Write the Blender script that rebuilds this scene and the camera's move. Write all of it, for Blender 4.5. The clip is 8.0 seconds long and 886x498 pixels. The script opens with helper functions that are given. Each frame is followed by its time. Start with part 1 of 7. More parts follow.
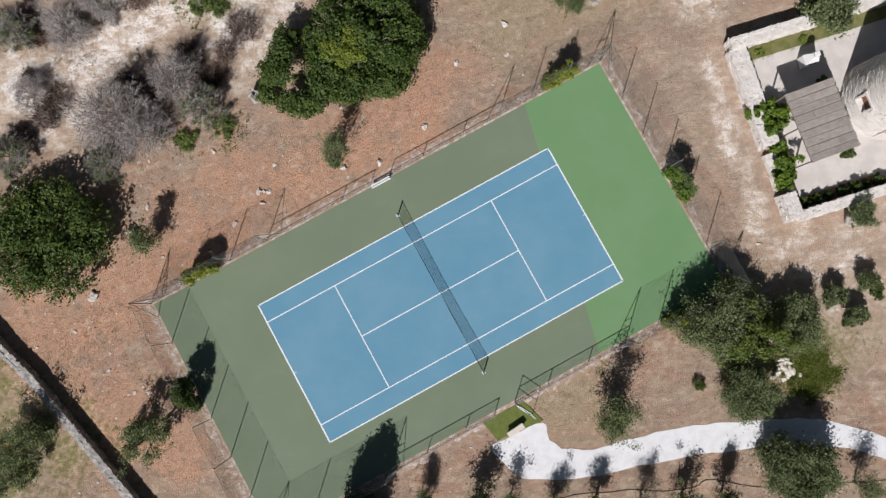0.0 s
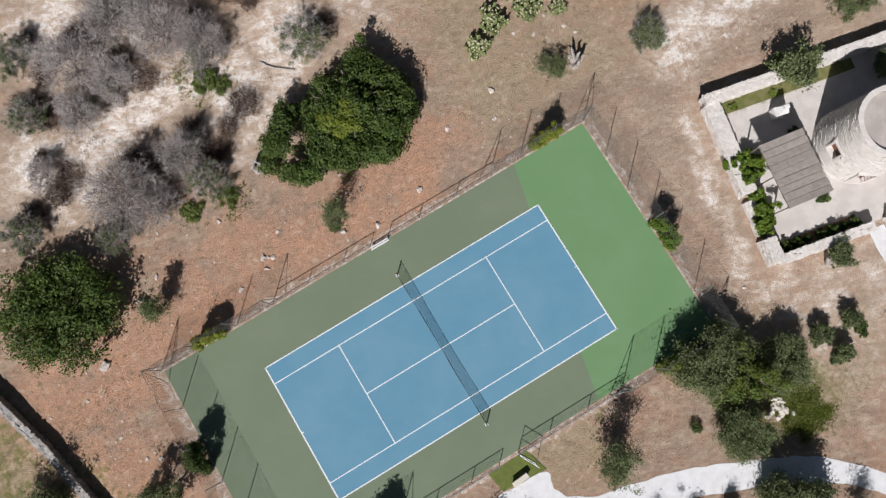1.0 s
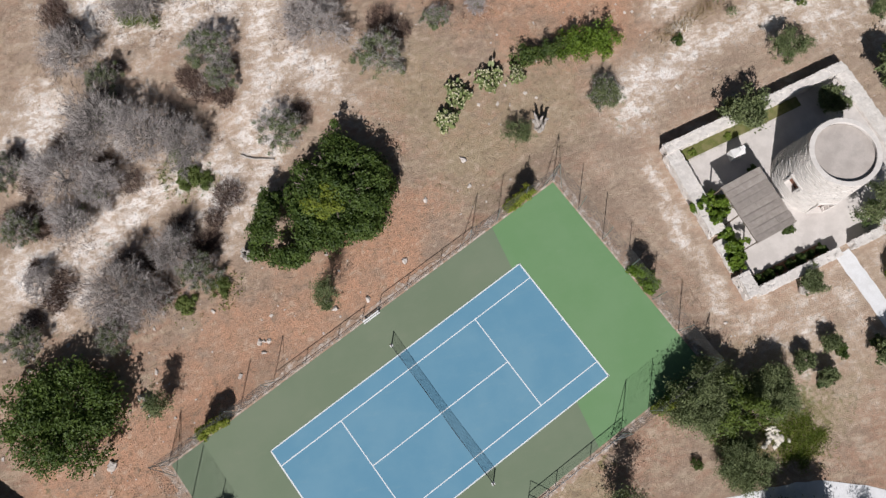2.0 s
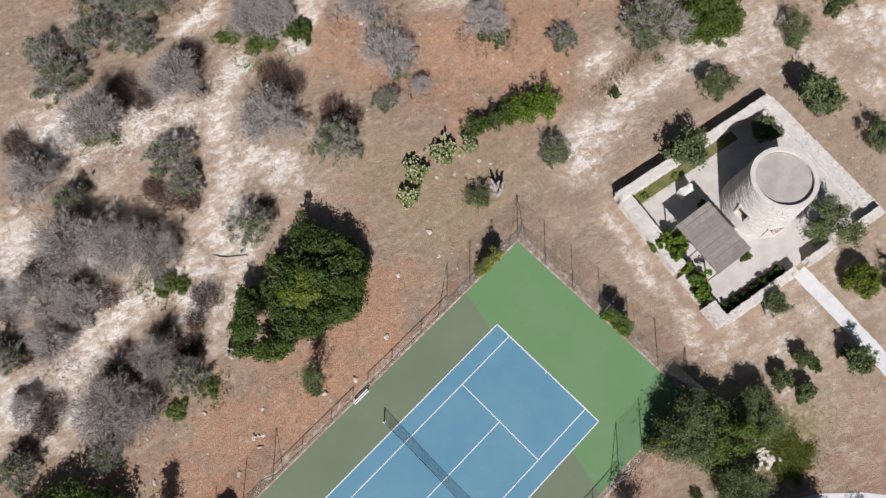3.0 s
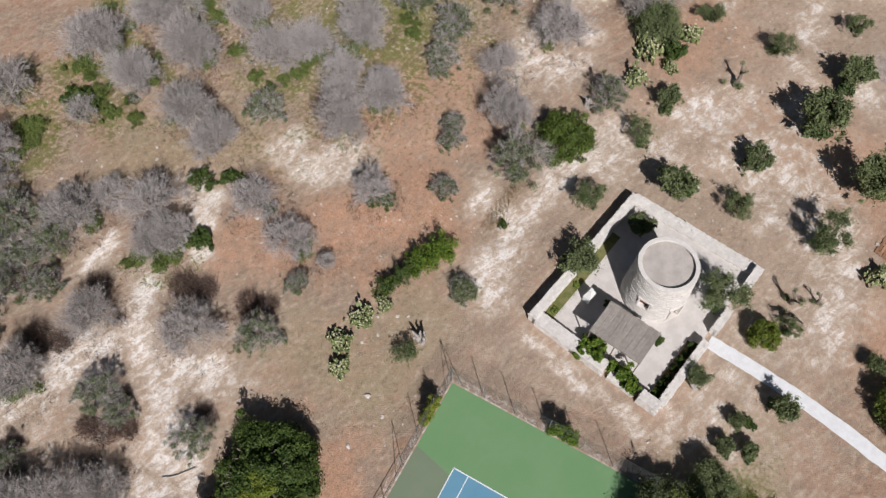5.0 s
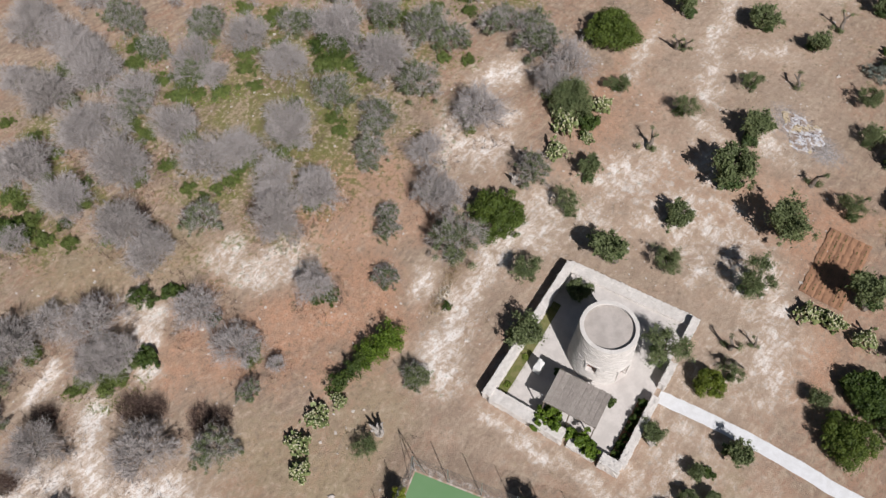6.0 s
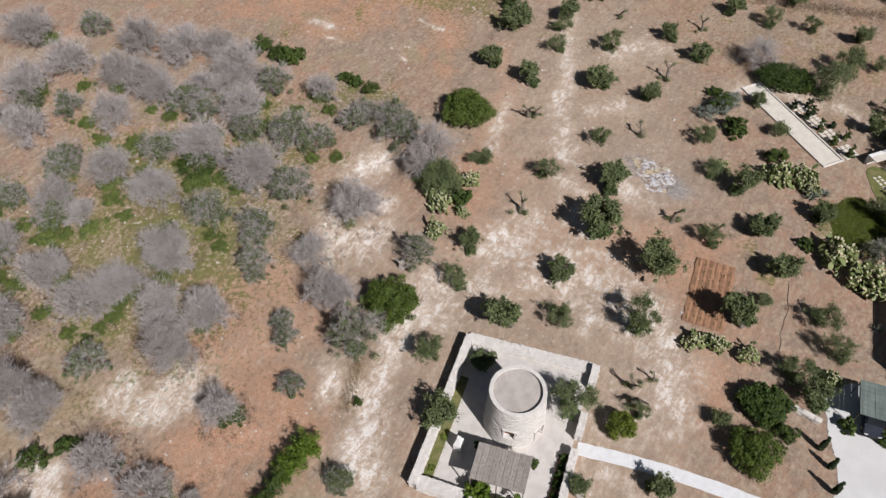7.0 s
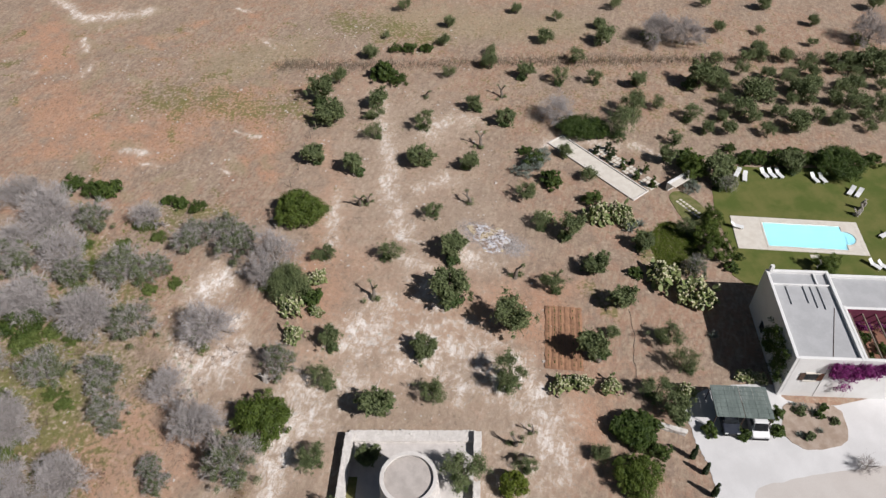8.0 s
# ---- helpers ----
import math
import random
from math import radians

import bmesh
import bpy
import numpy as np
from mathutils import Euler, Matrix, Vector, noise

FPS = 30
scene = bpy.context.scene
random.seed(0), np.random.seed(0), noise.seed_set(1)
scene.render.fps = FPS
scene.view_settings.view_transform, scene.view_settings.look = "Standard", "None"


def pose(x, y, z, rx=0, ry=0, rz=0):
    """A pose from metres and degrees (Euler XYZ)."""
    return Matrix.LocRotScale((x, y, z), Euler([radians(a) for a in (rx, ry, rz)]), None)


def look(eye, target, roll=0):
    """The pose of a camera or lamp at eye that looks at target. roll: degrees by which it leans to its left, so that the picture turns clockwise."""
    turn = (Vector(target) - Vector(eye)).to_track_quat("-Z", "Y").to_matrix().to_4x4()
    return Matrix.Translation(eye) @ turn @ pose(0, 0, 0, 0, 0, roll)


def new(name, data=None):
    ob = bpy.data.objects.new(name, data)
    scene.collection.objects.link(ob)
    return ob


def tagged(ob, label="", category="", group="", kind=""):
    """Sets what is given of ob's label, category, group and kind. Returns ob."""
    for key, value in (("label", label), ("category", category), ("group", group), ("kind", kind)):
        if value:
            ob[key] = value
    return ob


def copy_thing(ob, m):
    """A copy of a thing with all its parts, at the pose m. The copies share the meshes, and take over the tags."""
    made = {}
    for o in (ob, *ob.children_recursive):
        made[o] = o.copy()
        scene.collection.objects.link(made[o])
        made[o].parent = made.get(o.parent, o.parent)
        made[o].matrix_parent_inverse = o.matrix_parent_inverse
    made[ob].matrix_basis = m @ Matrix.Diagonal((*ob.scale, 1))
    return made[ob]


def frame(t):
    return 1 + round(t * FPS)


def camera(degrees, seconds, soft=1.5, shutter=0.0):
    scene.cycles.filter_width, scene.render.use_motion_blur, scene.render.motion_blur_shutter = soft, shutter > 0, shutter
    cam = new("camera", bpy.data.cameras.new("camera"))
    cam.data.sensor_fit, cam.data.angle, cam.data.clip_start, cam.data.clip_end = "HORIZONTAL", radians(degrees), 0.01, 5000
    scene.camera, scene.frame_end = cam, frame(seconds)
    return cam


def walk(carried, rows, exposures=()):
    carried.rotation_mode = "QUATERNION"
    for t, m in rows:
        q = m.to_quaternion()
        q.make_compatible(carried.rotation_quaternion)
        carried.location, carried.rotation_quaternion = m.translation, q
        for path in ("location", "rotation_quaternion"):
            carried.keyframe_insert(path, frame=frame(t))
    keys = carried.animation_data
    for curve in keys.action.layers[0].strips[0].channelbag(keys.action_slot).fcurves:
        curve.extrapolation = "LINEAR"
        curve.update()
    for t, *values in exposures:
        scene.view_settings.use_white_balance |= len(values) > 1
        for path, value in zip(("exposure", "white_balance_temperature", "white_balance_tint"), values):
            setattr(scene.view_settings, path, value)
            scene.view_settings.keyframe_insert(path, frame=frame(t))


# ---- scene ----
cam = camera(61.76, 8.0, 1.4)
PATH_ROWS = [
    (0, pose(0.039, -1.025, 53.159, 4.364, 0.375, -28.654)),
    (0.5, pose(0.067, -0.972, 54.268, 6.272, 0.408, -29.673)),
    (1, pose(0.107, -0.922, 55.393, 8.406, 0.458, -31.075)),
    (1.5, pose(0.180, -0.864, 56.449, 10.670, 0.509, -33.596)),
    (3, pose(0.412, -0.406, 59.596, 17.465, 0.487, -45.115)),
    (3.5, pose(0.570, -0.375, 60.591, 19.823, 0.585, -49.107)),
    (4, pose(0.758, -0.391, 61.561, 22.204, 0.691, -53.119)),
    (4.5, pose(0.963, -0.462, 62.554, 24.746, 0.825, -57.151)),
    (6, pose(1.775, -1.274, 65.297, 33.067, 1.079, -68.522)),
    (6.5, pose(1.840, -1.443, 66.122, 35.984, 0.914, -74.168)),
    (7, pose(1.863, -1.582, 66.947, 38.890, 0.650, -81.680)),
    (7.5, pose(1.876, -1.692, 67.804, 41.848, 0.542, -89.977)),
    (8, pose(1.903, -1.786, 68.667, 44.783, 0.356, -98.267)),
]
walk(cam, PATH_ROWS)

# ---- daylight ----
SUN_TOWARDS = math.radians(44.3)      # heading in which shadows fall
SUN_ELEV = math.radians(44.0)
world = bpy.data.worlds.new("sky")
scene.world = world
world.use_nodes = True
sky = world.node_tree.nodes.new("ShaderNodeTexSky")
sky.sky_type = "NISHITA"
sky.sun_disc = False
sky.sun_elevation = SUN_ELEV
sky.sun_rotation = math.atan2(-math.cos(SUN_TOWARDS), -math.sin(SUN_TOWARDS))
sky.air_density, sky.dust_density = 1.0, 1.2
world.node_tree.nodes["Background"].inputs["Strength"].default_value = 0.024
world.node_tree.links.new(sky.outputs["Color"], world.node_tree.nodes["Background"].inputs["Color"])
sun_data = bpy.data.lights.new("sun", "SUN")
sun_data.energy, sun_data.angle, sun_data.color = 4.6, math.radians(0.53), (1.0, 0.972, 0.978)
sun = new("sun", sun_data)
sun.matrix_world = look((-60, -60, 90), (-60 + math.cos(SUN_TOWARDS) * math.cos(SUN_ELEV), -60 + math.sin(SUN_TOWARDS) * math.cos(SUN_ELEV), 90 - math.sin(SUN_ELEV)))
scene.view_settings.exposure = 0.11

# ---- materials ----
class Nodes:
    """A node material with short names for the few nodes that are used."""
    def __init__(self, name, rough=0.9, metal=0.0, spec=0.3):
        self.m = bpy.data.materials.new(name)
        self.m.use_nodes = True
        self.t = self.m.node_tree
        self.b = self.t.nodes["Principled BSDF"]
        self.b.inputs["Roughness"].default_value = rough
        self.b.inputs["Metallic"].default_value = metal
        self.b.inputs["Specular IOR Level"].default_value = spec
        self.pos = self.add("ShaderNodeNewGeometry").outputs["Position"]

    def add(self, kind):
        return self.t.nodes.new(kind)

    def link(self, a, b):
        self.t.links.new(a, b)

    def put(self, socket, value):
        if isinstance(value, (int, float)):
            socket.default_value = value
        elif isinstance(value, tuple):
            socket.default_value = (*value, 1.0) if len(value) == 3 else value
        else:
            self.link(value, socket)

    def noise(self, scale, detail=4.0, rough=0.6, stretch=None, distort=0.0, vec=None):
        n = self.add("ShaderNodeTexNoise")
        n.inputs["Scale"].default_value, n.inputs["Detail"].default_value = scale, detail
        n.inputs["Roughness"].default_value, n.inputs["Distortion"].default_value = rough, distort
        v = vec if vec is not None else self.pos
        if stretch:
            mp = self.add("ShaderNodeMapping")
            mp.inputs["Scale"].default_value = stretch[:3]
            if len(stretch) > 3:
                turn = self.add("ShaderNodeVectorRotate")
                turn.rotation_type = "Z_AXIS"
                turn.inputs["Angle"].default_value = stretch[3]
                self.link(v, turn.inputs["Vector"])
                v = turn.outputs["Vector"]
            self.link(v, mp.inputs["Vector"])
            v = mp.outputs["Vector"]
        self.link(v, n.inputs["Vector"])
        return n.outputs["Fac"]

    def voro(self, scale, feature="F1", out="Distance"):
        n = self.add("ShaderNodeTexVoronoi")
        n.feature = feature
        n.inputs["Scale"].default_value = scale
        self.link(self.pos, n.inputs["Vector"])
        return n.outputs[out]

    def ramp(self, fac, lo, hi):
        n = self.add("ShaderNodeMapRange")
        n.interpolation_type = "SMOOTHSTEP"
        n.inputs["From Min"].default_value, n.inputs["From Max"].default_value = lo, hi
        self.put(n.inputs["Value"], fac)
        return n.outputs["Result"]

    def mix(self, fac, a, b, mode="MIX"):
        n = self.add("ShaderNodeMix")
        n.data_type, n.blend_type = "RGBA", mode
        self.put(n.inputs[0], fac)
        self.put(n.inputs[6], a)
        self.put(n.inputs[7], b)
        return n.outputs[2]

    def math(self, op, a, b=0.0, c=None):
        n = self.add("ShaderNodeMath")
        n.operation = op
        self.put(n.inputs[0], a)
        self.put(n.inputs[1], b)
        if c is not None:
            self.put(n.inputs[2], c)
        return n.outputs[0]

    def attr(self, name):
        n = self.add("ShaderNodeAttribute")
        n.attribute_name = name
        return n.outputs["Fac"]

    def bump(self, height, strength=0.4, distance=0.05):
        n = self.add("ShaderNodeBump")
        n.inputs["Strength"].default_value, n.inputs["Distance"].default_value = strength, distance
        self.link(height, n.inputs["Height"])
        self.link(n.outputs["Normal"], self.b.inputs["Normal"])

    def island(self):
        return self.add("ShaderNodeNewGeometry").outputs["Random Per Island"]

    def each(self):
        return self.add("ShaderNodeObjectInfo").outputs["Random"]

    def color(self, c):
        self.put(self.b.inputs["Base Color"], c)
        return self.m


def worn(name, a, b, scale=2.0, fine=30.0, rough=0.85, metal=0.0, spec=0.3, bump=0.3, islands=0.0, each=0.0):
    """A surface of two tones with grain at two scales; islands and each vary it from piece to piece."""
    n = Nodes(name, rough, metal, spec)
    c = n.mix(n.ramp(n.noise(scale, 5), 0.35, 0.65), a, b)
    c = n.mix(n.math("MULTIPLY", n.noise(fine, 3), 0.5), c, tuple(v * 0.55 for v in a))
    if islands:
        dark = n.math("MULTIPLY", n.island(), islands)
        c = n.mix(dark, c, tuple(v * 0.4 for v in a))
    if each:
        c = n.mix(n.math("MULTIPLY", n.each(), each), c, tuple(v * 0.5 for v in b))
    n.bump(n.noise(fine, 4), bump, 0.03)
    return n.color(c)


def leafy(name, a, b, dark, rough=0.55, spec=0.35):
    """Leaves: hue by leaf, by clump and by plant."""
    n = Nodes(name, rough, 0.0, spec)
    c = n.mix(n.island(), a, b)
    c = n.mix(n.ramp(n.noise(1.3, 3), 0.4, 0.75), c, dark)
    c = n.mix(n.math("MULTIPLY", n.each(), 0.4), c, dark)
    thin = n.add("ShaderNodeBsdfTranslucent")
    n.link(n.mix(0.35, c, b), thin.inputs["Color"])
    both = n.add("ShaderNodeMixShader")
    both.inputs[0].default_value = 0.30
    n.link(n.b.outputs[0], both.inputs[1])
    n.link(thin.outputs[0], both.inputs[2])
    n.link(both.outputs[0], n.t.nodes["Material Output"].inputs["Surface"])
    return n.color(c)


def ground_material():
    n = Nodes("dry_earth", 0.95, 0, 0.12)
    big, mid, small = n.noise(0.05, 5, 0.6), n.noise(0.32, 8, 0.66), n.noise(2.0, 7, 0.68)
    streak = n.noise(1.0, 8, 0.68, (0.50, 1.4, 1.0, 0.40), 1.0)
    cross = n.noise(0.8, 8, 0.72, (0.6, 1.3, 1.0, 0.85), 1.0)
    fine, grit = n.noise(8.0, 5, 0.75), n.noise(34.0, 3, 0.7)
    half = lambda f, k: n.math("MULTIPLY", n.math("SUBTRACT", f, 0.5), k)
    red, brown, straw, grey = (0.370, 0.232, 0.163), (0.325, 0.237, 0.178), (0.425, 0.335, 0.245), (0.270, 0.208, 0.165)
    c = n.mix(n.ramp(n.math("ADD", big, half(mid, 1.0)), 0.42, 0.60), brown, red)
    c = n.mix(n.math("MULTIPLY", n.ramp(n.math("ADD", cross, half(fine, 0.5)), 0.49, 0.64), 0.65), c, grey)
    c = n.mix(n.math("MULTIPLY", n.ramp(n.math("ADD", streak, half(fine, 0.6)), 0.47, 0.60), 0.75), c, straw)
    redder = n.ramp(n.math("ADD", n.attr("red"), n.math("ADD", half(mid, 1.6), half(streak, 1.0))), 0.35, 1.05)
    c = n.mix(n.math("MULTIPLY", redder, 0.92), c, n.mix(n.ramp(n.math("ADD", fine, half(streak, 0.6)), 0.35, 0.65), (0.56, 0.312, 0.196), (0.39, 0.222, 0.146)))
    dry = n.ramp(n.math("ADD", n.attr("dry"), n.math("ADD", half(small, 1.4), half(cross, 1.0))), 0.35, 0.95)
    c = n.mix(n.math("MULTIPLY", dry, 0.75), c, n.mix(n.ramp(fine, 0.38, 0.62), (0.285, 0.225, 0.140), (0.42, 0.345, 0.225)))
    patch = n.noise(0.95, 6, 0.7, None, 0.6)
    tan = n.ramp(n.math("ADD", n.attr("tan"), n.math("ADD", half(mid, 0.9), half(small, 0.7))), 0.15, 0.85)
    c = n.mix(n.math("MULTIPLY", tan, 0.58), c, n.mix(n.ramp(n.math("ADD", fine, half(cross, 0.8)), 0.36, 0.64), (0.375, 0.280, 0.212), (0.50, 0.395, 0.305)))
    pale = n.math("ADD", n.math("ADD", n.attr("white"), half(patch, 1.7)), n.math("ADD", n.math("ADD", half(mid, 1.4), half(streak, 0.9)), n.math("ADD", half(small, 0.8), half(fine, 0.3))))
    c = n.mix(n.math("MULTIPLY", n.ramp(pale, 0.05, 0.80), 0.85), c, n.mix(n.ramp(n.math("ADD", fine, half(patch, 0.8)), 0.35, 0.65), (0.44, 0.325, 0.240), (0.58, 0.470, 0.375)))
    chalk = n.ramp(pale, 0.50, 1.22)
    bare = n.math("SUBTRACT", 1.0, n.math("MULTIPLY", chalk, 0.75))
    c = n.mix(chalk, c, n.mix(n.ramp(n.math("ADD", streak, n.math("ADD", half(fine, 0.8), half(small, 0.8))), 0.36, 0.60), (0.64, 0.520, 0.425), (0.90, 0.850, 0.805)))
    green = n.math("ADD", n.attr("green"), n.math("ADD", half(small, 2.4), half(mid, 2.0)))
    c = n.mix(n.math("MULTIPLY", n.ramp(green, 0.35, 0.95), 0.85), c, n.mix(n.ramp(fine, 0.35, 0.65), (0.095, 0.122, 0.028), (0.230, 0.215, 0.072)))
    ash = n.math("ADD", n.attr("ash"), n.math("ADD", half(small, 1.6), half(fine, 1.0)))
    c = n.mix(n.ramp(ash, 0.25, 0.8), c, n.mix(n.ramp(fine, 0.4, 0.6), (0.20, 0.17, 0.155), (0.48, 0.46, 0.455)))
    c = n.mix(n.math("MULTIPLY", n.ramp(n.math("ADD", fine, half(small, 0.7)), 0.50, 0.70), n.math("MULTIPLY", bare, 0.36)), c, (0.16, 0.112, 0.075))
    c = n.mix(n.math("MULTIPLY", n.ramp(n.math("ADD", patch, half(small, 0.8)), 0.52, 0.70), n.math("MULTIPLY", bare, 0.52)), c, (0.19, 0.138, 0.096))
    c = n.mix(n.math("MULTIPLY", n.ramp(n.math("ADD", patch, half(small, 1.2)), 0.44, 0.26), n.math("MULTIPLY", bare, 0.55)), c, (0.52, 0.415, 0.32))
    c = n.mix(n.math("MULTIPLY", n.ramp(grit, 0.56, 0.76), 0.18), c, (0.60, 0.51, 0.42))
    c = n.mix(n.math("MULTIPLY", n.ramp(grit, 0.44, 0.28), n.math("MULTIPLY", bare, 0.2)), c, (0.10, 0.07, 0.045))
    n.bump(n.math("ADD", n.math("MULTIPLY", small, 0.7), n.math("ADD", n.math("MULTIPLY", fine, 0.5), n.math("MULTIPLY", grit, 0.3))), 0.65, 0.14)
    return n.color(c)


def court_material(name, a, b, stain):
    n = Nodes(name, 0.78, 0, 0.25)
    c = n.mix(n.ramp(n.noise(0.22, 5, 0.6), 0.35, 0.68), a, b)
    c = n.mix(n.math("MULTIPLY", n.ramp(n.noise(0.9, 6, 0.7, (0.5, 1.6, 1.0, 0.4)), 0.52, 0.78), 0.30), c, stain)
    c = n.mix(n.math("MULTIPLY", n.noise(60, 2), 0.10), c, tuple(v * 0.6 for v in a))
    n.bump(n.noise(140, 2), 0.12, 0.004)
    return n.color(c)


def kerb_material():
    """Pale concrete, crumbling and half covered with washed-in earth."""
    n = Nodes("crumbling_concrete", 0.95, 0, 0.2)
    c = n.mix(n.ramp(n.noise(3.0, 6, 0.75), 0.40, 0.60), (0.60, 0.53, 0.47), (0.37, 0.285, 0.225))
    c = n.mix(n.ramp(n.noise(1.6, 7, 0.75), 0.44, 0.56), c, (0.37, 0.26, 0.19))
    c = n.mix(n.math("MULTIPLY", n.ramp(n.noise(14.0, 3), 0.55, 0.72), 0.5), c, (0.15, 0.11, 0.085))
    n.bump(n.noise(9.0, 5, 0.7), 0.6, 0.06)
    return n.color(c)


def ash_material():
    """Burnt-out ground: white and blue-grey ash with scorched soil and pale straw showing through."""
    n = Nodes("wood_ash", 0.98, 0, 0.1)
    c = n.mix(n.ramp(n.noise(1.1, 6, 0.7), 0.40, 0.58), (0.30, 0.225, 0.175), (0.60, 0.60, 0.635))
    c = n.mix(n.ramp(n.noise(0.55, 5, 0.65, None, 0.5), 0.50, 0.60), c, (0.50, 0.405, 0.275))
    c = n.mix(n.math("MULTIPLY", n.ramp(n.noise(5.0, 4, 0.7), 0.52, 0.70), 0.7), c, (0.12, 0.105, 0.10))
    c = n.mix(n.ramp(n.noise(2.6, 5, 0.7), 0.56, 0.68), c, (0.76, 0.75, 0.76))
    n.bump(n.noise(7.0, 4), 0.7, 0.08)
    return n.color(c)


EARTH = ground_material()
BLUE = court_material("blue_acrylic", (0.112, 0.262, 0.372), (0.140, 0.290, 0.392), (0.20, 0.33, 0.39))
OLIVE_GREEN = court_material("faded_green_acrylic", (0.156, 0.200, 0.130), (0.176, 0.214, 0.144), (0.235, 0.240, 0.175))
BRIGHT_GREEN = court_material("new_green_acrylic", (0.142, 0.262, 0.120), (0.158, 0.275, 0.135), (0.19, 0.29, 0.165))
LINE = worn("line_paint", (0.82, 0.84, 0.85), (0.76, 0.80, 0.82), 3, 60, 0.8, bump=0.05)
KERB = kerb_material()
GALV = worn("galvanised_steel", (0.50, 0.52, 0.53), (0.42, 0.44, 0.45), 5, 40, 0.45, 0.8)
WIRE = worn("weathered_fence_wire", (0.10, 0.10, 0.098), (0.075, 0.07, 0.065), 5, 40, 0.8, 0.0)
RUSTY = worn("rusty_dark_steel", (0.105, 0.075, 0.060), (0.17, 0.10, 0.07), 5, 40, 0.7, 0.3)
NETTING = worn("dark_netting", (0.035, 0.040, 0.045), (0.05, 0.055, 0.06), 5, 60, 0.9)
TAPE = worn("net_tape", (0.70, 0.71, 0.70), (0.62, 0.63, 0.62), 4, 50, 0.8)
TURF = worn("artificial_turf", (0.155, 0.185, 0.045), (0.115, 0.145, 0.040), 2.5, 60, 0.95)
GRAVEL = worn("white_gravel", (0.81, 0.81, 0.82), (0.72, 0.715, 0.715), 1.6, 11, 0.95, bump=0.5)
DRIVE = worn("pale_drive_gravel", (0.72, 0.705, 0.695), (0.63, 0.615, 0.605), 0.25, 14, 0.95, bump=0.4)
BED_GRAVEL = worn("earthy_gravel", (0.46, 0.37, 0.30), (0.33, 0.245, 0.185), 0.9, 10, 0.95, bump=0.8)
TERRACOTTA = worn("terracotta_tiles", (0.30, 0.15, 0.10), (0.22, 0.11, 0.075), 0.9, 10, 0.8)
MAROON = worn("maroon_wall_paint", (0.17, 0.035, 0.07), (0.12, 0.028, 0.05), 0.9, 10, 0.85)
SANDY = worn("sandy_drive", (0.58, 0.53, 0.49), (0.62, 0.575, 0.535), 0.3, 14, 0.95, bump=0.4)
STONE = worn("limestone", (0.80, 0.755, 0.71), (0.68, 0.635, 0.59), 1.6, 14, 0.92, islands=0.20, bump=0.6)
TOWER_STONE = worn("pale_tower_stone", (0.80, 0.755, 0.71), (0.70, 0.655, 0.61), 1.2, 14, 0.92, islands=0.22, bump=0.5)
STONE_GREY = worn("grey_limestone", (0.56, 0.53, 0.50), (0.30, 0.275, 0.25), 1.6, 14, 0.92, islands=0.8, bump=0.6)
ROCK = worn("pale_rock", (0.66, 0.60, 0.55), (0.46, 0.40, 0.35), 2.5, 9, 0.95, bump=0.8)
PAVING = worn("pale_paving", (0.68, 0.63, 0.59), (0.57, 0.525, 0.49), 0.8, 16, 0.9, bump=0.25)
ROOF_SCREED = worn("tower_roof_screed", (0.54, 0.485, 0.445), (0.43, 0.385, 0.35), 0.9, 8, 0.9, bump=0.3)
REED = worn("weathered_reed_mat", (0.47, 0.42, 0.38), (0.38, 0.335, 0.30), 3, 40, 0.95, each=0.45)
POST_WOOD = worn("grey_timber", (0.26, 0.21, 0.165), (0.19, 0.155, 0.12), 3, 30, 0.9)
DOOR_WOOD = worn("red_brown_door", (0.24, 0.105, 0.06), (0.17, 0.07, 0.045), 3, 30, 0.6)
WHITE = worn("white_lime_wash", (0.86, 0.85, 0.83), (0.80, 0.785, 0.76), 0.5, 10, 0.9, bump=0.15)
ROOF_GREY = worn("grey_roof_coating", (0.50, 0.50, 0.505), (0.43, 0.43, 0.435), 0.5, 7, 0.85, bump=0.15)
DARK_GLASS = worn("dark_glass", (0.03, 0.035, 0.04), (0.045, 0.05, 0.055), 2, 20, 0.12, 0, 0.6, 0.0)
SHADE_CLOTH = worn("grey_green_shade_cloth", (0.205, 0.245, 0.225), (0.155, 0.19, 0.175), 1.0, 20, 0.95, each=0.3)
CAR_WHITE = worn("white_car_paint", (0.80, 0.80, 0.79), (0.77, 0.77, 0.76), 1, 10, 0.25, 0, 0.5, 0.0)
CAR_DARK = worn("dark_car_paint", (0.035, 0.04, 0.055), (0.05, 0.055, 0.07), 1, 10, 0.22, 0, 0.5, 0.0)
RUBBER = worn("black_rubber", (0.025, 0.025, 0.025), (0.04, 0.04, 0.04), 3, 30, 0.9)
TUFA = worn("pale_stone_coping", (0.74, 0.69, 0.61), (0.66, 0.60, 0.52), 1.2, 20, 0.9, bump=0.2)
POOL_TILE = worn("pale_blue_mosaic", (0.26, 0.52, 0.61), (0.21, 0.46, 0.56), 2, 30, 0.5, 0, 0.4, 0.05)
BED = worn("grassy_bed", (0.13, 0.145, 0.042), (0.23, 0.205, 0.095), 1.4, 14, 0.95, bump=0.6)
LAWN = worn("mown_lawn", (0.092, 0.122, 0.024), (0.170, 0.165, 0.050), 0.28, 9, 0.95, bump=0.6)
PLASTIC = worn("white_plastic", (0.82, 0.82, 0.81), (0.77, 0.77, 0.76), 2, 20, 0.5)
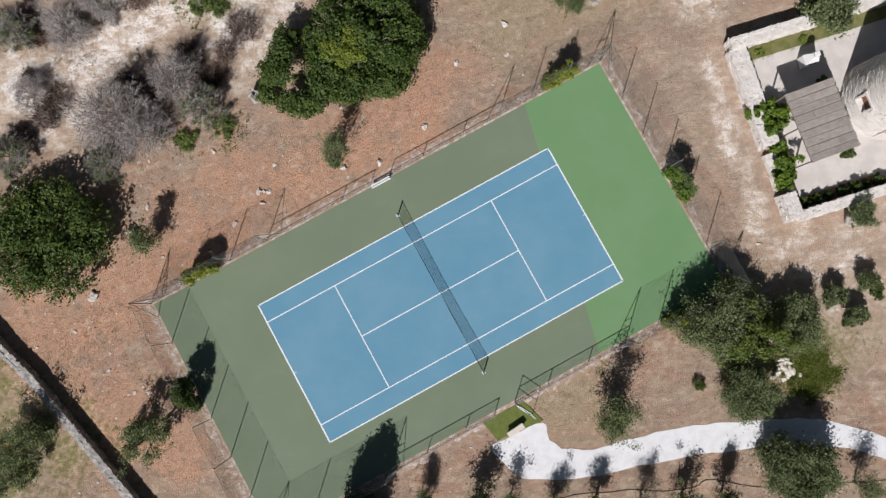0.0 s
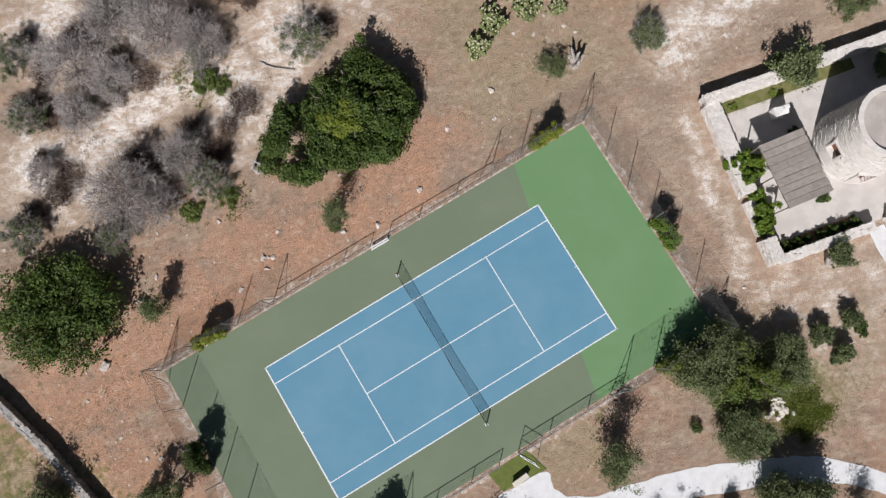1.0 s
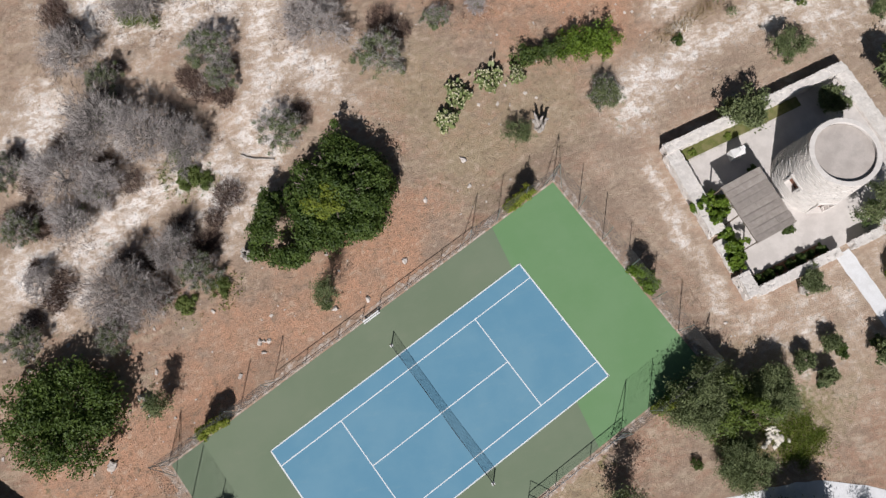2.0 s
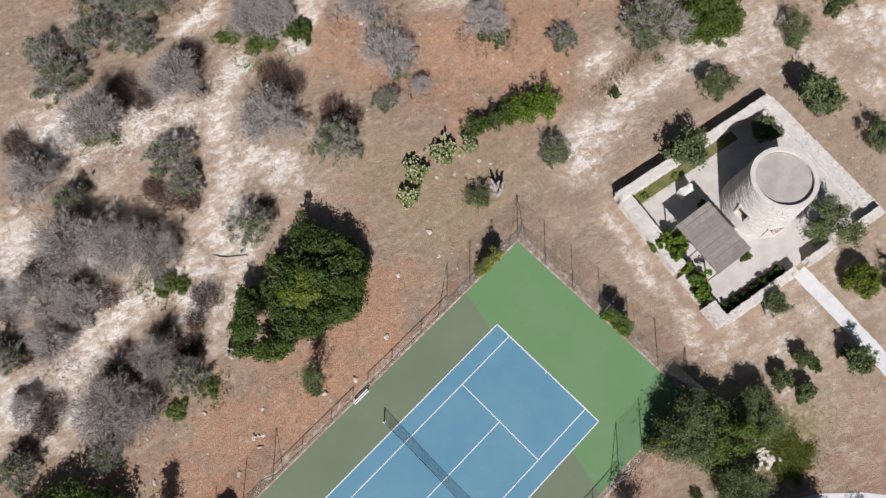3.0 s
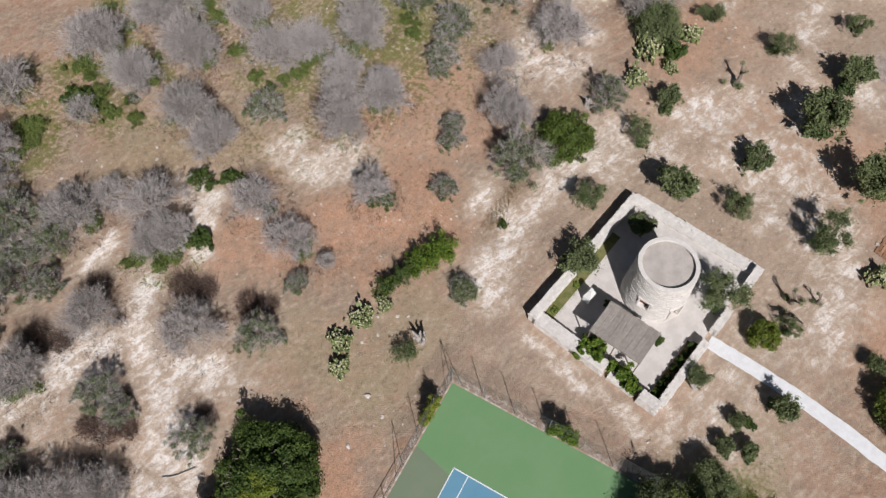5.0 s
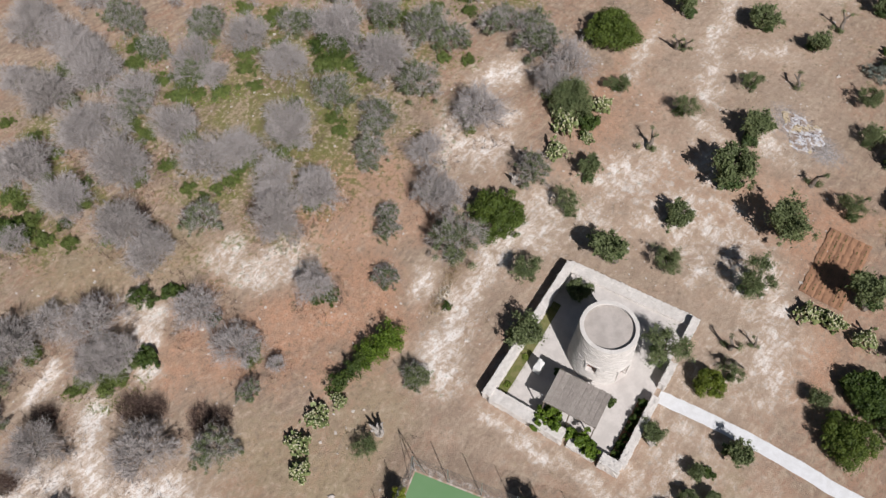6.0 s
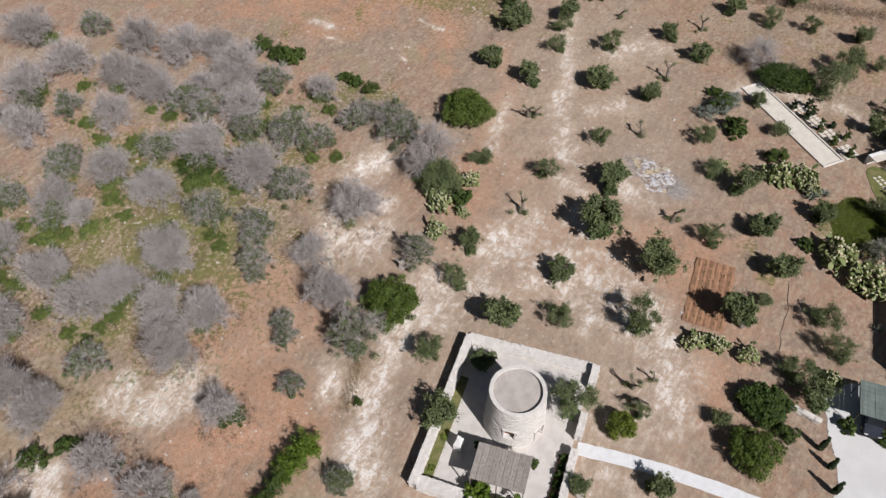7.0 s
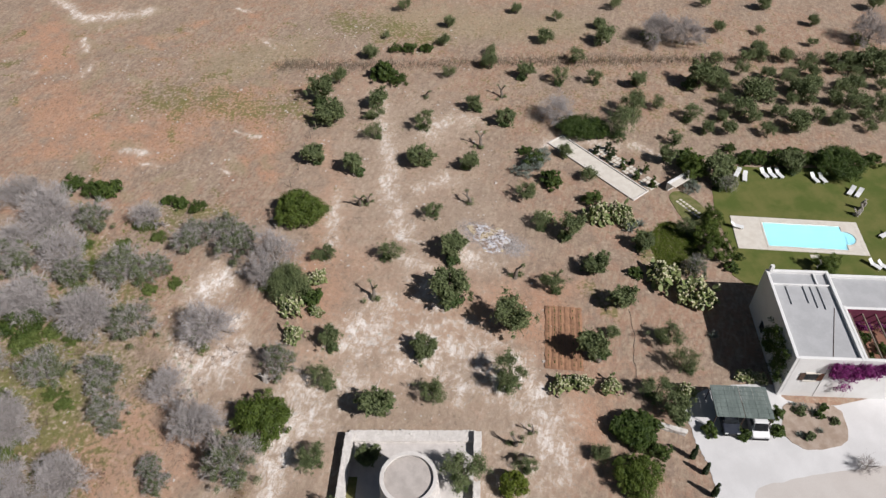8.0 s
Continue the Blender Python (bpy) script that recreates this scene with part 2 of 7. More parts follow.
SOIL_TILLED = worn("tilled_red_soil", (0.40, 0.220, 0.130), (0.29, 0.160, 0.098), 1.2, 12, 0.98, bump=0.9)
ASH = ash_material()
BARK = worn("olive_bark", (0.24, 0.20, 0.165), (0.155, 0.13, 0.11), 4, 25, 0.95, bump=0.8)
DEAD_BARK = worn("bleached_dead_wood", (0.44, 0.405, 0.37), (0.33, 0.295, 0.265), 3, 25, 0.95, bump=0.8)


def twig_material():
    n = Nodes("dry_grey_twigs", 0.95, 0, 0.1)
    c = n.mix(n.island(), (0.305, 0.276, 0.265), (0.56, 0.515, 0.495))
    c = n.mix(n.math("MULTIPLY", n.each(), 0.35), c, (0.20, 0.175, 0.155))
    return n.color(c)


TWIGS = twig_material()
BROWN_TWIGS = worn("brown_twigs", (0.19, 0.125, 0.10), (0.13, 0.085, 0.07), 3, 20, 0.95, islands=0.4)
DRY_REED = worn("dry_reed_stalks", (0.26, 0.21, 0.155), (0.18, 0.145, 0.11), 3, 20, 0.95, islands=0.5)
L_OLIVE = leafy("olive_leaves", (0.145, 0.182, 0.074), (0.262, 0.295, 0.142), (0.090, 0.120, 0.048))
L_SUCKER = leafy("olive_sucker_leaves", (0.092, 0.140, 0.048), (0.170, 0.225, 0.085), (0.060, 0.095, 0.034))
L_WEED = leafy("green_weed_leaves", (0.125, 0.172, 0.040), (0.225, 0.26, 0.078), (0.085, 0.122, 0.030))
L_HALF = leafy("thin_olive_leaves", (0.120, 0.158, 0.062), (0.225, 0.262, 0.122), (0.076, 0.104, 0.040))
L_CAROB = leafy("carob_leaves", (0.055, 0.094, 0.017), (0.120, 0.172, 0.034), (0.030, 0.056, 0.012))
L_LIME = leafy("young_lime_leaves", (0.15, 0.19, 0.022), (0.23, 0.26, 0.035), (0.09, 0.13, 0.018))
L_SHRUB = leafy("shrub_leaves", (0.065, 0.105, 0.022), (0.13, 0.175, 0.038), (0.040, 0.070, 0.016))
L_LAUREL = leafy("glossy_laurel_leaves", (0.095, 0.138, 0.024), (0.165, 0.215, 0.038), (0.058, 0.090, 0.017))
L_BRIGHT = leafy("bright_hedge_leaves", (0.12, 0.20, 0.022), (0.20, 0.28, 0.032), (0.075, 0.13, 0.018))
L_YELLOW = leafy("yellowing_leaves", (0.19, 0.23, 0.028), (0.29, 0.31, 0.045), (0.11, 0.15, 0.02))
L_CYPRESS = leafy("cypress_leaves", (0.035, 0.060, 0.022), (0.070, 0.095, 0.035), (0.022, 0.038, 0.014))
L_PEAR = leafy("cactus_pads", (0.225, 0.275, 0.100), (0.40, 0.42, 0.195), (0.15, 0.20, 0.075), 0.5)
L_AGAVE = leafy("grey_agave_leaves", (0.26, 0.30, 0.26), (0.38, 0.40, 0.34), (0.17, 0.20, 0.17), 0.5)
L_BOUGAIN = leafy("bougainvillea_bracts", (0.20, 0.022, 0.14), (0.34, 0.05, 0.25), (0.13, 0.018, 0.10))
L_DRY = leafy("dry_grass_blades", (0.36, 0.27, 0.15), (0.46, 0.37, 0.22), (0.25, 0.19, 0.10), 0.9, 0.1)
L_GRASS = leafy("green_grass_blades", (0.17, 0.235, 0.040), (0.28, 0.31, 0.075), (0.12, 0.175, 0.030), 0.8, 0.2)
FRUIT = worn("pale_fruit", (0.58, 0.54, 0.32), (0.66, 0.63, 0.46), 3, 20, 0.6)

# ---- building helpers ----
rng = np.random.default_rng(7)


def mesh_object(name, bm, material, parent=None, label=""):
    me = bpy.data.meshes.new(name)
    bm.to_mesh(me)
    bm.free()
    me.materials.append(material)
    ob = new(name, me)
    ob.parent = parent
    if label:
        ob["label"] = label
    return ob


part = mesh_object


def thing(name, label, category, x=0.0, y=0.0, z=0.0, turn=0.0, group="", kind=""):
    ob = new(name)
    ob.empty_display_size = 0.2
    ob.matrix_basis = pose(x, y, z, 0, 0, turn)
    return tagged(ob, label, category, group, kind)


def raw_mesh(name, verts, faces, material, parent=None, label="", smooth=False):
    """A mesh object from arrays; all faces have the same number of corners."""
    verts, faces = np.asarray(verts, np.float32), np.asarray(faces, np.int32)
    me = bpy.data.meshes.new(name)
    k = faces.shape[1]
    me.vertices.add(len(verts))
    me.vertices.foreach_set("co", verts.ravel())
    me.loops.add(faces.size)
    me.loops.foreach_set("vertex_index", faces.ravel())
    me.polygons.add(len(faces))
    me.polygons.foreach_set("loop_start", np.arange(0, faces.size, k, dtype=np.int32))
    me.polygons.foreach_set("loop_total", np.full(len(faces), k, np.int32))
    me.polygons.foreach_set("use_smooth", np.full(len(faces), smooth))
    me.update(calc_edges=True)
    me.validate()
    me.materials.append(material)
    ob = new(name, me)
    ob.parent = parent
    if label:
        ob["label"] = label
    return ob


def add_box(bm, x0, y0, z0, x1, y1, z1, m=None, bevel=0.0):
    r = bmesh.ops.create_cube(bm, size=1.0, matrix=Matrix.Translation(((x0 + x1) / 2, (y0 + y1) / 2, (z0 + z1) / 2)) @ Matrix.Diagonal((x1 - x0, y1 - y0, z1 - z0, 1)))
    vs = r["verts"]
    if bevel:
        es = list({e for v in vs for e in v.link_edges})
        out = bmesh.ops.bevel(bm, geom=es, offset=bevel, segments=1, affect="EDGES")
        vs = list({v for f in out["faces"] for v in f.verts} | {v for v in vs if v.is_valid})
    if m is not None:
        bmesh.ops.transform(bm, matrix=m, verts=vs)
    return vs


def box(x0, y0, z0, x1, y1, z1, bevel=0.0, m=None):
    bm = bmesh.new()
    add_box(bm, x0, y0, z0, x1, y1, z1, m, bevel)
    return bm


def add_tube(bm, a, b, r0, r1=None, sides=6):
    a, b = Vector(a), Vector(b)
    r1 = r0 if r1 is None else r1
    m = Matrix.Translation((a + b) / 2) @ (b - a).to_track_quat("Z", "Y").to_matrix().to_4x4()
    return bmesh.ops.create_cone(bm, cap_ends=True, segments=sides, radius1=r0, radius2=r1, depth=(b - a).length, matrix=m)["verts"]


def tube(a, b, r0, r1=None, sides=6):
    bm = bmesh.new()
    add_tube(bm, a, b, r0, r1, sides)
    return bm


def slab(points, z0, z1):
    """A flat plate with the outline given."""
    bm = bmesh.new()
    f = bm.faces.new([bm.verts.new((x, y, z0)) for x, y in points])
    up = bmesh.ops.extrude_face_region(bm, geom=[f])
    bmesh.ops.translate(bm, vec=(0, 0, z1 - z0), verts=[v for v in up["geom"] if isinstance(v, bmesh.types.BMVert)])
    bmesh.ops.recalc_face_normals(bm, faces=bm.faces[:])
    return bm


def smooth_line(points, n=8):
    """A rounded line through a few points (Catmull-Rom)."""
    p = [Vector(q) for q in points]
    p = [p[0] * 2 - p[1]] + p + [p[-1] * 2 - p[-2]]
    out = []
    for i in range(1, len(p) - 2):
        for k in range(n):
            t = k / n
            out.append(0.5 * ((2 * p[i]) + (p[i + 1] - p[i - 1]) * t + (2 * p[i - 1] - 5 * p[i] + 4 * p[i + 1] - p[i + 2]) * t * t + (3 * p[i] - p[i - 1] - 3 * p[i + 1] + p[i + 2]) * t ** 3))
    return out + [p[-2]]


def rounded(points, n=5):
    """A closed outline rounded through its corners."""
    p = [Vector(q) for q in points]
    out = []
    for i in range(len(p)):
        a, b, c, d = p[i - 1], p[i], p[(i + 1) % len(p)], p[(i + 2) % len(p)]
        for k in range(n):
            t = k / n
            q = 0.5 * ((2 * b) + (c - a) * t + (2 * a - 5 * b + 4 * c - d) * t * t + (3 * b - a - 3 * c + d) * t ** 3)
            out.append((q.x + rng.normal(0, 0.06), q.y + rng.normal(0, 0.06)))
    return out


def ribbon(points, width, z0, z1, fray=0.12):
    """A path along a line, with slightly ragged edges."""
    line = smooth_line(points, 10)
    left, right = [], []
    for i, q in enumerate(line):
        d = (line[min(i + 1, len(line) - 1)] - line[max(i - 1, 0)]).normalized()
        w = width / 2
        left.append((q.x - d.y * (w + rng.normal(0, fray)), q.y + d.x * (w + rng.normal(0, fray))))
        right.append((q.x + d.y * (w + rng.normal(0, fray)), q.y - d.x * (w + rng.normal(0, fray))))
    bm = bmesh.new()
    rows = [[bm.verts.new((*l, z0)), bm.verts.new((*l, z1)), bm.verts.new((*r, z1)), bm.verts.new((*r, z0))] for l, r in zip(left, right)]
    for a, b in zip(rows, rows[1:]):
        for k in range(3):
            bm.faces.new((a[k], b[k], b[k + 1], a[k + 1]))
    bm.faces.new(rows[0])
    bm.faces.new(rows[-1][::-1])
    bmesh.ops.recalc_face_normals(bm, faces=bm.faces[:])
    return bm


BOX_FACES = np.array([[0, 1, 3, 2], [4, 6, 7, 5], [0, 4, 5, 1], [2, 3, 7, 6], [0, 2, 6, 4], [1, 5, 7, 3]])


def stones_mesh(name, centres, halves, turns, material, parent=None, jitter=0.18, label=""):
    """Many rough blocks joined: centres (n,3), half sizes (n,3), turns about z (n)."""
    n = len(centres)
    corner = np.array([[i, j, k] for i in (-1, 1) for j in (-1, 1) for k in (-1, 1)], float)
    v = corner[None] * halves[:, None, :] * (1 + rng.normal(0, jitter, (n, 8, 3)))
    c, s = np.cos(turns)[:, None], np.sin(turns)[:, None]
    v = np.stack([v[..., 0] * c - v[..., 1] * s, v[..., 0] * s + v[..., 1] * c, v[..., 2]], -1) + centres[:, None, :]
    f = (np.arange(n)[:, None, None] * 8 + BOX_FACES[None]).reshape(-1, 4)
    ob = raw_mesh(name, v.reshape(-1, 3), f, material, parent, label)
    return tagged(ob, kind="stuff")


# ---- the ground: one sheet to the horizon ----
SPOTS = []


def spot(kind, width, *line):
    """A patch of a kind of soil along a line of (x, y) places, some metres wide."""
    SPOTS.append((kind, width, line))


spot("white", 1.4, (24.9, 43.1), (20.5, 37.2), (17.6, 35.9))
spot("white", 2.2, (12.8, 39.6), (6.8, 35.1), (2.7, 29.1), (-0.3, 24.9), (-4.0, 22.6))
spot("white", 2.0, (5.1, 29.6), (7.0, 25.8))
spot("white", 3.4, (-3.4, 45.7), (0.8, 42.0), (2.4, 37.7))
spot("white", 1.2, (13.6, 47.2), (10.2, 47.4))
spot("white", 3.4, (-10.2, 39.4), (-12.7, 36.2), (-8.6, 34.5))
spot("white", 1.6, (-3.4, 24.7), (-8.3, 27.6))
spot("white", 2, (-15.8, 27.2), (-10.4, 26.5), (-5.5, 26.5))
spot("white", 3, (-19.5, 28.2), (-15.2, 25.8))
spot("white", 1.6, (31.2, 31.6), (36.6, 28.3))
spot("white", 1.6, (37.9, 15.0), (39.9, 15.6))
spot("white", 2.2, (37.6, 10.6), (28.3, 10.0))
spot("white", 1.5, (39.5, 9.4), (48.2, 5.8))
spot("white", 0.7, (23.2, -6.0), (24.1, -2.3), (25.8, 5.8))
spot("white", 2, (60.2, -2.4), (55.3, -1.6))
spot("white", 1.6, (51.1, -2.3), (49.8, -7.2))
spot("white", 1.8, (34.3, 35.1), (32.0, 35.1))
spot("white", 1.2, (30.8, 32.4), (38.5, 29.1))
spot("white", 1.3, (37.0, 16.0), (39.6, 15.2))
spot("white", 2.2, (66.1, 19.7), (69.7, 15.7))
spot("white", 2.4, (57.2, 22.1), (52.0, 18.7), (53.6, 14.5))
spot("white", 2, (36.6, 9.7), (28.5, 11.9))
spot("white", 1.5, (44.1, 9.2), (49.0, 4.5))
spot("white", 3, (52.2, -4.0), (50.9, -10.8))
spot("white", 2, (47.6, -7.9), (49.4, -11.7))
spot("white", 1.6, (77.7, -5.9), (87.9, -6.3))
spot("white", 1.6, (70.3, -5.3), (67.2, -7.2))
spot("white", 1.8, (46.0, -15.0), (43.8, -19.7))
spot("white", 2.4, (41.4, -18.4), (36.9, -18.0))
spot("white", 1.0, (22.1, 42.4), (23.5, 38.6), (18.6, 36.1))
spot("white", 1.8, (104.2, -7.5), (93.5, -7.3), (80.5, -6.0), (74.5, -6.6))
spot("white", 1.6, (94.6, -14.5), (96.0, -20.0))
spot("white", 1.4, (82.8, -11.1), (85.3, -15.6))
spot("white", 3, (69.2, 17.4), (66.3, 19.9))
spot("white", 2.4, (63.6, -7.2), (58.3, -8.6))
spot("white", 3, (53.7, -10.6), (47.9, -12.8))
spot("white", 2.6, (59.4, -1.2), (53.0, 0.6))
spot("white", 2.4, (52.2, -4.5), (55.9, -7.6))
spot("white", 3, (43.7, -16.4), (36.9, -17.1))
spot("white", 2.6, (45.1, 7.0), (48.4, 0.9))
spot("white", 2.6, (54.0, 12.6), (51.4, 15.6))
spot("white", 2, (58.4, 14.7), (60.8, 13.5))
spot("white", 1.6, (69.1, -13.8), (65.6, -16.9))
spot("white", 2, (50.7, -14.7), (44.1, -18.3))
spot("red", 5, (30.0, 26.2), (30.8, 18.6))
spot("red", 4, (4.2, 13.7), (-0.2, 14.6))
spot("red", 4, (-25.0, 11.8), (-18.5, 11.0), (-7.0, 15.5))
spot("red", 4, (-3.9, 15.2), (2.7, 13.5))
spot("red", 5, (44.5, 29.4), (31.8, 16.9))
spot("red", 5, (26.7, 23.2), (19.1, 33.2))
spot("red", 4, (48.1, 27.1), (44.5, 20.9))
spot("red", 2.5, (106.4, 27.8), (100.2, 45.5))
spot("red", 1.8, (109.7, 17.2), (89.5, 11.4))
spot("red", 8, (55.6, -3.6), (56.6, -20.0))
spot("red", 4, (43.8, -20.7), (38.3, -21.0))
spot("dry", 5, (13.6, 17.2), (13.6, 21.2))
spot("dry", 4, (23.4, 15.8), (16.7, 16.0))
spot("dry", 4, (3.5, -11.9), (3.6, -10.2))
spot("red", 3, (-26.7, 6.3), (-22.5, -1.3))
spot("dry", 6, (30.7, 42.6), (24.0, 52.2))
spot("dry", 5, (39.0, 44.2), (51.7, 41.9))
spot("dry", 6, (132.2, -11.2), (125.1, -42.3))
spot("dry", 4, (49.3, 35.4), (56.3, 33.4))
spot("green", 1.6, (61.5, 40.7), (63.0, 36.7))
spot("green", 2.2, (54.7, 47.5), (53.4, 42.8))
spot("green", 2.2, (45.0, 57.5), (43.9, 55.1))
spot("green", 1.8, (43.8, 40.5), (41.9, 40.9))
spot("green", 1.6, (49.0, 71.4), (47.9, 68.7))
spot("green", 2, (26.8, 61.1), (25.1, 57.4))
spot("green", 1.6, (35.3, 60.8), (33.3, 54.7))
spot("green", 1.6, (40.9, 68.4), (40.8, 63.4))
spot("green", 2.6, (61.5, 40.7), (64.2, 36.3))
spot("green", 1.6, (79.9, 28.6), (78.9, 21.7))
spot("green", 2.6, (65.4, -38.6), (66.5, -41.3))
spot("green", 1.5, (101.7, 8.9), (100.5, 7.6))
spot("green", 1.4, (59.1, -27.6), (56.5, -29.7))
spot("green", 1.6, (18.5, -17.9), (21.6, -17.3))
spot("green", 1.2, (7.6, -9.7), (7.9, -10.3))
spot("green", 3, (63.1, -67.2), (66.9, -71.8))
spot("ash", 1.7, (73.2, -16.0), (69.0, -19.6))
spot("green", 3, (53.8, 66.1), (47.9, 68.7))
spot("green", 3, (64.2, 48.7), (61.5, 40.7))
spot("green", 3, (52.0, 46.7), (51.4, 53.6))
spot("green", 2.5, (44.7, 55.6), (39.4, 67.2))
spot("green", 2.5, (43.8, 40.5), (39.9, 41.9))
spot("green", 2.5, (34.6, 60.3), (24.6, 58.5))
spot("green", 3, (79.8, 42.5), (67.8, 30.3))
spot("green", 2, (82.2, 28.9), (80.5, 17.3))
spot("dry", 1.6, (100.8, 35.2), (99.6, 32.5))
spot("dry", 2, (125.3, 43.5), (126.6, 43.2))
spot("dry", 2.2, (141.9, 50.6), (137.4, 42.6), (142.7, 33.9))
spot("dry", 1.2, (132.4, 44.8), (127.4, 40.4))
spot("white", 0.8, (83.0, 2.5), (73.8, 2.7))
spot("red", 2.6, (70.5, -1.5), (62.5, 4.5))
spot("red", 2.5, (88.1, 2.8), (73.8, 2.9), (60.0, 2.8), (52.5, 2.8))
spot("dry", 1.0, (113.6, 15.1), (112.9, 13.7))
spot("dry", 5, (118.8, 19.6), (122.7, 8.0))
spot("green", 4, (111.4, 28.3), (103.7, 9.8))
spot("green", 4, (131.7, -0.5), (124.9, -16.7))
spot("white", 1.6, (87.1, -37.5), (89.5, -32.9), (89.1, -28.4))
spot("white", 1.0, (80.7, -45.8), (86.6, -40.9))
spot("dry", 1.6, (22.7, -17.9), (26.1, -16.1))
spot("dry", 1.6, (20.9, -8.2), (26.1, -12.9))
spot("green", 2.0, (18.7, -17.5), (21.3, -17.1))
spot("green", 3.5, (-32.5, 5.8), (-29.4, 2.2))
spot("green", 3, (-30.5, 10.1), (-30.1, 6.2))
spot("dry", 3, (-30.1, 10.8), (-28.7, 2.7))
spot("red", 1.5, (-13.4, 1.3), (-15.7, -4.7))
spot("red", 1.5, (-17.2, 7.2), (-16.3, 0.2))
spot("green", 2.2, (20.4, -17.5), (22.7, -16.9))
spot("dry", 2, (5.4, -9.4), (6.0, -12.4))
spot("green", 1.9, (63.0, -40.5), (66.0, -42.5), (68.0, -41.5))
spot("green", 1.9, (64.5, -39.5), (67.5, -42.8))


def field_patches():
    """Small broken patches of bare red soil, dry weeds and pale stones over the fallow field."""
    for k in range(120):
        x, y = rng.uniform(84, 140), rng.uniform(6, 70)
        kind, width = (("red", rng.uniform(0.5, 1.3)), ("dry", rng.uniform(0.5, 1.4)), ("green", rng.uniform(0.4, 1.0)), ("white", rng.uniform(0.25, 0.5)))[int(rng.choice(4, p=(0.45, 0.25, 0.2, 0.1)))]
        a = rng.uniform(0, 3.14)
        spot(kind, width, (x, y), (x + 3 * math.cos(a), y + 3 * math.sin(a)))


field_patches()
spot("white", 1.3, (148.4, 55.6), (141.3, 46.8), (142.7, 34.4))
spot("white", 0.8, (132.6, 45.8), (127.2, 43.4))
spot("white", 0.8, (98.5, 33.5), (97.0, 31.0))
spot("red", 6, (112.5, 46.5), (97.8, 32.0), (108.3, 19.0))
spot("red", 5, (136.2, 55.5), (125.0, 50.0))
spot("green", 1.2, (101.1, 8.5), (100.5, 6.5))
spot("dry", 3.0, (44.0, 47.0), (50.5, 46.0), (57.0, 49.0))
spot("red", 1.6, (93.8, 3.8), (88.5, 3.6), (72.7, 2.2), (66.7, 1.8))
spot("green", 2.2, (16.5, 60.5), (19.4, 60.8), (22.0, 63.5))
spot("green", 2.4, (23.6, 68.5), (26.5, 64.0))
spot("green", 2.0, (28.6, 59.0), (29.7, 61.7))
spot("green", 2.5, (111.0, 65.0), (106.0, 70.0))


def ground_height(x, y):
    """Slight unevenness of the open ground; level where things are built."""
    h = 0.10 * np.sin(x * 0.21 + 1.3) * np.cos(y * 0.17) + 0.06 * np.sin(x * 0.53 + y * 0.41) + 0.03 * np.sin(x * 1.3 - y * 1.1)
    flat = np.clip((np.hypot(np.maximum(np.abs(x) - 21, 0), np.maximum(np.abs(y + 2) - 15, 0)) - 1) / 5, 0, 1)
    flat *= np.clip((np.hypot(np.maximum(np.abs(x - 34) - 11, 0), np.maximum(np.abs(y + 3) - 10, 0)) - 0.5) / 4, 0, 1)
    flat *= np.clip((np.hypot(np.maximum(np.abs(x - 60) - 34, 0), np.maximum(np.abs(y + 55) - 28, 0)) - 0.5) / 6, 0, 1)
    flat *= np.clip((np.hypot(np.maximum(np.abs(x - 26) - 12, 0), np.maximum(np.abs(y + 26) - 14, 0)) - 0.5) / 4, 0, 1)
    return (h - 0.08) * flat - 0.02


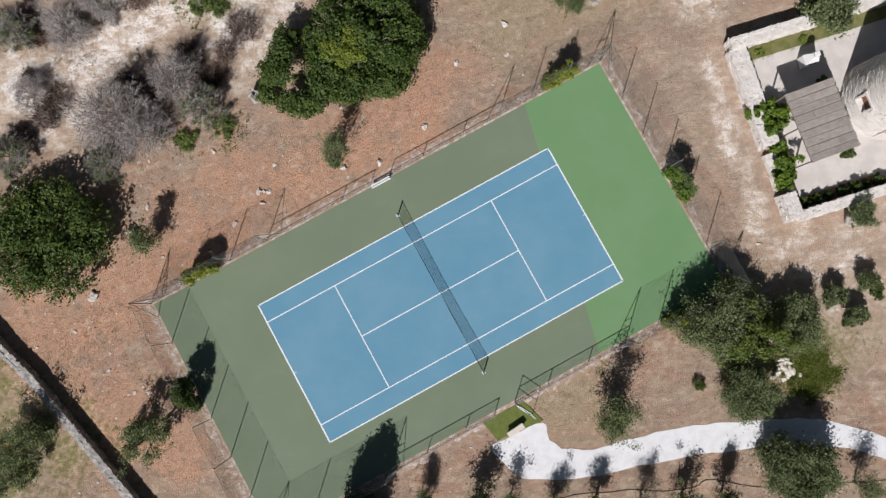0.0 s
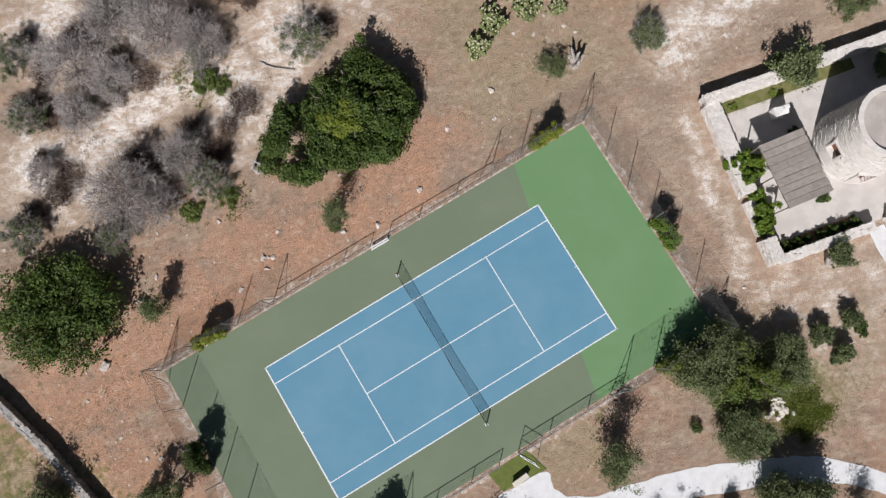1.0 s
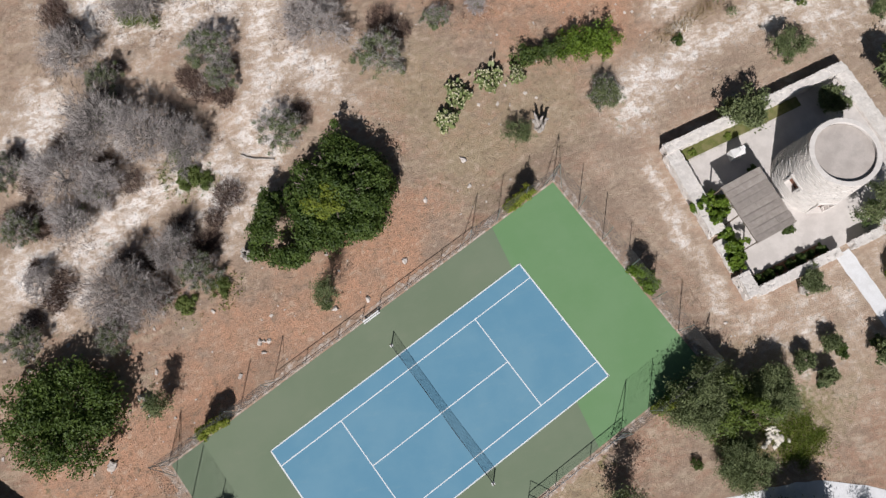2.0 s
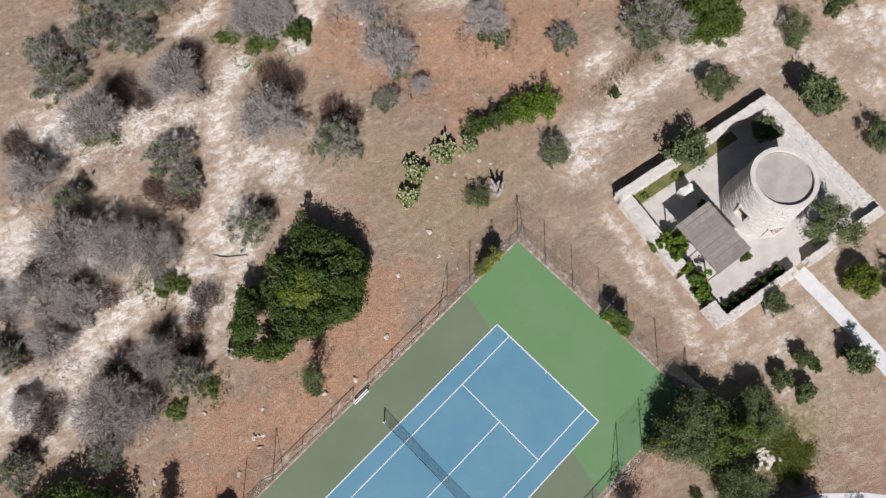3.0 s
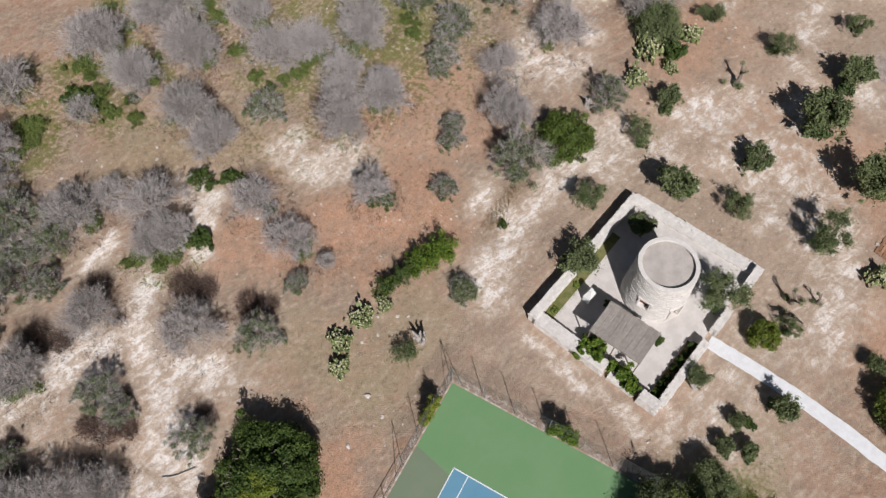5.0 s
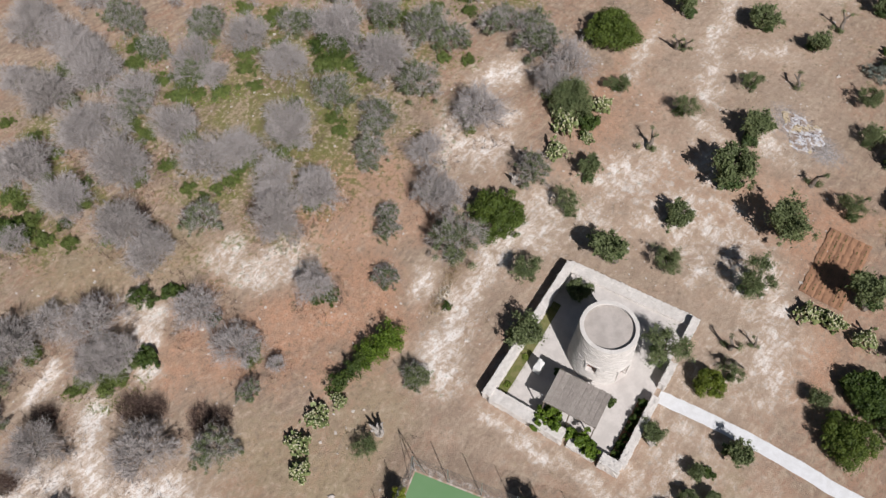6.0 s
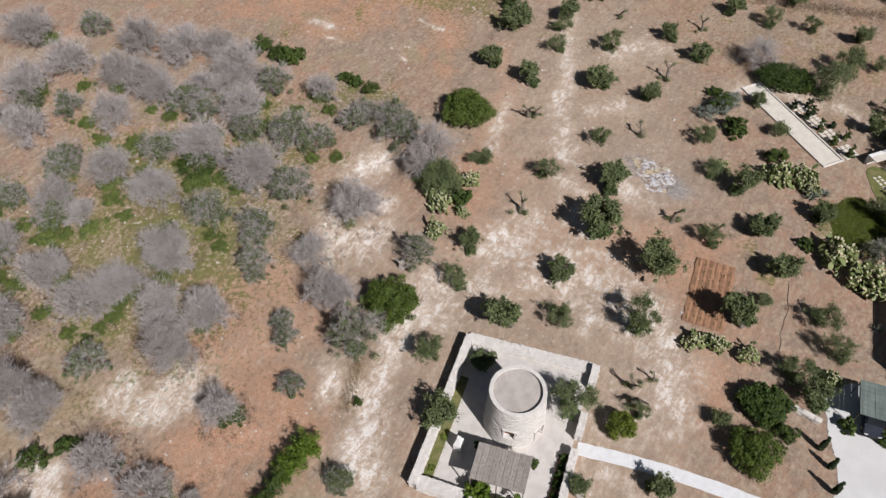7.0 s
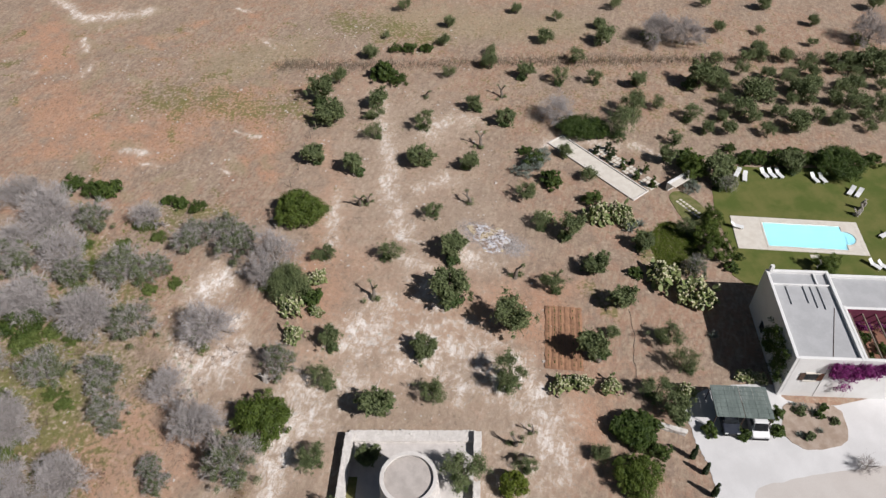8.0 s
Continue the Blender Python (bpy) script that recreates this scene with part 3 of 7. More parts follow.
def build_ground():
    far = [60, 90, 140, 220, 400, 800, 1500, 3000]
    xs = np.concatenate([-45.0 - np.array(far[::-1]), np.arange(-45, 165.1, 0.9), 165.0 + np.array(far)])
    ys = np.concatenate([-110.0 - np.array(far[::-1]), np.arange(-110, 95.1, 0.9), 95.0 + np.array(far)])
    gx, gy = np.meshgrid(xs, ys, indexing="ij")
    gz = ground_height(gx, gy)
    wx, wy = gx.copy(), gy.copy()
    for k in range(9):
        a, f, ph = rng.uniform(0, 6.283), 0.12 * 1.45 ** k, rng.uniform(0, 6.283)
        amp = 0.30 / f * 0.5
        wx = wx + amp * np.sin(f * (math.cos(a) * gx + math.sin(a) * gy) + ph)
        wy = wy + amp * np.sin(f * (math.sin(a) * gx - math.cos(a) * gy) + ph * 1.7)
    nx, ny = gx.shape
    i = np.arange(nx * ny).reshape(nx, ny)
    faces = np.stack([i[:-1, :-1], i[1:, :-1], i[1:, 1:], i[:-1, 1:]], -1).reshape(-1, 4)
    ob = raw_mesh("ground", np.stack([gx, gy, gz], -1).reshape(-1, 3), faces, EARTH, smooth=True)
    for kind in ("white", "red", "dry", "green", "ash", "tan"):
        w = np.zeros(gx.shape)
        for k, width, line in SPOTS:
            if k != kind:
                continue
            pts = list(line) if len(line) > 1 else [line[0], line[0]]
            for (ax, ay), (bx, by) in zip(pts, pts[1:]):
                dx, dy = bx - ax, by - ay
                t = np.clip(((wx - ax) * dx + (wy - ay) * dy) / max(dx * dx + dy * dy, 1e-6), 0, 1)
                d = np.hypot(wx - ax - t * dx, wy - ay - t * dy)
                w = np.maximum(w, np.clip(1.15 - d / (1.9 * width), 0, 1))
        if kind == "white":      # thin pale soil all over the orchard and the old grove
            w = np.maximum(w, 0.22 * np.clip(1.3 - np.hypot((gx - 62) / 42, (gy + 8) / 22), 0, 1))
            w = np.maximum(w, 0.66 * np.clip(1.3 - np.hypot((gx - 0) / 18, (gy - 34) / 16), 0, 0.85))
            w = np.maximum(w, 0.55 * np.clip(1.4 - np.hypot((gx - 32) / 12, (gy - 0) / 13), 0, 1))
            w = np.maximum(w, 0.70 * np.clip(1.5 - np.hypot((gx - 31) / 13, (gy + 12) / 9), 0, 1))
        if kind == "red":        # bare orange soil between the last olives of the grove
            for ox, oy, rx, ry in ((41, 28, 9, 5), (27, 27, 8, 6), (48, 22, 6, 4), (25, 36, 5, 4), (31, 22, 7, 6)):
                w = np.maximum(w, 1.0 * np.clip(1.35 - np.hypot((gx - ox) / rx, (gy - oy) / ry), 0, 0.78))
        if kind == "tan":        # light, trodden soil of the orchard and of the slope below the grove
            w = np.maximum(w, 1.1 * np.clip(1.3 - np.hypot((gx - 84) / 34, (gy + 8) / 17), 0, 0.8))
            w = np.maximum(w, 0.9 * np.clip(1.3 - np.hypot((gx - 48) / 16, (gy + 2) / 18), 0, 0.8))
            w = np.maximum(w, 0.7 * np.clip(1.3 - np.hypot((gx - 30) / 9, (gy + 14) / 8), 0, 0.8))
            w = np.maximum(w, 0.8 * np.clip(1.3 - np.hypot((gx - 46) / 12, (gy - 22) / 12), 0, 0.7))
            w = np.maximum(w, 0.7 * np.clip(1.3 - np.hypot((gx - 22) / 8, (gy - 4) / 18), 0, 0.7))
        if kind == "green":
            w = np.maximum(w, 1.15 * np.clip(1.25 - np.hypot((gx - 52) / 26, (gy - 38) / 19), 0, 1.0))
            w = np.maximum(w, 0.40 * np.clip(1.25 - np.hypot((gx - 120) / 50, (gy - 20) / 45), 0, 1))
            w = np.maximum(w, 0.50 * np.clip(1.3 - np.hypot((gx - 104) / 34, (gy + 52) / 60), 0, 1))
            w = np.maximum(w, 1.0 * np.clip(1.4 - np.hypot((gx + 37) / 8.5, (gy - 3) / 16), 0, 1))
        if kind == "white":      # the old grove stands on nearly bare chalk
            w = w * (1 + 0.10 * np.clip((gy - 11) / 6, 0, 1) * np.clip((36 - gx) / 6, 0, 1))
        if kind == "white":      # and the orchard is greyer and more trodden
            w = w * (1 - 0.16 * np.clip((gx - 24) / 4, 0, 1) * np.clip((9 - gy) / 4, 0, 1))
        w = w * {"green": 0.72, "white": 0.88}.get(kind, 0.85)
        a = ob.data.attributes.new(kind, "FLOAT", "POINT")
        a.data.foreach_set("value", w.ravel().astype(np.float32))
    return tagged(ob, "dry red-brown earth with pale limestone patches", "ground", kind="structure")


build_ground()

# ---- tennis court ----
CX0, CX1, CY0, CY1 = -18.4, 18.25, -9.15, 9.15
court = thing("tennis_court", "blue and green acrylic tennis court with white lines", "tennis court", kind="structure")
part("base_slab", slab([(x + rng.normal(0, 0.10), y + rng.normal(0, 0.10)) for x, y in [(-19.1 + 0.4 * k, -9.80) for k in range(96)] + [(19.0, -9.70 + 0.4 * k) for k in range(50)] + [(18.9 - 0.4 * k, 9.80) for k in range(95)] + [(-19.15, 9.7 - 0.4 * k) for k in range(49)]], -0.2, 0.012), KERB, court, "worn earth-stained concrete edge")
TWO_N, TWO_S = 12.0, 7.9       # where the old green meets the new
part("faded_surround", slab([(CX0, CY0), (TWO_S, CY0), (TWO_N, CY1), (CX0, CY1)], 0.0, 0.020), OLIVE_GREEN, court, "faded olive-green surround")
part("new_surround", slab([(TWO_S, CY0), (CX1, CY0), (CX1, CY1), (TWO_N, CY1)], 0.0, 0.020), BRIGHT_GREEN, court, "freshly painted bright green surround")
part("playing_area", box(-11.91, -5.51, 0.0, 11.91, 5.51, 0.026), BLUE, court, "blue playing surface")


def court_line(x0, y0, x1, y1, w=0.05):
    part("line", box(min(x0, x1) - w / 2, min(y0, y1) - w / 2, 0.02, max(x0, x1) + w / 2, max(y0, y1) + w / 2, 0.031), LINE, court)


for y in (-5.485, 5.485):
    court_line(-11.86, y, 11.86, y, 0.085)
for y in (-4.115, 4.115):
    court_line(-11.80, y, 11.80, y, 0.075)
for x in (-11.885, 11.885):
    court_line(x, -5.485, x, 5.485, 0.10)
    court_line(x - math.copysign(0.17, x), 0, x - math.copysign(0.08, x), 0, 0.05)
for x in (-6.4, 6.4):
    court_line(x, -4.04, x, 4.04, 0.075)
court_line(-6.33, 0, 6.33, 0, 0.075)

net = thing("tennis_net", "dark sagging tennis net between two dark posts", "net")
for y in (-6.40, 6.40):
    p = part("post", tube((0, y, 0.02), (0, y, 1.10), 0.045, sides=10), RUSTY, net)
    part("post_foot", box(-0.12, y - 0.12, 0.021, 0.12, y + 0.12, 0.045, 0.008), TAPE, net)


def net_mesh():
    """Crossed cords with the sag of the top edge."""
    bm = bmesh.new()
    ys = np.arange(-6.32, 6.33, 0.16)
    top = lambda y: 0.914 + 0.156 * min(abs(y) / 6.32, 1) ** 1.4
    lean = lambda y: 0.05 * math.sin(y * 0.8)
    for y in ys:
        add_tube(bm, (lean(y), y, 0.05), (0, y, top(y)), 0.005, sides=3)
    for k in range(1, 7):
        for a, b in zip(ys[::4], ys[4::4]):
            f = k / 7
            add_tube(bm, (lean(a) * (1 - f), a, 0.05 + (top(a) - 0.05) * f), (lean(b) * (1 - f), b, 0.05 + (top(b) - 0.05) * f), 0.005, sides=3)
    return bm


part("netting", net_mesh(), NETTING, net)
bm = bmesh.new()
ys = np.arange(-6.32, 6.33, 0.79)
lo = [bm.verts.new((0.05 * math.sin(y * 0.8), y, 0.05)) for y in ys]
hi = [bm.verts.new((0.0, y, 0.90 + 0.156 * (abs(y) / 6.32) ** 1.4)) for y in ys]
for k in range(len(ys) - 1):
    bm.faces.new((lo[k], lo[k + 1], hi[k + 1], hi[k]))
bmesh.ops.solidify(bm, geom=bm.faces[:], thickness=0.004)
cloth = Nodes("fine_netting", 0.95, 0, 0.1)
see = cloth.add("ShaderNodeBsdfTransparent")
blend = cloth.add("ShaderNodeMixShader")
blend.inputs[0].default_value = 0.10
cloth.color((0.03, 0.035, 0.04))
cloth.link(see.outputs[0], blend.inputs[1])
cloth.link(cloth.b.outputs[0], blend.inputs[2])
cloth.link(blend.outputs[0], cloth.t.nodes["Material Output"].inputs["Surface"])
part("fine_netting", bm, cloth.m, net)
bm = bmesh.new()
for a, b in zip(np.linspace(-6.38, 6.38, 17)[:-1], np.linspace(-6.38, 6.38, 17)[1:]):
    za, zb = 0.93 + 0.15 * (abs(a) / 6.38) ** 1.4, 0.93 + 0.15 * (abs(b) / 6.38) ** 1.4
    add_tube(bm, (0, a, za), (0, b, zb), 0.016, sides=5)
part("top_cord", bm, NETTING, net)

# ---- fence round the court: tall at the ends, low along the middle ----
TALL, LOW, STEP = 3.9, 1.15, 3.05
fence = thing("court_fence", "galvanised steel post and wire fence round the court", "fence")
FW, FE, FS, FN = CX0 - 0.15, CX1 + 0.15, CY0 - 0.15, CY1 + 0.15


def fence_post(x, y, h, r=0.030):
    part("post", tube((x, y, -0.1), (x, y, h), r, sides=7), GALV, fence)


def brace(x, y, dx, dy, h, reach=1.1):
    part("brace", tube((x + dx * reach, y + dy * reach, 0.0), (x, y, h), 0.024, sides=6), GALV, fence)
    part("brace", tube((x + dx * reach * 0.55, y + dy * reach * 0.55, h * 0.45), (x, y, h * 0.45), 0.02, sides=6), GALV, fence)


def wire_run(a, b, h, spacing=0.13):
    """Chain-link between two posts: two families of slanting wires, and the strained wires that carry it."""
    bm = bmesh.new()
    length = math.dist(a, b)
    at = lambda d, z: (a[0] + (b[0] - a[0]) * d / length, a[1] + (b[1] - a[1]) * d / length, z)
    for z in (0.06, h / 2, h - 0.02):
        add_tube(bm, at(0, z), at(length, z), 0.004, sides=3)
    step = spacing if h > 2 else spacing * 1.5
    for k in range(int((length + h) / step)):
        d = k * step - h
        d0, d1 = max(d, 0.0), min(d + h, length)
        if d1 - d0 > 0.05:
            add_tube(bm, at(d0, d0 - d + 0.04), at(d1, d1 - d), 0.0030, sides=3)
            add_tube(bm, at(length - d0, d0 - d + 0.04), at(length - d1, d1 - d), 0.0030, sides=3)
    part("wire_panel", bm, WIRE, fence)


for x in (FW, FE):
    ys = [FS, *(np.arange(-2, 3) * STEP), FN]
    for k, y in enumerate(ys):
        fence_post(x, y, TALL)
        if k:
            wire_run((x, ys[k - 1]), (x, y), TALL)
for y, out in ((FN, 1), (FS, -1)):
    xs = [FW, -15.25, -12.2, -9.15, -6.1, -3.05, -0.7, 0.9, 3.6, 6.9, 9.9, 12.6, 15.3, FE]
    for k, x in enumerate(xs):
        tall = x < -9 or x > 9.5
        fence_post(x, y, TALL if tall else LOW)
        if k and not (out < 0 and abs(xs[k - 1] + 0.7) < 0.1) and not (out > 0 and abs(xs[k - 1] + 0.7) < 0.1):
            both = tall and (xs[k - 1] < -9 or xs[k - 1] > 9.5)
            wire_run((xs[k - 1], y), (x, y), TALL if both else LOW)
            if not both:
                part("top_rail", tube((xs[k - 1], y, LOW), (x, y, LOW), 0.026, sides=6), RUSTY if out > 0 else GALV, fence)
    brace(-9.15, y, 1, 0, TALL)
    brace(9.9, y, -1, 0, TALL)
for x, dx in ((FW, 1), (FE, -1)):
    for y, dy in ((FN, -1), (FS, 1)):
        brace(x, y, dx, 0, TALL)
        brace(x, y, 0, dy, TALL)

# entrance: turf mat, open gate leaf, stone bench
tagged(part("turf_mat", slab([(-1.75, -9.45), (1.5, -9.45), (2.05, -11.35), (-1.45, -11.05)], 0.0, 0.03), TURF), "green artificial turf mat at the court entrance", "mat")
gate = thing("court_gate", "open galvanised gate leaf at the court entrance", "gate", 0.9, FS - 0.02, 0.03, -62)
for a, b in (((0, 0, 0.05), (0, 0, 1.95)), ((1.5, 0, 0.05), (1.5, 0, 1.95)), ((0, 0, 0.05), (1.5, 0, 0.05)), ((0, 0, 1.95), (1.5, 0, 1.95)), ((0, 0, 1.0), (1.5, 0, 1.0)), ((0, 0, 0.05), (1.5, 0, 1.95))):
    part("gate_bar", tube(a, b, 0.022, sides=6), GALV, gate)
bench = thing("stone_bench", "pale stone bench on the turf mat", "bench", 0.05, -10.95, 0.03, 5)
part("seat", box(-0.65, -0.2, 0.38, 0.65, 0.2, 0.50, 0.02), TUFA, bench)
for x in (-0.5, 0.5):
    part("leg", box(x - 0.07, -0.16, 0.0, x + 0.07, 0.16, 0.38, 0.01), TUFA, bench)
bench2 = thing("court_bench", "white slatted bench beside the court fence", "bench", 0.05, CY1 - 0.1, 0.02, 0)
for y in (-0.08, 0.08):
    part("slat", box(-0.75, y - 0.055, 0.42, 0.75, y + 0.055, 0.45, 0.006), PLASTIC, bench2)
for x in (-0.6, 0.6):
    part("leg", box(x - 0.03, -0.12, 0.0, x + 0.03, 0.12, 0.42, 0.006), RUSTY, bench2)

# paths of white gravel
tagged(part("gravel_path", slab(rounded([(-1.9, -11.15), (-0.4, -11.35), (2.0, -11.35), (1.85, -12.7), (2.3, -13.7), (4.2, -14.8), (6.2, -15.25), (8.7, -15.9), (11.25, -16.85), (13.3, -17.6), (15.35, -18.5), (17.3, -19.5), (19.2, -20.6), (21.0, -22.1), (22.5, -23.7), (24.0, -26.0),
      (25.5, -30.0), (23.6, -30.5), (22.6, -26.8), (21.6, -24.95), (20.0, -23.3), (18.2, -22.2), (16.0, -21.0), (13.6, -19.9), (11.4, -18.95), (9.1, -18.15), (6.4, -17.3), (3.7, -16.5), (1.5, -15.75), (-0.35, -14.75), (-1.3, -13.9), (-1.8, -12.6)], 3), -0.06, 0.0), GRAVEL), "white gravel path beside the court", "path", kind="structure")
tagged(part("gravel_path", ribbon([(32.8, -9.2), (32.3, -13.6), (31.6, -17.8), (30.7, -22.0), (29.6, -26.2), (29.0, -31.5)], 1.35, -0.06, 0.002, 0.025), GRAVEL), "straight white gravel path to the walled yard", "path", kind="structure")

# ---- walled yard with the stone tower ----
YARD = pose(24.2, -7.4, 0, 0, 0, -11.3)


def stone_wall(name, label, a, b, width, height, material, big=0.12):
    """A dry-stone wall from a to b: a rubble core faced and capped with rough blocks."""
    a, b = Vector(a), Vector(b)
    d = b - a
    length, turn = d.length, math.atan2(d.y, d.x)
    w = thing(name, label, "wall", a.x, a.y, 0, math.degrees(turn), kind="structure")
    part("core", box(0.05, -width / 2 + 0.09, -0.1, length - 0.05, width / 2 - 0.09, height - 0.07), material, w)
    cs, hs, ts = [], [], []
    for side in (-1, 1):
        z = 0.0
        while z < height - 0.05:
            hz = rng.uniform(0.06, 0.12)
            x = 0.0
            while x < length:
                hx = rng.uniform(0.10, big)
                cs.append((x + hx, side * (width / 2 - 0.07 + rng.normal(0, 0.025)), z + hz))
                hs.append((hx * 1.02, 0.10, hz * 1.02))
                ts.append(rng.normal(0, 0.06))
                x += 2 * hx
            z += 2 * hz
    x = 0.0
    while x < length:
        hx = rng.uniform(0.08, big)
        y = -width / 2
        while y < width / 2 - 0.05:
            hy = rng.uniform(0.07, 0.15)
            cs.append((x + hx, min(y + hy, width / 2 - 0.08), height - 0.02 + rng.normal(0, 0.02)))
            hs.append((hx * 1.06, hy * 1.06, 0.08))
            ts.append(rng.normal(0, 0.25))
            y += 2 * hy
        x += 2 * hx
    stones_mesh("stonework", np.array(cs), np.array(hs), np.array(ts), material, w, 0.11)
    return w


def yard(u, v):
    q = YARD @ Vector((u, v, 0))
    return (q.x, q.y)


stone_wall("wall_north", "pale dry-stone wall round the yard", yard(0.0, 13.3), yard(16.6, 13.3), 0.72, 1.2, STONE)
stone_wall("wall_west", "broad pale dry-stone wall with gaps and creepers", yard(0.45, 12.9), yard(0.45, 5.6), 1.15, 1.0, STONE)
stone_wall("wall_west_end", "broken end of the dry-stone wall", yard(0.45, 5.0), yard(0.45, 2.4), 0.9, 0.35, STONE)
stone_wall("gate_pier", "square stone pier of the yard wall", yard(0.35, 1.9), yard(0.35, 0.1), 0.95, 1.25, STONE)
stone_wall("wall_south", "pale dry-stone wall beside the planting bed", yard(0.9, 0.1), yard(8.0, 0.1), 0.65, 1.15, STONE)
stone_wall("wall_south_east", "short dry-stone wall beside the gate", yard(9.5, 0.1), yard(12.0, 0.1), 0.6, 1.1, STONE)
stone_wall("wall_south_corner", "dry-stone wall at the yard corner", yard(15.3, 0.1), yard(17.6, 0.1), 0.7, 0.9, STONE)
stone_wall("wall_east", "low broad stone bank along the yard", yard(17.0, 13.5), yard(17.6, 0.4), 1.25, 0.24, STONE, big=0.12)
tagged(part("yard_paving", slab([yard(1.0, 0.4), yard(17.0, 0.4), yard(16.6, 13.0), yard(1.0, 13.0)], -0.1, 0.035), PAVING), "pale trodden stone paving of the yard", "paving", kind="structure")
tagged(part("planting_bed", slab([yard(1.1, 11.95), yard(8.0, 11.95), yard(12.5, 12.0), yard(12.5, 12.9), yard(1.1, 12.9)], 0.0, 0.10), BED), "grassy planting bed along the yard wall", "planting bed", kind="structure")
tagged(part("planting_bed", slab([yard(1.2, 0.45), yard(7.6, 0.45), yard(7.6, 1.35), yard(1.2, 1.35)], 0.0, 0.10), SOIL_TILLED), "narrow planting bed with dark shrubs", "planting bed", kind="structure")


def stone_tower(x, y):
    """A tapered round tower of coursed stone with a sunken flat roof."""
    t = thing("stone_tower", "round tapered tower of pale coursed limestone", "tower", x, y, 0)
    R0, R1, H = 3.0, 2.64, 6.0
    radius = lambda z: R0 + (R1 - R0) * min(z / H, 1)
    doors = ((math.radians(172), 0.48, 1.75, 3.05), (math.radians(237), 0.62, 0.0, 2.2))
    cs, hs, ts = [], [], []
    z, k = 0.0, 0
    while z < H:
        hz = rng.uniform(0.07, 0.11)
        r = radius(z + hz)
        n = int(2 * math.pi * r / rng.uniform(0.30, 0.44))
        off = rng.uniform(0, 1)
        for i in range(n):
            a = 2 * math.pi * (i + off + rng.normal(0, 0.05)) / n
            if any(abs(math.remainder(a - da, 2 * math.pi)) * r < dw + 0.10 and d0 - 0.1 < z < dh for da, dw, d0, dh in doors):
                continue
            rr = r - 0.16 + rng.normal(0, 0.010)
            cs.append((rr * math.cos(a), rr * math.sin(a), z + hz))
            hs.append((0.17, math.pi * r / n * 1.0, hz * 0.99))
            ts.append(a)
        z += 2 * hz
    stones_mesh("stonework", np.array(cs), np.array(hs), np.array(ts), TOWER_STONE, t, 0.02)
    bm = bmesh.new()
    bmesh.ops.create_cone(bm, cap_ends=True, segments=48, radius1=R0 - 0.95, radius2=R1 - 0.95, depth=H - 0.4, matrix=Matrix.Translation((0, 0, (H - 0.4) / 2)))
    part("core", bm, TOWER_STONE, t)
    bm = bmesh.new()
    bmesh.ops.create_cone(bm, cap_ends=True, segments=48, radius1=R1 - 0.35, radius2=R1 - 0.35, depth=0.12, matrix=Matrix.Translation((0, 0, H - 0.35)))
    part("roof_screed", bm, ROOF_SCREED, t, "flat grey-beige roof screed")
    for i in range(40):
        a = 2 * math.pi * i / 40
        part("coping_stone", box(R1 - 0.37, -0.235, H - 0.05, R1 + 0.005, 0.205, H + 0.03 + 0.015 * math.sin(i * 5.1), 0.02, Matrix.Rotation(a, 4, "Z")), TOWER_STONE, t)
    for da, dw, d0, dh in doors:
        m = Matrix.Rotation(da, 4, "Z")
        r = radius((d0 + dh) / 2)
        kind = "door" if d0 == 0 else "shutter"
        part(kind, box(r - 0.50, -dw, d0 + 0.03, r - 0.43, dw, dh - 0.02, 0.01, m), DOOR_WOOD, t, "red-brown wooden door in a deep opening" if d0 == 0 else "dark wooden shutter in a deep opening")
        part("sill", box(r - 0.9, -dw - 0.02, d0 - 0.02, r + 0.06, dw + 0.02, d0 + 0.06, 0.01, m), TOWER_STONE, t)
        for s in (-1, 1):
            part("jamb", box(r - 0.92, s * (dw + 0.07) - 0.07, d0, r + 0.015, s * (dw + 0.07) + 0.07, dh, 0.01, m), TOWER_STONE, t)
        part("lintel", box(r - 0.92, -dw - 0.2, dh, r + 0.015, dw + 0.2, dh + 0.2, 0.01, m), TOWER_STONE, t)
    return t


stone_tower(34.9, -3.0)


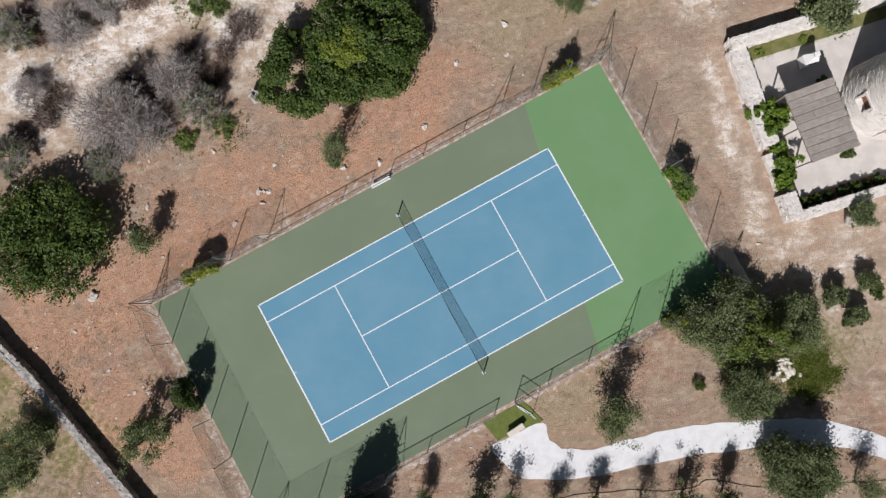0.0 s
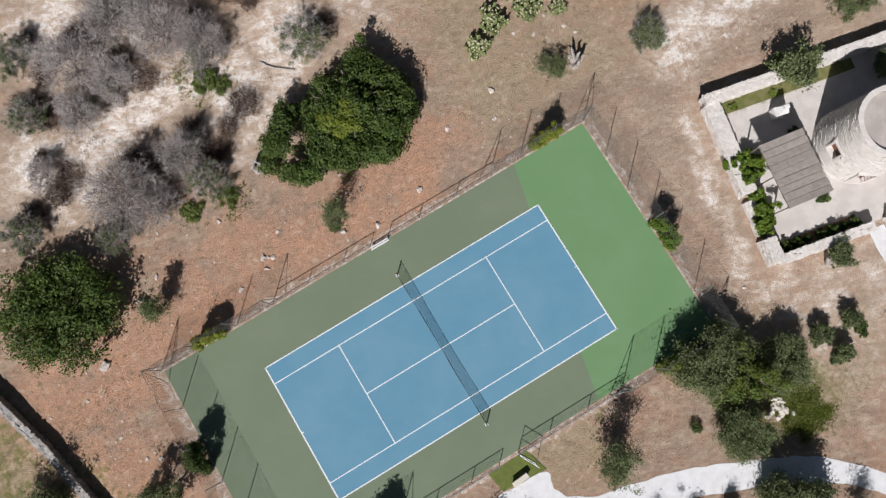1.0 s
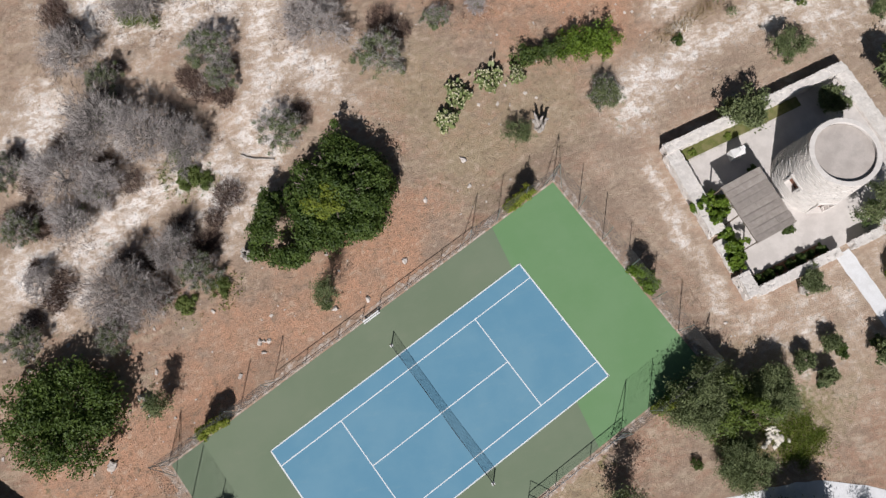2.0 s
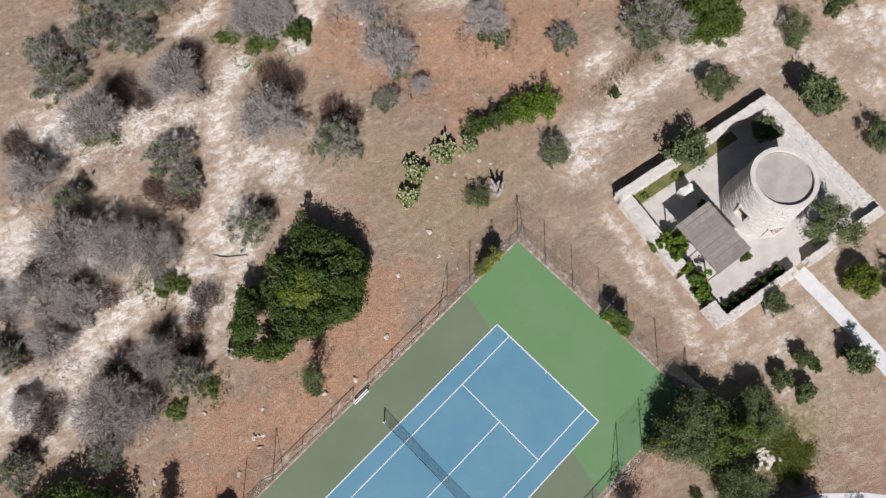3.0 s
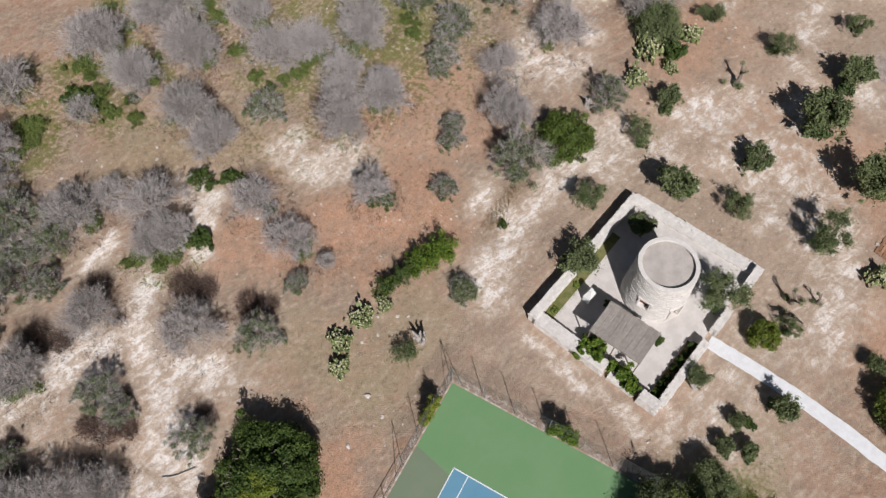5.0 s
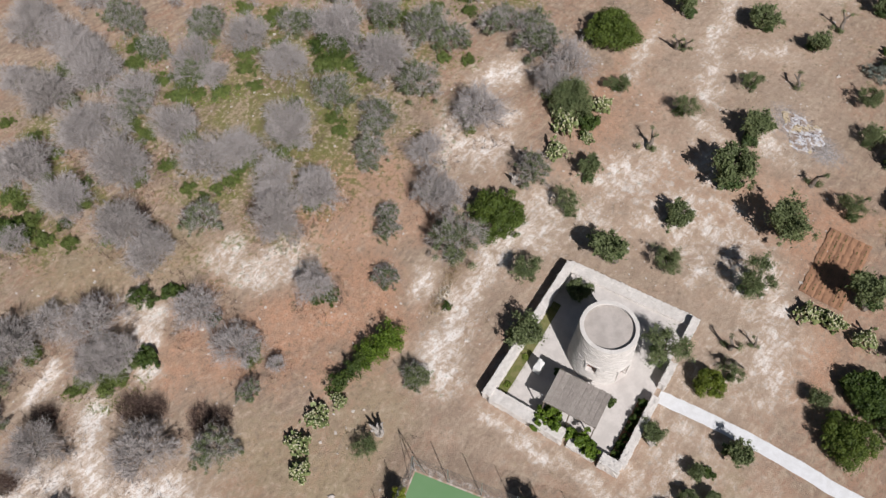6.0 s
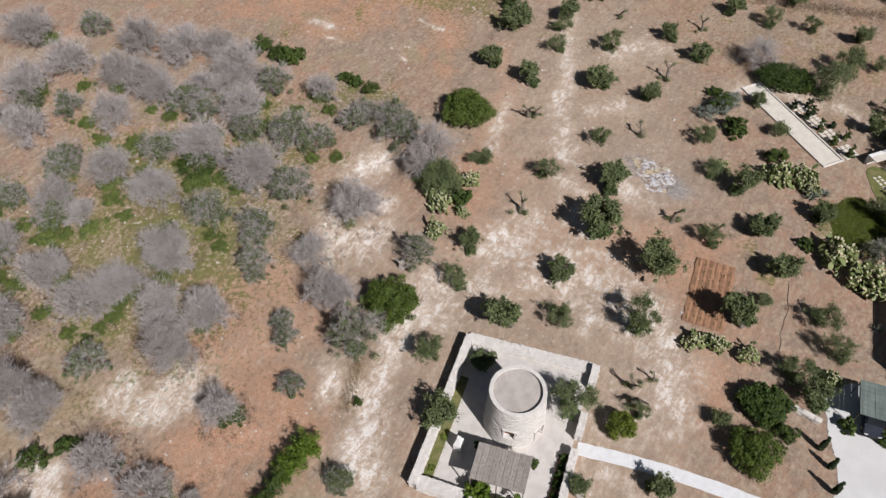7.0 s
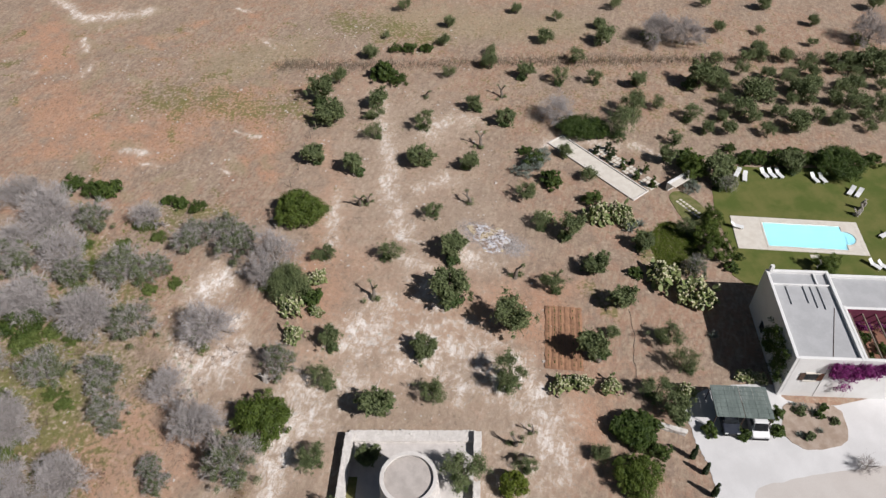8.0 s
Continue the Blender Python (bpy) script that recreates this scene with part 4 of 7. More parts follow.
def pergola():
    """A reed-mat roof on timber posts, laid in four by three mats."""
    p = thing("pergola", "timber pergola roofed with weathered reed mats", "pergola", 26.55, -4.45, 0, -8.5)
    W, D, Z = 3.5, 5.1, 2.95
    for x in (0.1, W - 0.1):
        for y in (0.12, D / 2, D - 0.12):
            part("post", box(x - 0.05, y - 0.05, 0, x + 0.05, y + 0.05, Z - 0.14, 0.01), POST_WOOD, p)
        part("beam", box(x - 0.05, 0, Z - 0.14, x + 0.05, D, Z - 0.01, 0.01), POST_WOOD, p)
    for y in np.linspace(0.1, D - 0.1, 7):
        part("rafter", box(-0.1, y - 0.04, Z - 0.008, W + 0.1, y + 0.04, Z + 0.06, 0.01), POST_WOOD, p)
    # Unseen sheet added below the mats so that their shadow is solid.
    part("mat_backing", box(0.02, 0.02, Z + 0.061, W - 0.02, D - 0.02, Z + 0.08), REED, p)
    rows = np.linspace(0, D, 10)
    for j in range(9):
        cut = W * (0.5 + 0.22 * math.sin(j * 2.4))
        for x0, x1 in ((0.0, cut - 0.015), (cut + 0.015, W)):
            bm = bmesh.new()
            dz = 0.010 * (j % 2)
            for y in np.arange(rows[j] + 0.015, rows[j + 1] - 0.06, 0.085):
                add_tube(bm, (x0 + rng.uniform(-0.04, 0.03), y + 0.04, Z + 0.10 + dz), (x1 + rng.uniform(-0.03, 0.04), y + 0.04, Z + 0.10 + dz), 0.042, sides=5)
            part("reed_mat", bm, REED, p)
    return p


pergola()
oven = thing("garden_oven", "whitewashed garden oven with a sloped hood", "oven", 31.4, 2.0, 0.03, -14)
part("body", box(-0.5, -0.38, 0, 0.5, 0.38, 1.0, 0.03), WHITE, oven)
bm = bmesh.new()
bmesh.ops.create_cone(bm, cap_ends=True, segments=4, radius1=0.66, radius2=0.30, depth=0.7, matrix=Matrix.Translation((0, 0, 1.35)) @ Matrix.Diagonal((1.05, 0.8, 1, 1)) @ Matrix.Rotation(math.pi / 4, 4, "Z"))
part("hood", bm, WHITE, oven)
part("chimney", box(-0.2, -0.16, 1.68, 0.2, 0.16, 2.0, 0.02), WHITE, oven)
part("hearth_opening", box(-0.35, -0.40, 0.72, 0.35, -0.36, 0.98), RUSTY, oven)

# old field wall beyond the court
stone_wall("field_wall", "old grey dry-stone field wall", (-31.1, 17.5), (-28.2, 8.6), 0.52, 0.8, STONE_GREY)
stone_wall("field_wall_end", "old grey dry-stone field wall", (-28.2, 8.6), (-25.2, -4.5), 0.52, 0.8, STONE_GREY)
stone_wall("field_wall_tail", "old grey dry-stone field wall", (-25.2, -4.5), (-23.8, -14.0), 0.52, 0.8, STONE_GREY)


def rock(x, y, r, material=ROCK, name="rock", label="pale limestone rock lying on the earth"):
    bm = bmesh.new()
    bmesh.ops.create_icosphere(bm, subdivisions=2, radius=r, matrix=Matrix.Diagonal((1.0, rng.uniform(0.5, 0.95), 0.5, 1)))
    for v in bm.verts:
        v.co *= 1 + 0.8 * noise.noise(v.co * (1.7 / r) + Vector((x, y, 0)))
    ob = tagged(mesh_object(name, bm, material), label, "rock", "scattered rocks")
    ob.matrix_basis = pose(x, y, float(ground_height(np.array(x), np.array(y))) + 0.25 * r, 0, 0, rng.uniform(0, 360))
    return ob


for x, y, r in ((-22.0, 11.75, 0.42), (-1.84, 11.4, 0.30), (0.65, 10.45, 0.28), (4.8, 11.2, 0.26), (-8.0, 12.75, 0.26), (-7.4, 12.4, 0.20), (-8.2, 11.9, 0.22), (-7.7, 12.6, 0.16), (13.6, 15.1, 0.3), (9.1, 14.2, 0.22)):
    rock(x, y, r)
for k in range(26):
    rock(18.9 + rng.normal(0, 0.42), -16.3 + rng.normal(0, 0.62), rng.uniform(0.12, 0.30), TUFA, "rock", "jagged white limestone rock in a garden heap")

# ---- farmhouse, carport, drive ----
HX, HY, HT = 41.8, -43.8, -11.3


def farmhouse():
    h = thing("farmhouse", "whitewashed farmhouse with flat grey roofs", "house", HX, HY, 0, HT)
    H = 6.7

    def walls(x0, y0, x1, y1, z1, para=0.35, th=0.35):
        for nm, b in (("wall", (x0, y1 - th, 0, x1, y1, z1)), ("wall", (x0, y0, 0, x1, y0 + th, z1)), ("wall", (x0, y0 + th, 0, x0 + th, y1 - th, z1)), ("wall", (x1 - th, y0 + th, 0, x1, y1 - th, z1))):
            part(nm, box(*b, 0.03), WHITE, h)
        part("roof", box(x0 + th, y0 + th, z1 - para - 0.2, x1 - th, y1 - th, z1 - para), ROOF_GREY, h, "flat grey coated roof")

    walls(0, -7.0, 12.6, 0, H)
    walls(7.4, -22.0, 12.6, -7.003, H - 0.5)
    # terrace behind the front wall
    part("front_wall", box(0, -22, 0, 0.35, -7.003, H, 0.03), WHITE, h)
    part("terrace_floor", box(0.35, -22, 3.6, 7.397, -7.003, 3.8), TERRACOTTA, h)
    part("terrace_wall", box(7.34, -21.9, 3.8, 7.396, -7.05, H - 0.55), MAROON, h, "maroon painted terrace wall")
    for k in range(9):
        part("terrace_beam", box(0.36, -8.2 - 1.4 * k, H - 1.3, 7.33, -8.08 - 1.4 * k, H - 1.12), POST_WOOD, h)
    part("parapet", box(0.36, -7.30, H - 2.9, 7.39, -7.004, H + 0.02, 0.02), WHITE, h)
    # low kerbs and pipes across the roofs
    for x in (10.4,):
        part("roof_kerb", box(x, -6.6, H - 0.35, x + 0.16, -0.4, H - 0.13, 0.02), WHITE, h)
    part("roof_kerb", box(10.56, -5.4, H - 0.35, 12.2, -5.2, H - 0.12, 0.02), WHITE, h)
    for y, x0, x1 in ((-1.7, 7.6, 10.2), (-3.6, 7.8, 10.3), (-4.4, 7.2, 10.3), (-5.2, 7.0, 10.3)):
        part("roof_pipe", tube((x0, y, H - 0.29), (x1, y, H - 0.29), 0.055), GALV, h)
    part("roof_cable", tube((0.6, -4.0, H - 0.32), (7.3, -6.2, H - 0.32), 0.03), RUSTY, h)
    part("chimney", box(12.1, -0.7, H, 12.5, -0.3, H + 0.9, 0.03), WHITE, h)
    # openings of the front and the shaded side
    for y, z, w, hh in ((-2.5, 3.0, 1.35, 1.25),):
        win = part("window", box(-0.012, y - w / 2, z, 0.06, y + w / 2, z + hh, 0.004), DARK_GLASS, h, "dark window with open brown shutters")
        for side in (-1, 1):
            part("shutter", box(-0.07, y + side * (w / 2 + 0.29) - 0.28, z, -0.015, y + side * (w / 2 + 0.29) + 0.28, z + hh, 0.008), DOOR_WOOD if side < 0 else RUSTY, win)
        part("window_frame", box(-0.16, y - w / 2 - 0.1, z + hh, 0.05, y + w / 2 + 0.1, z + hh + 0.12, 0.01), TUFA, win)
        part("window_sill", box(-0.16, y - w / 2 - 0.08, z - 0.09, 0.05, y + w / 2 + 0.08, z, 0.01), TUFA, win)
    for x in (3.0, 8.2):
        win = part("window", box(x - 0.5, -0.06, 1.0, x + 0.5, 0.04, 2.2, 0.01), DARK_GLASS, h, "dark window")
        part("window_sill", box(x - 0.6, -0.05, 0.9, x + 0.6, 0.14, 1.0, 0.01), TUFA, win)
    return h


farmhouse()

tagged(part("drive", slab(rounded([(41.8, -33.0), (40.2, -33.2), (38.2, -33.0), (36.5, -33.1), (34.9, -33.2), (33.4, -33.1), (31.7, -32.6), (28.5, -30.5), (26.0, -28.6), (23.0, -30.0), (20, -45), (22, -70), (40, -70), (39.6, -49.8), (41.2, -44.6), (43.2, -44.0), (43.6, -36.5)]), -0.05, 0.022), DRIVE), "pale gravel forecourt of the house", "drive", kind="structure")
tagged(part("drive_edge", slab(rounded([(31.3, -36.6), (32.2, -40.7), (32.4, -45.0), (32.0, -52), (30.0, -60), (24, -60), (22.5, -45), (26, -36)]), 0.0, 0.027), SANDY), "sandy worn strip of the forecourt", "drive", kind="structure")
tagged(part("garden_bed", slab(rounded([(40.6, -44.4), (39.5, -49.2), (37.4, -49.4), (35.4, -48.4), (34.9, -46.0), (35.3, -43.6), (37.4, -42.3), (39.2, -43.4)]), 0.0, 0.07), BED_GRAVEL), "raised gravelly bed in front of the house", "planting bed", kind="structure")


def carport():
    c = thing("carport", "carport with two panels of grey-green shade cloth", "carport", 37.8, -40.9, 0, -11.5)
    W, D, Z = 3.6, 5.85, 2.4
    for x in (0.08, W - 0.08):
        for y in (0.08, D / 2, D - 0.08):
            part("post", tube((x, y, 0), (x, y, Z - 0.1), 0.05, sides=8), RUSTY, c)
    for y in (0.08, D / 2, D - 0.08):
        part("beam", box(0, y - 0.04, Z - 0.1, W, y + 0.04, Z - 0.005, 0.01), RUSTY, c)
    for y0, y1, dz in ((0.0, D / 2 - 0.05, 0.0), (D / 2 + 0.05, D, 0.05)):
        n = 13
        for k in range(n):
            a, b = y0 + (y1 - y0) * k / n, y0 + (y1 - y0) * (k + 0.93) / n
            part("cloth_strip", box(-0.15, a, Z + dz + 0.02 * math.sin(k * 2.4), W + 0.15, b, Z + dz + 0.035 + 0.02 * math.sin(k * 2.4)), SHADE_CLOTH, c)
        for x in np.linspace(0, W, 8):
            part("batten", box(x - 0.03, y0, Z + dz + 0.058, x + 0.03, y1, Z + dz + 0.09), SHADE_CLOTH, c)
    return c


carport()
def car(name, label, x, y, turn, paint, high, length=4.2, wide=1.75):
    """A parked car: lower body, cabin with panes, wheels and lamps."""
    c = thing(name, label, "car", x, y, 0.025, turn)
    bm = bmesh.new()
    prof = ((0, 0.35), (0.03, 0.75), (0.9 if high < 1.7 else 0.55, 0.92 if high < 1.7 else 1.05), (length - 0.1, 0.95 if high < 1.7 else 1.05), (length, 0.5), (length - 0.05, 0.3), (0.05, 0.3))
    a = [bm.verts.new((px, -wide / 2, pz)) for px, pz in prof]
    b = [bm.verts.new((px, wide / 2, pz)) for px, pz in prof]
    bm.faces.new(a)
    bm.faces.new(b[::-1])
    for i in range(len(prof)):
        bm.faces.new((a[i], b[i], b[i - 1], a[i - 1]))
    bmesh.ops.recalc_face_normals(bm, faces=bm.faces[:])
    bmesh.ops.bevel(bm, geom=bm.edges[:], offset=0.05, segments=2, affect="EDGES")
    part("body", bm, paint, c)
    x0, x1 = (1.0, length - 0.5) if high < 1.7 else (0.6, length - 0.1)
    bm = bmesh.new()
    vs = add_box(bm, x0, -wide / 2 + 0.05, 0.9, x1, wide / 2 - 0.05, high)
    for v in vs:
        if v.co.z > 1.0:
            v.co.y *= 0.86
            v.co.x += 0.5 if v.co.x < length / 2 else -0.25
    bmesh.ops.bevel(bm, geom=bm.edges[:], offset=0.06, segments=2, affect="EDGES")
    part("cabin", bm, paint, c)
    bm = bmesh.new()
    vs = [bm.verts.new(p) for p in ((x0 + 0.02, -wide / 2 + 0.14, 1.0), (x0 + 0.02, wide / 2 - 0.14, 1.0), (x0 + 0.46, wide / 2 - 0.2, high - 0.1), (x0 + 0.46, -wide / 2 + 0.2, high - 0.1))]
    f = bm.faces.new(vs)
    bmesh.ops.solidify(bm, geom=[f], thickness=0.03)
    bmesh.ops.translate(bm, vec=(-0.04, 0, 0.03), verts=bm.verts[:])
    part("windscreen", bm, DARK_GLASS, c)
    for s in (-1, 1):
        part("side_window", box(x0 + 0.5, s * (wide / 2 - 0.09) - 0.03, 1.02, x1 - 0.4, s * (wide / 2 - 0.09) + 0.03, high - 0.22), DARK_GLASS, c)
        part("headlight", box(-0.02, s * 0.62 - 0.17, 0.6, 0.06, s * 0.62 + 0.17, 0.75, 0.01), TAPE, c)
        for wx in (0.75, length - 0.75):
            w = part("wheel", tube((wx, s * (wide / 2 - 0.2), 0.31), (wx, s * (wide / 2 + 0.01), 0.31), 0.31, sides=16), RUBBER, c)
            part("rim", tube((wx, s * (wide / 2 - 0.1), 0.31), (wx, s * (wide / 2 + 0.025), 0.31), 0.19, sides=12), GALV, w)
    part("bumper", box(-0.08, -wide / 2 + 0.05, 0.32, 0.04, wide / 2 - 0.05, 0.55, 0.02), RUBBER, c)
    return c


car("white_van", "white van parked under the shade cloth", 36.7, -39.5, -11, CAR_WHITE, 1.85, 4.3)
car("dark_car", "dark car parked under the shade cloth", 37.6, -36.8, -11, CAR_DARK, 1.45, 4.0)

# ---- pool garden ----
tagged(part("lawn", slab(rounded([(69.8, -48.9), (75.6, -50.6), (80.0, -53.4), (78.9, -60), (77.2, -70.0), (75.0, -80), (52, -80), (54.0, -66), (57.6, -47.6), (63.5, -48.3)], 3), -0.05, 0.02), LAWN), "mown lawn round the pool", "lawn", kind="structure")
pool = thing("swimming_pool", "pale blue rectangular swimming pool with stone surround", "swimming pool", 63.35, -53.0, 0, -103.5, kind="structure")
PL, PW, ZD = 10.6, 4.95, 0.12
for b in ((-3.8, -0.5, -0.1, 0.0, PW + 0.8, ZD), (0.0, -0.5, -0.1, PL + 2.2, 0.0, ZD), (0.0, PW, -0.1, PL + 2.2, PW + 0.8, ZD), (PL + 1.7, 0.0, -0.1, PL + 2.2, PW, ZD), (PL, 0.0, -0.1, PL + 1.7, PW / 2 - 1.45, ZD), (PL, PW / 2 + 1.45, -0.1, PL + 1.7, PW, ZD)):
    part("deck", box(*b, 0.015), TUFA, pool)
for s in (-1, 1):
    arc = [(PL + 1.45 * math.cos(a), PW / 2 + s * 1.45 * math.sin(a)) for a in np.linspace(0, math.pi / 2, 9)]
    part("deck", slab(arc + [(PL, PW / 2 + s * 1.452), (PL + 1.7, PW / 2 + s * 1.452), (PL + 1.7, PW / 2)], -0.1, ZD), TUFA, pool)
for b in ((0.0, 0.0, 0.0, PL, 0.26, ZD + 0.03), (0.0, PW - 0.26, 0.0, PL, PW, ZD + 0.03), (0.0, 0.26, 0.0, 0.26, PW - 0.26, ZD + 0.03), (PL - 0.26, 0.26, 0.0, PL, PW / 2 - 1.2, ZD + 0.03), (PL - 0.26, PW / 2 + 1.2, 0.0, PL, PW - 0.26, ZD + 0.03)):
    part("coping", box(*b, 0.012), TUFA, pool)
part("basin_floor", box(0.26, 0.26, -0.02, PL - 0.01, PW - 0.26, 0.045), POOL_TILE, pool, "pale blue mosaic basin")
half_disc = lambda r: [(PL - 0.01 + r * math.cos(a), PW / 2 + r * math.sin(a)) for a in np.linspace(-math.pi / 2, math.pi / 2, 17)]
part("bay_floor", slab(half_disc(1.45), -0.02, 0.045), POOL_TILE, pool)
for k in range(3):
    part("step", slab(half_disc(1.2 - 0.3 * k), 0.045, 0.058 + 0.012 * k), POOL_TILE, pool)
for a in np.linspace(-math.pi / 2, math.pi / 2, 12):
    part("coping", box(1.22, -0.19, 0.0, 1.47, 0.19, ZD + 0.031, 0.012, Matrix.Translation((PL, PW / 2, 0)) @ Matrix.Rotation(a, 4, "Z")), TUFA, pool)
water = Nodes("pool_water", 0.04, 0, 0.5)
water.b.inputs["Transmission Weight"].default_value = 1.0
water.b.inputs["IOR"].default_value = 1.33
water.bump(water.noise(3.0, 3), 0.08, 0.03)
w = part("water", box(0.262, 0.262, 0.108, PL - 0.012, PW - 0.262, 0.116), water.color((0.92, 0.985, 0.99)), pool, "clear still pool water")
w.visible_shadow = False
w = part("water", slab(half_disc(1.22), 0.108, 0.116), water.m, pool)
w.visible_shadow = False


def sun_lounger():
    s = thing("sun_lounger", "white plastic sun lounger on the lawn", "sun lounger", group="sun loungers by the pool")
    part("bed", box(0, -0.32, 0.30, 1.25, 0.32, 0.36, 0.01), PLASTIC, s)
    part("backrest", box(0, -0.32, 0, 0.75, 0.32, 0.06, 0.01, Matrix.Translation((1.22, 0, 0.31)) @ Matrix.Rotation(math.radians(-38), 4, "Y")), PLASTIC, s)
    for x in (0.12, 1.2):
        for y in (-0.27, 0.27):
            part("leg", box(x - 0.03, y - 0.03, 0, x + 0.03, y + 0.03, 0.30), PLASTIC, s)
    return s


lounger = sun_lounger()
lounger.matrix_basis = pose(76.4, -59.2, 0.02, 0, 0, 12)
for x, y, turn in ((76.2, -60.25, 12), (76.0, -61.3, 12), (74.3, -65.8, 10), (74.1, -66.9, 10), (71.2, -68.6, -50), (70.6, -69.4, -50), (77.3, -54.7, -40), (76.2, -55.6, -25), (67.0, -51.3, 60), (57.3, -65.2, 30), (57.0, -66.3, 35), (62.7, -68.3, -70)):
    copy_thing(lounger, pose(x, y, 0.02 if not 66 < x < 68 else 0.12, 0, 0, turn))

# ---- boules strip with paved garden ----
strip = thing("boules_strip", "long pale sandy boules strip with stone edging", "boules court", 75.7, -40.0, 0, 30.5, kind="structure")
part("sand", box(0, -1.4, -0.05, 16.6, 1.4, 0.05), TUFA, strip, "pale raked sand")
for y in (-1.5, 1.5):
    part("edging", box(-0.2, y - 0.1, -0.05, 16.8, y + 0.1, 0.22, 0.02), STONE, strip)
for x in (-0.1, 16.7):
    part("edging", box(x - 0.1, -1.39, -0.05, x + 0.1, 1.39, 0.2, 0.02), STONE, strip)
for i, x in enumerate(np.arange(0.6, 13, 3.2)):
    ter = thing("paved_terrace", "pale slabs with green joints beside the boules strip", "paving", 75.0, -40.5, 0, 30.5, kind="structure", group="paved terraces")
    for a in range(4):
        for b in range(3):
            part("slab", box(x + a * 0.62, -2.0 - b * 0.75 - 0.6, -0.04, x + a * 0.62 + 0.48, -2.0 - b * 0.75, 0.06, 0.015), TUFA, ter)
gatehouse = thing("garden_arch", "white stone garden wall with a ramped top", "garden wall", 76.3, -44.1, 0, -62)
part("wall", box(0, -0.25, 0, 3.9, 0.25, 1.3, 0.03), WHITE, gatehouse)
part("ramp", box(0, -1.2, 1.15, 3.8, -0.25, 1.30, 0.02), TUFA, gatehouse)
part("pier", box(3.5, -0.35, 0, 4.1, 0.35, 1.7, 0.03), WHITE, gatehouse)
tagged(part("grass_strip", slab(rounded([(74.9, -44.0), (75.4, -46.4), (69.9, -48.4), (68.3, -46.2), (69.4, -44.4)]), -0.05, 0.024), BED), "thin yellowish grass round the stepping stones", "grass", kind="structure")
steps = thing("stepping_stones", "two rows of square stepping stones in grass", "stepping stones", 74.2, -45.4, 0, -153.7, kind="structure")
for a in range(8):
    for b in range(2):
        part("slab", box(a * 0.55, -b * 0.68 - 0.36, 0.0, a * 0.55 + 0.36, -b * 0.68, 0.06, 0.012), TUFA, steps)
tagged(part("garden_path", slab([(61.25, -57.75), (61.05, -59.0), (58.6, -58.3), (58.7, -57.6)], -0.05, 0.05), TUFA), "short stone path from house to pool", "path", kind="structure")

seedlings = [(x, 1.9 - k * 0.72, 0.09, 0.06) for k in (0, 1, 2, 4, 5) for x in np.arange(0.4, 9.2, 0.22) if rng.uniform() < 0.7]
# tilled vegetable plot with ridges
plot = thing("vegetable_plot", "tilled red soil with rows of young plants", "vegetable plot", 48.4, -22.0, 0, -14, kind="structure")
for k in range(6):
    bm = bmesh.new()
    n = 26
    prev = None
    for i in range(n + 1):
        x = 9.3 * i / n
        ring = [bm.verts.new((x, 1.9 - k * 0.72 + dy + rng.normal(0, 0.04), z + rng.normal(0, 0.012))) for dy, z in ((-0.37, 0.012), (-0.14, 0.075), (0.14, 0.075), (0.37, 0.012))]
        if prev:
            for j in range(3):
                bm.faces.new((prev[j], ring[j], ring[j + 1], prev[j + 1]))
        prev = ring
    bmesh.ops.recalc_face_normals(bm, faces=bm.faces[:])
    part("ridge", bm, SOIL_TILLED, plot)

# burnt brushwood heap: charred chips and pale ash crumbs
heap = thing("ash_heap", "low spread heap of pale ash and charred brush", "ash heap", 70.7, -17.6, 0.06, 35)
bm = bmesh.new()
rings = []
for k in range(9):
    rings.append([bm.verts.new((3.3 * k / 8 * q * math.cos(a), 2.2 * k / 8 * q * math.sin(a), (0.09 * (1 - (k / 8) ** 2) + rng.normal(0, 0.012)) if k < 8 else -0.12)) for a in np.linspace(0, 2 * math.pi, 37)[:-1] for q in [1 + 0.16 * math.sin(3 * a + 1) + 0.10 * math.sin(7 * a) + rng.normal(0, 0.05)]] if k else [bm.verts.new((0, 0, 0.09))])
for r0, r1 in zip(rings, rings[1:]):
    for j in range(36):
        bm.faces.new((r0[0], r1[j], r1[(j + 1) % 36]) if len(r0) == 1 else (r0[j], r1[j], r1[(j + 1) % 36], r0[(j + 1) % 36]))
for v in bm.verts:
    at = heap.matrix_basis @ v.co
    v.co.z += float(ground_height(np.array(at.x), np.array(at.y))) - 0.03
part("ash_mound", bm, ASH, heap, "pale blue-grey ash with a straw-coloured middle")
n = 90
c = np.stack([rng.normal(0, 1.6, n), rng.normal(0, 0.9, n), rng.uniform(0.0, 0.06, n)], 1)
h = np.stack([rng.uniform(0.04, 0.22, n), rng.uniform(0.008, 0.018, n), np.full(n, 0.015)], 1)
stones_mesh("charred_stick_bed", c, h, rng.uniform(0, 6.28, n), RUSTY, heap, 0.3)
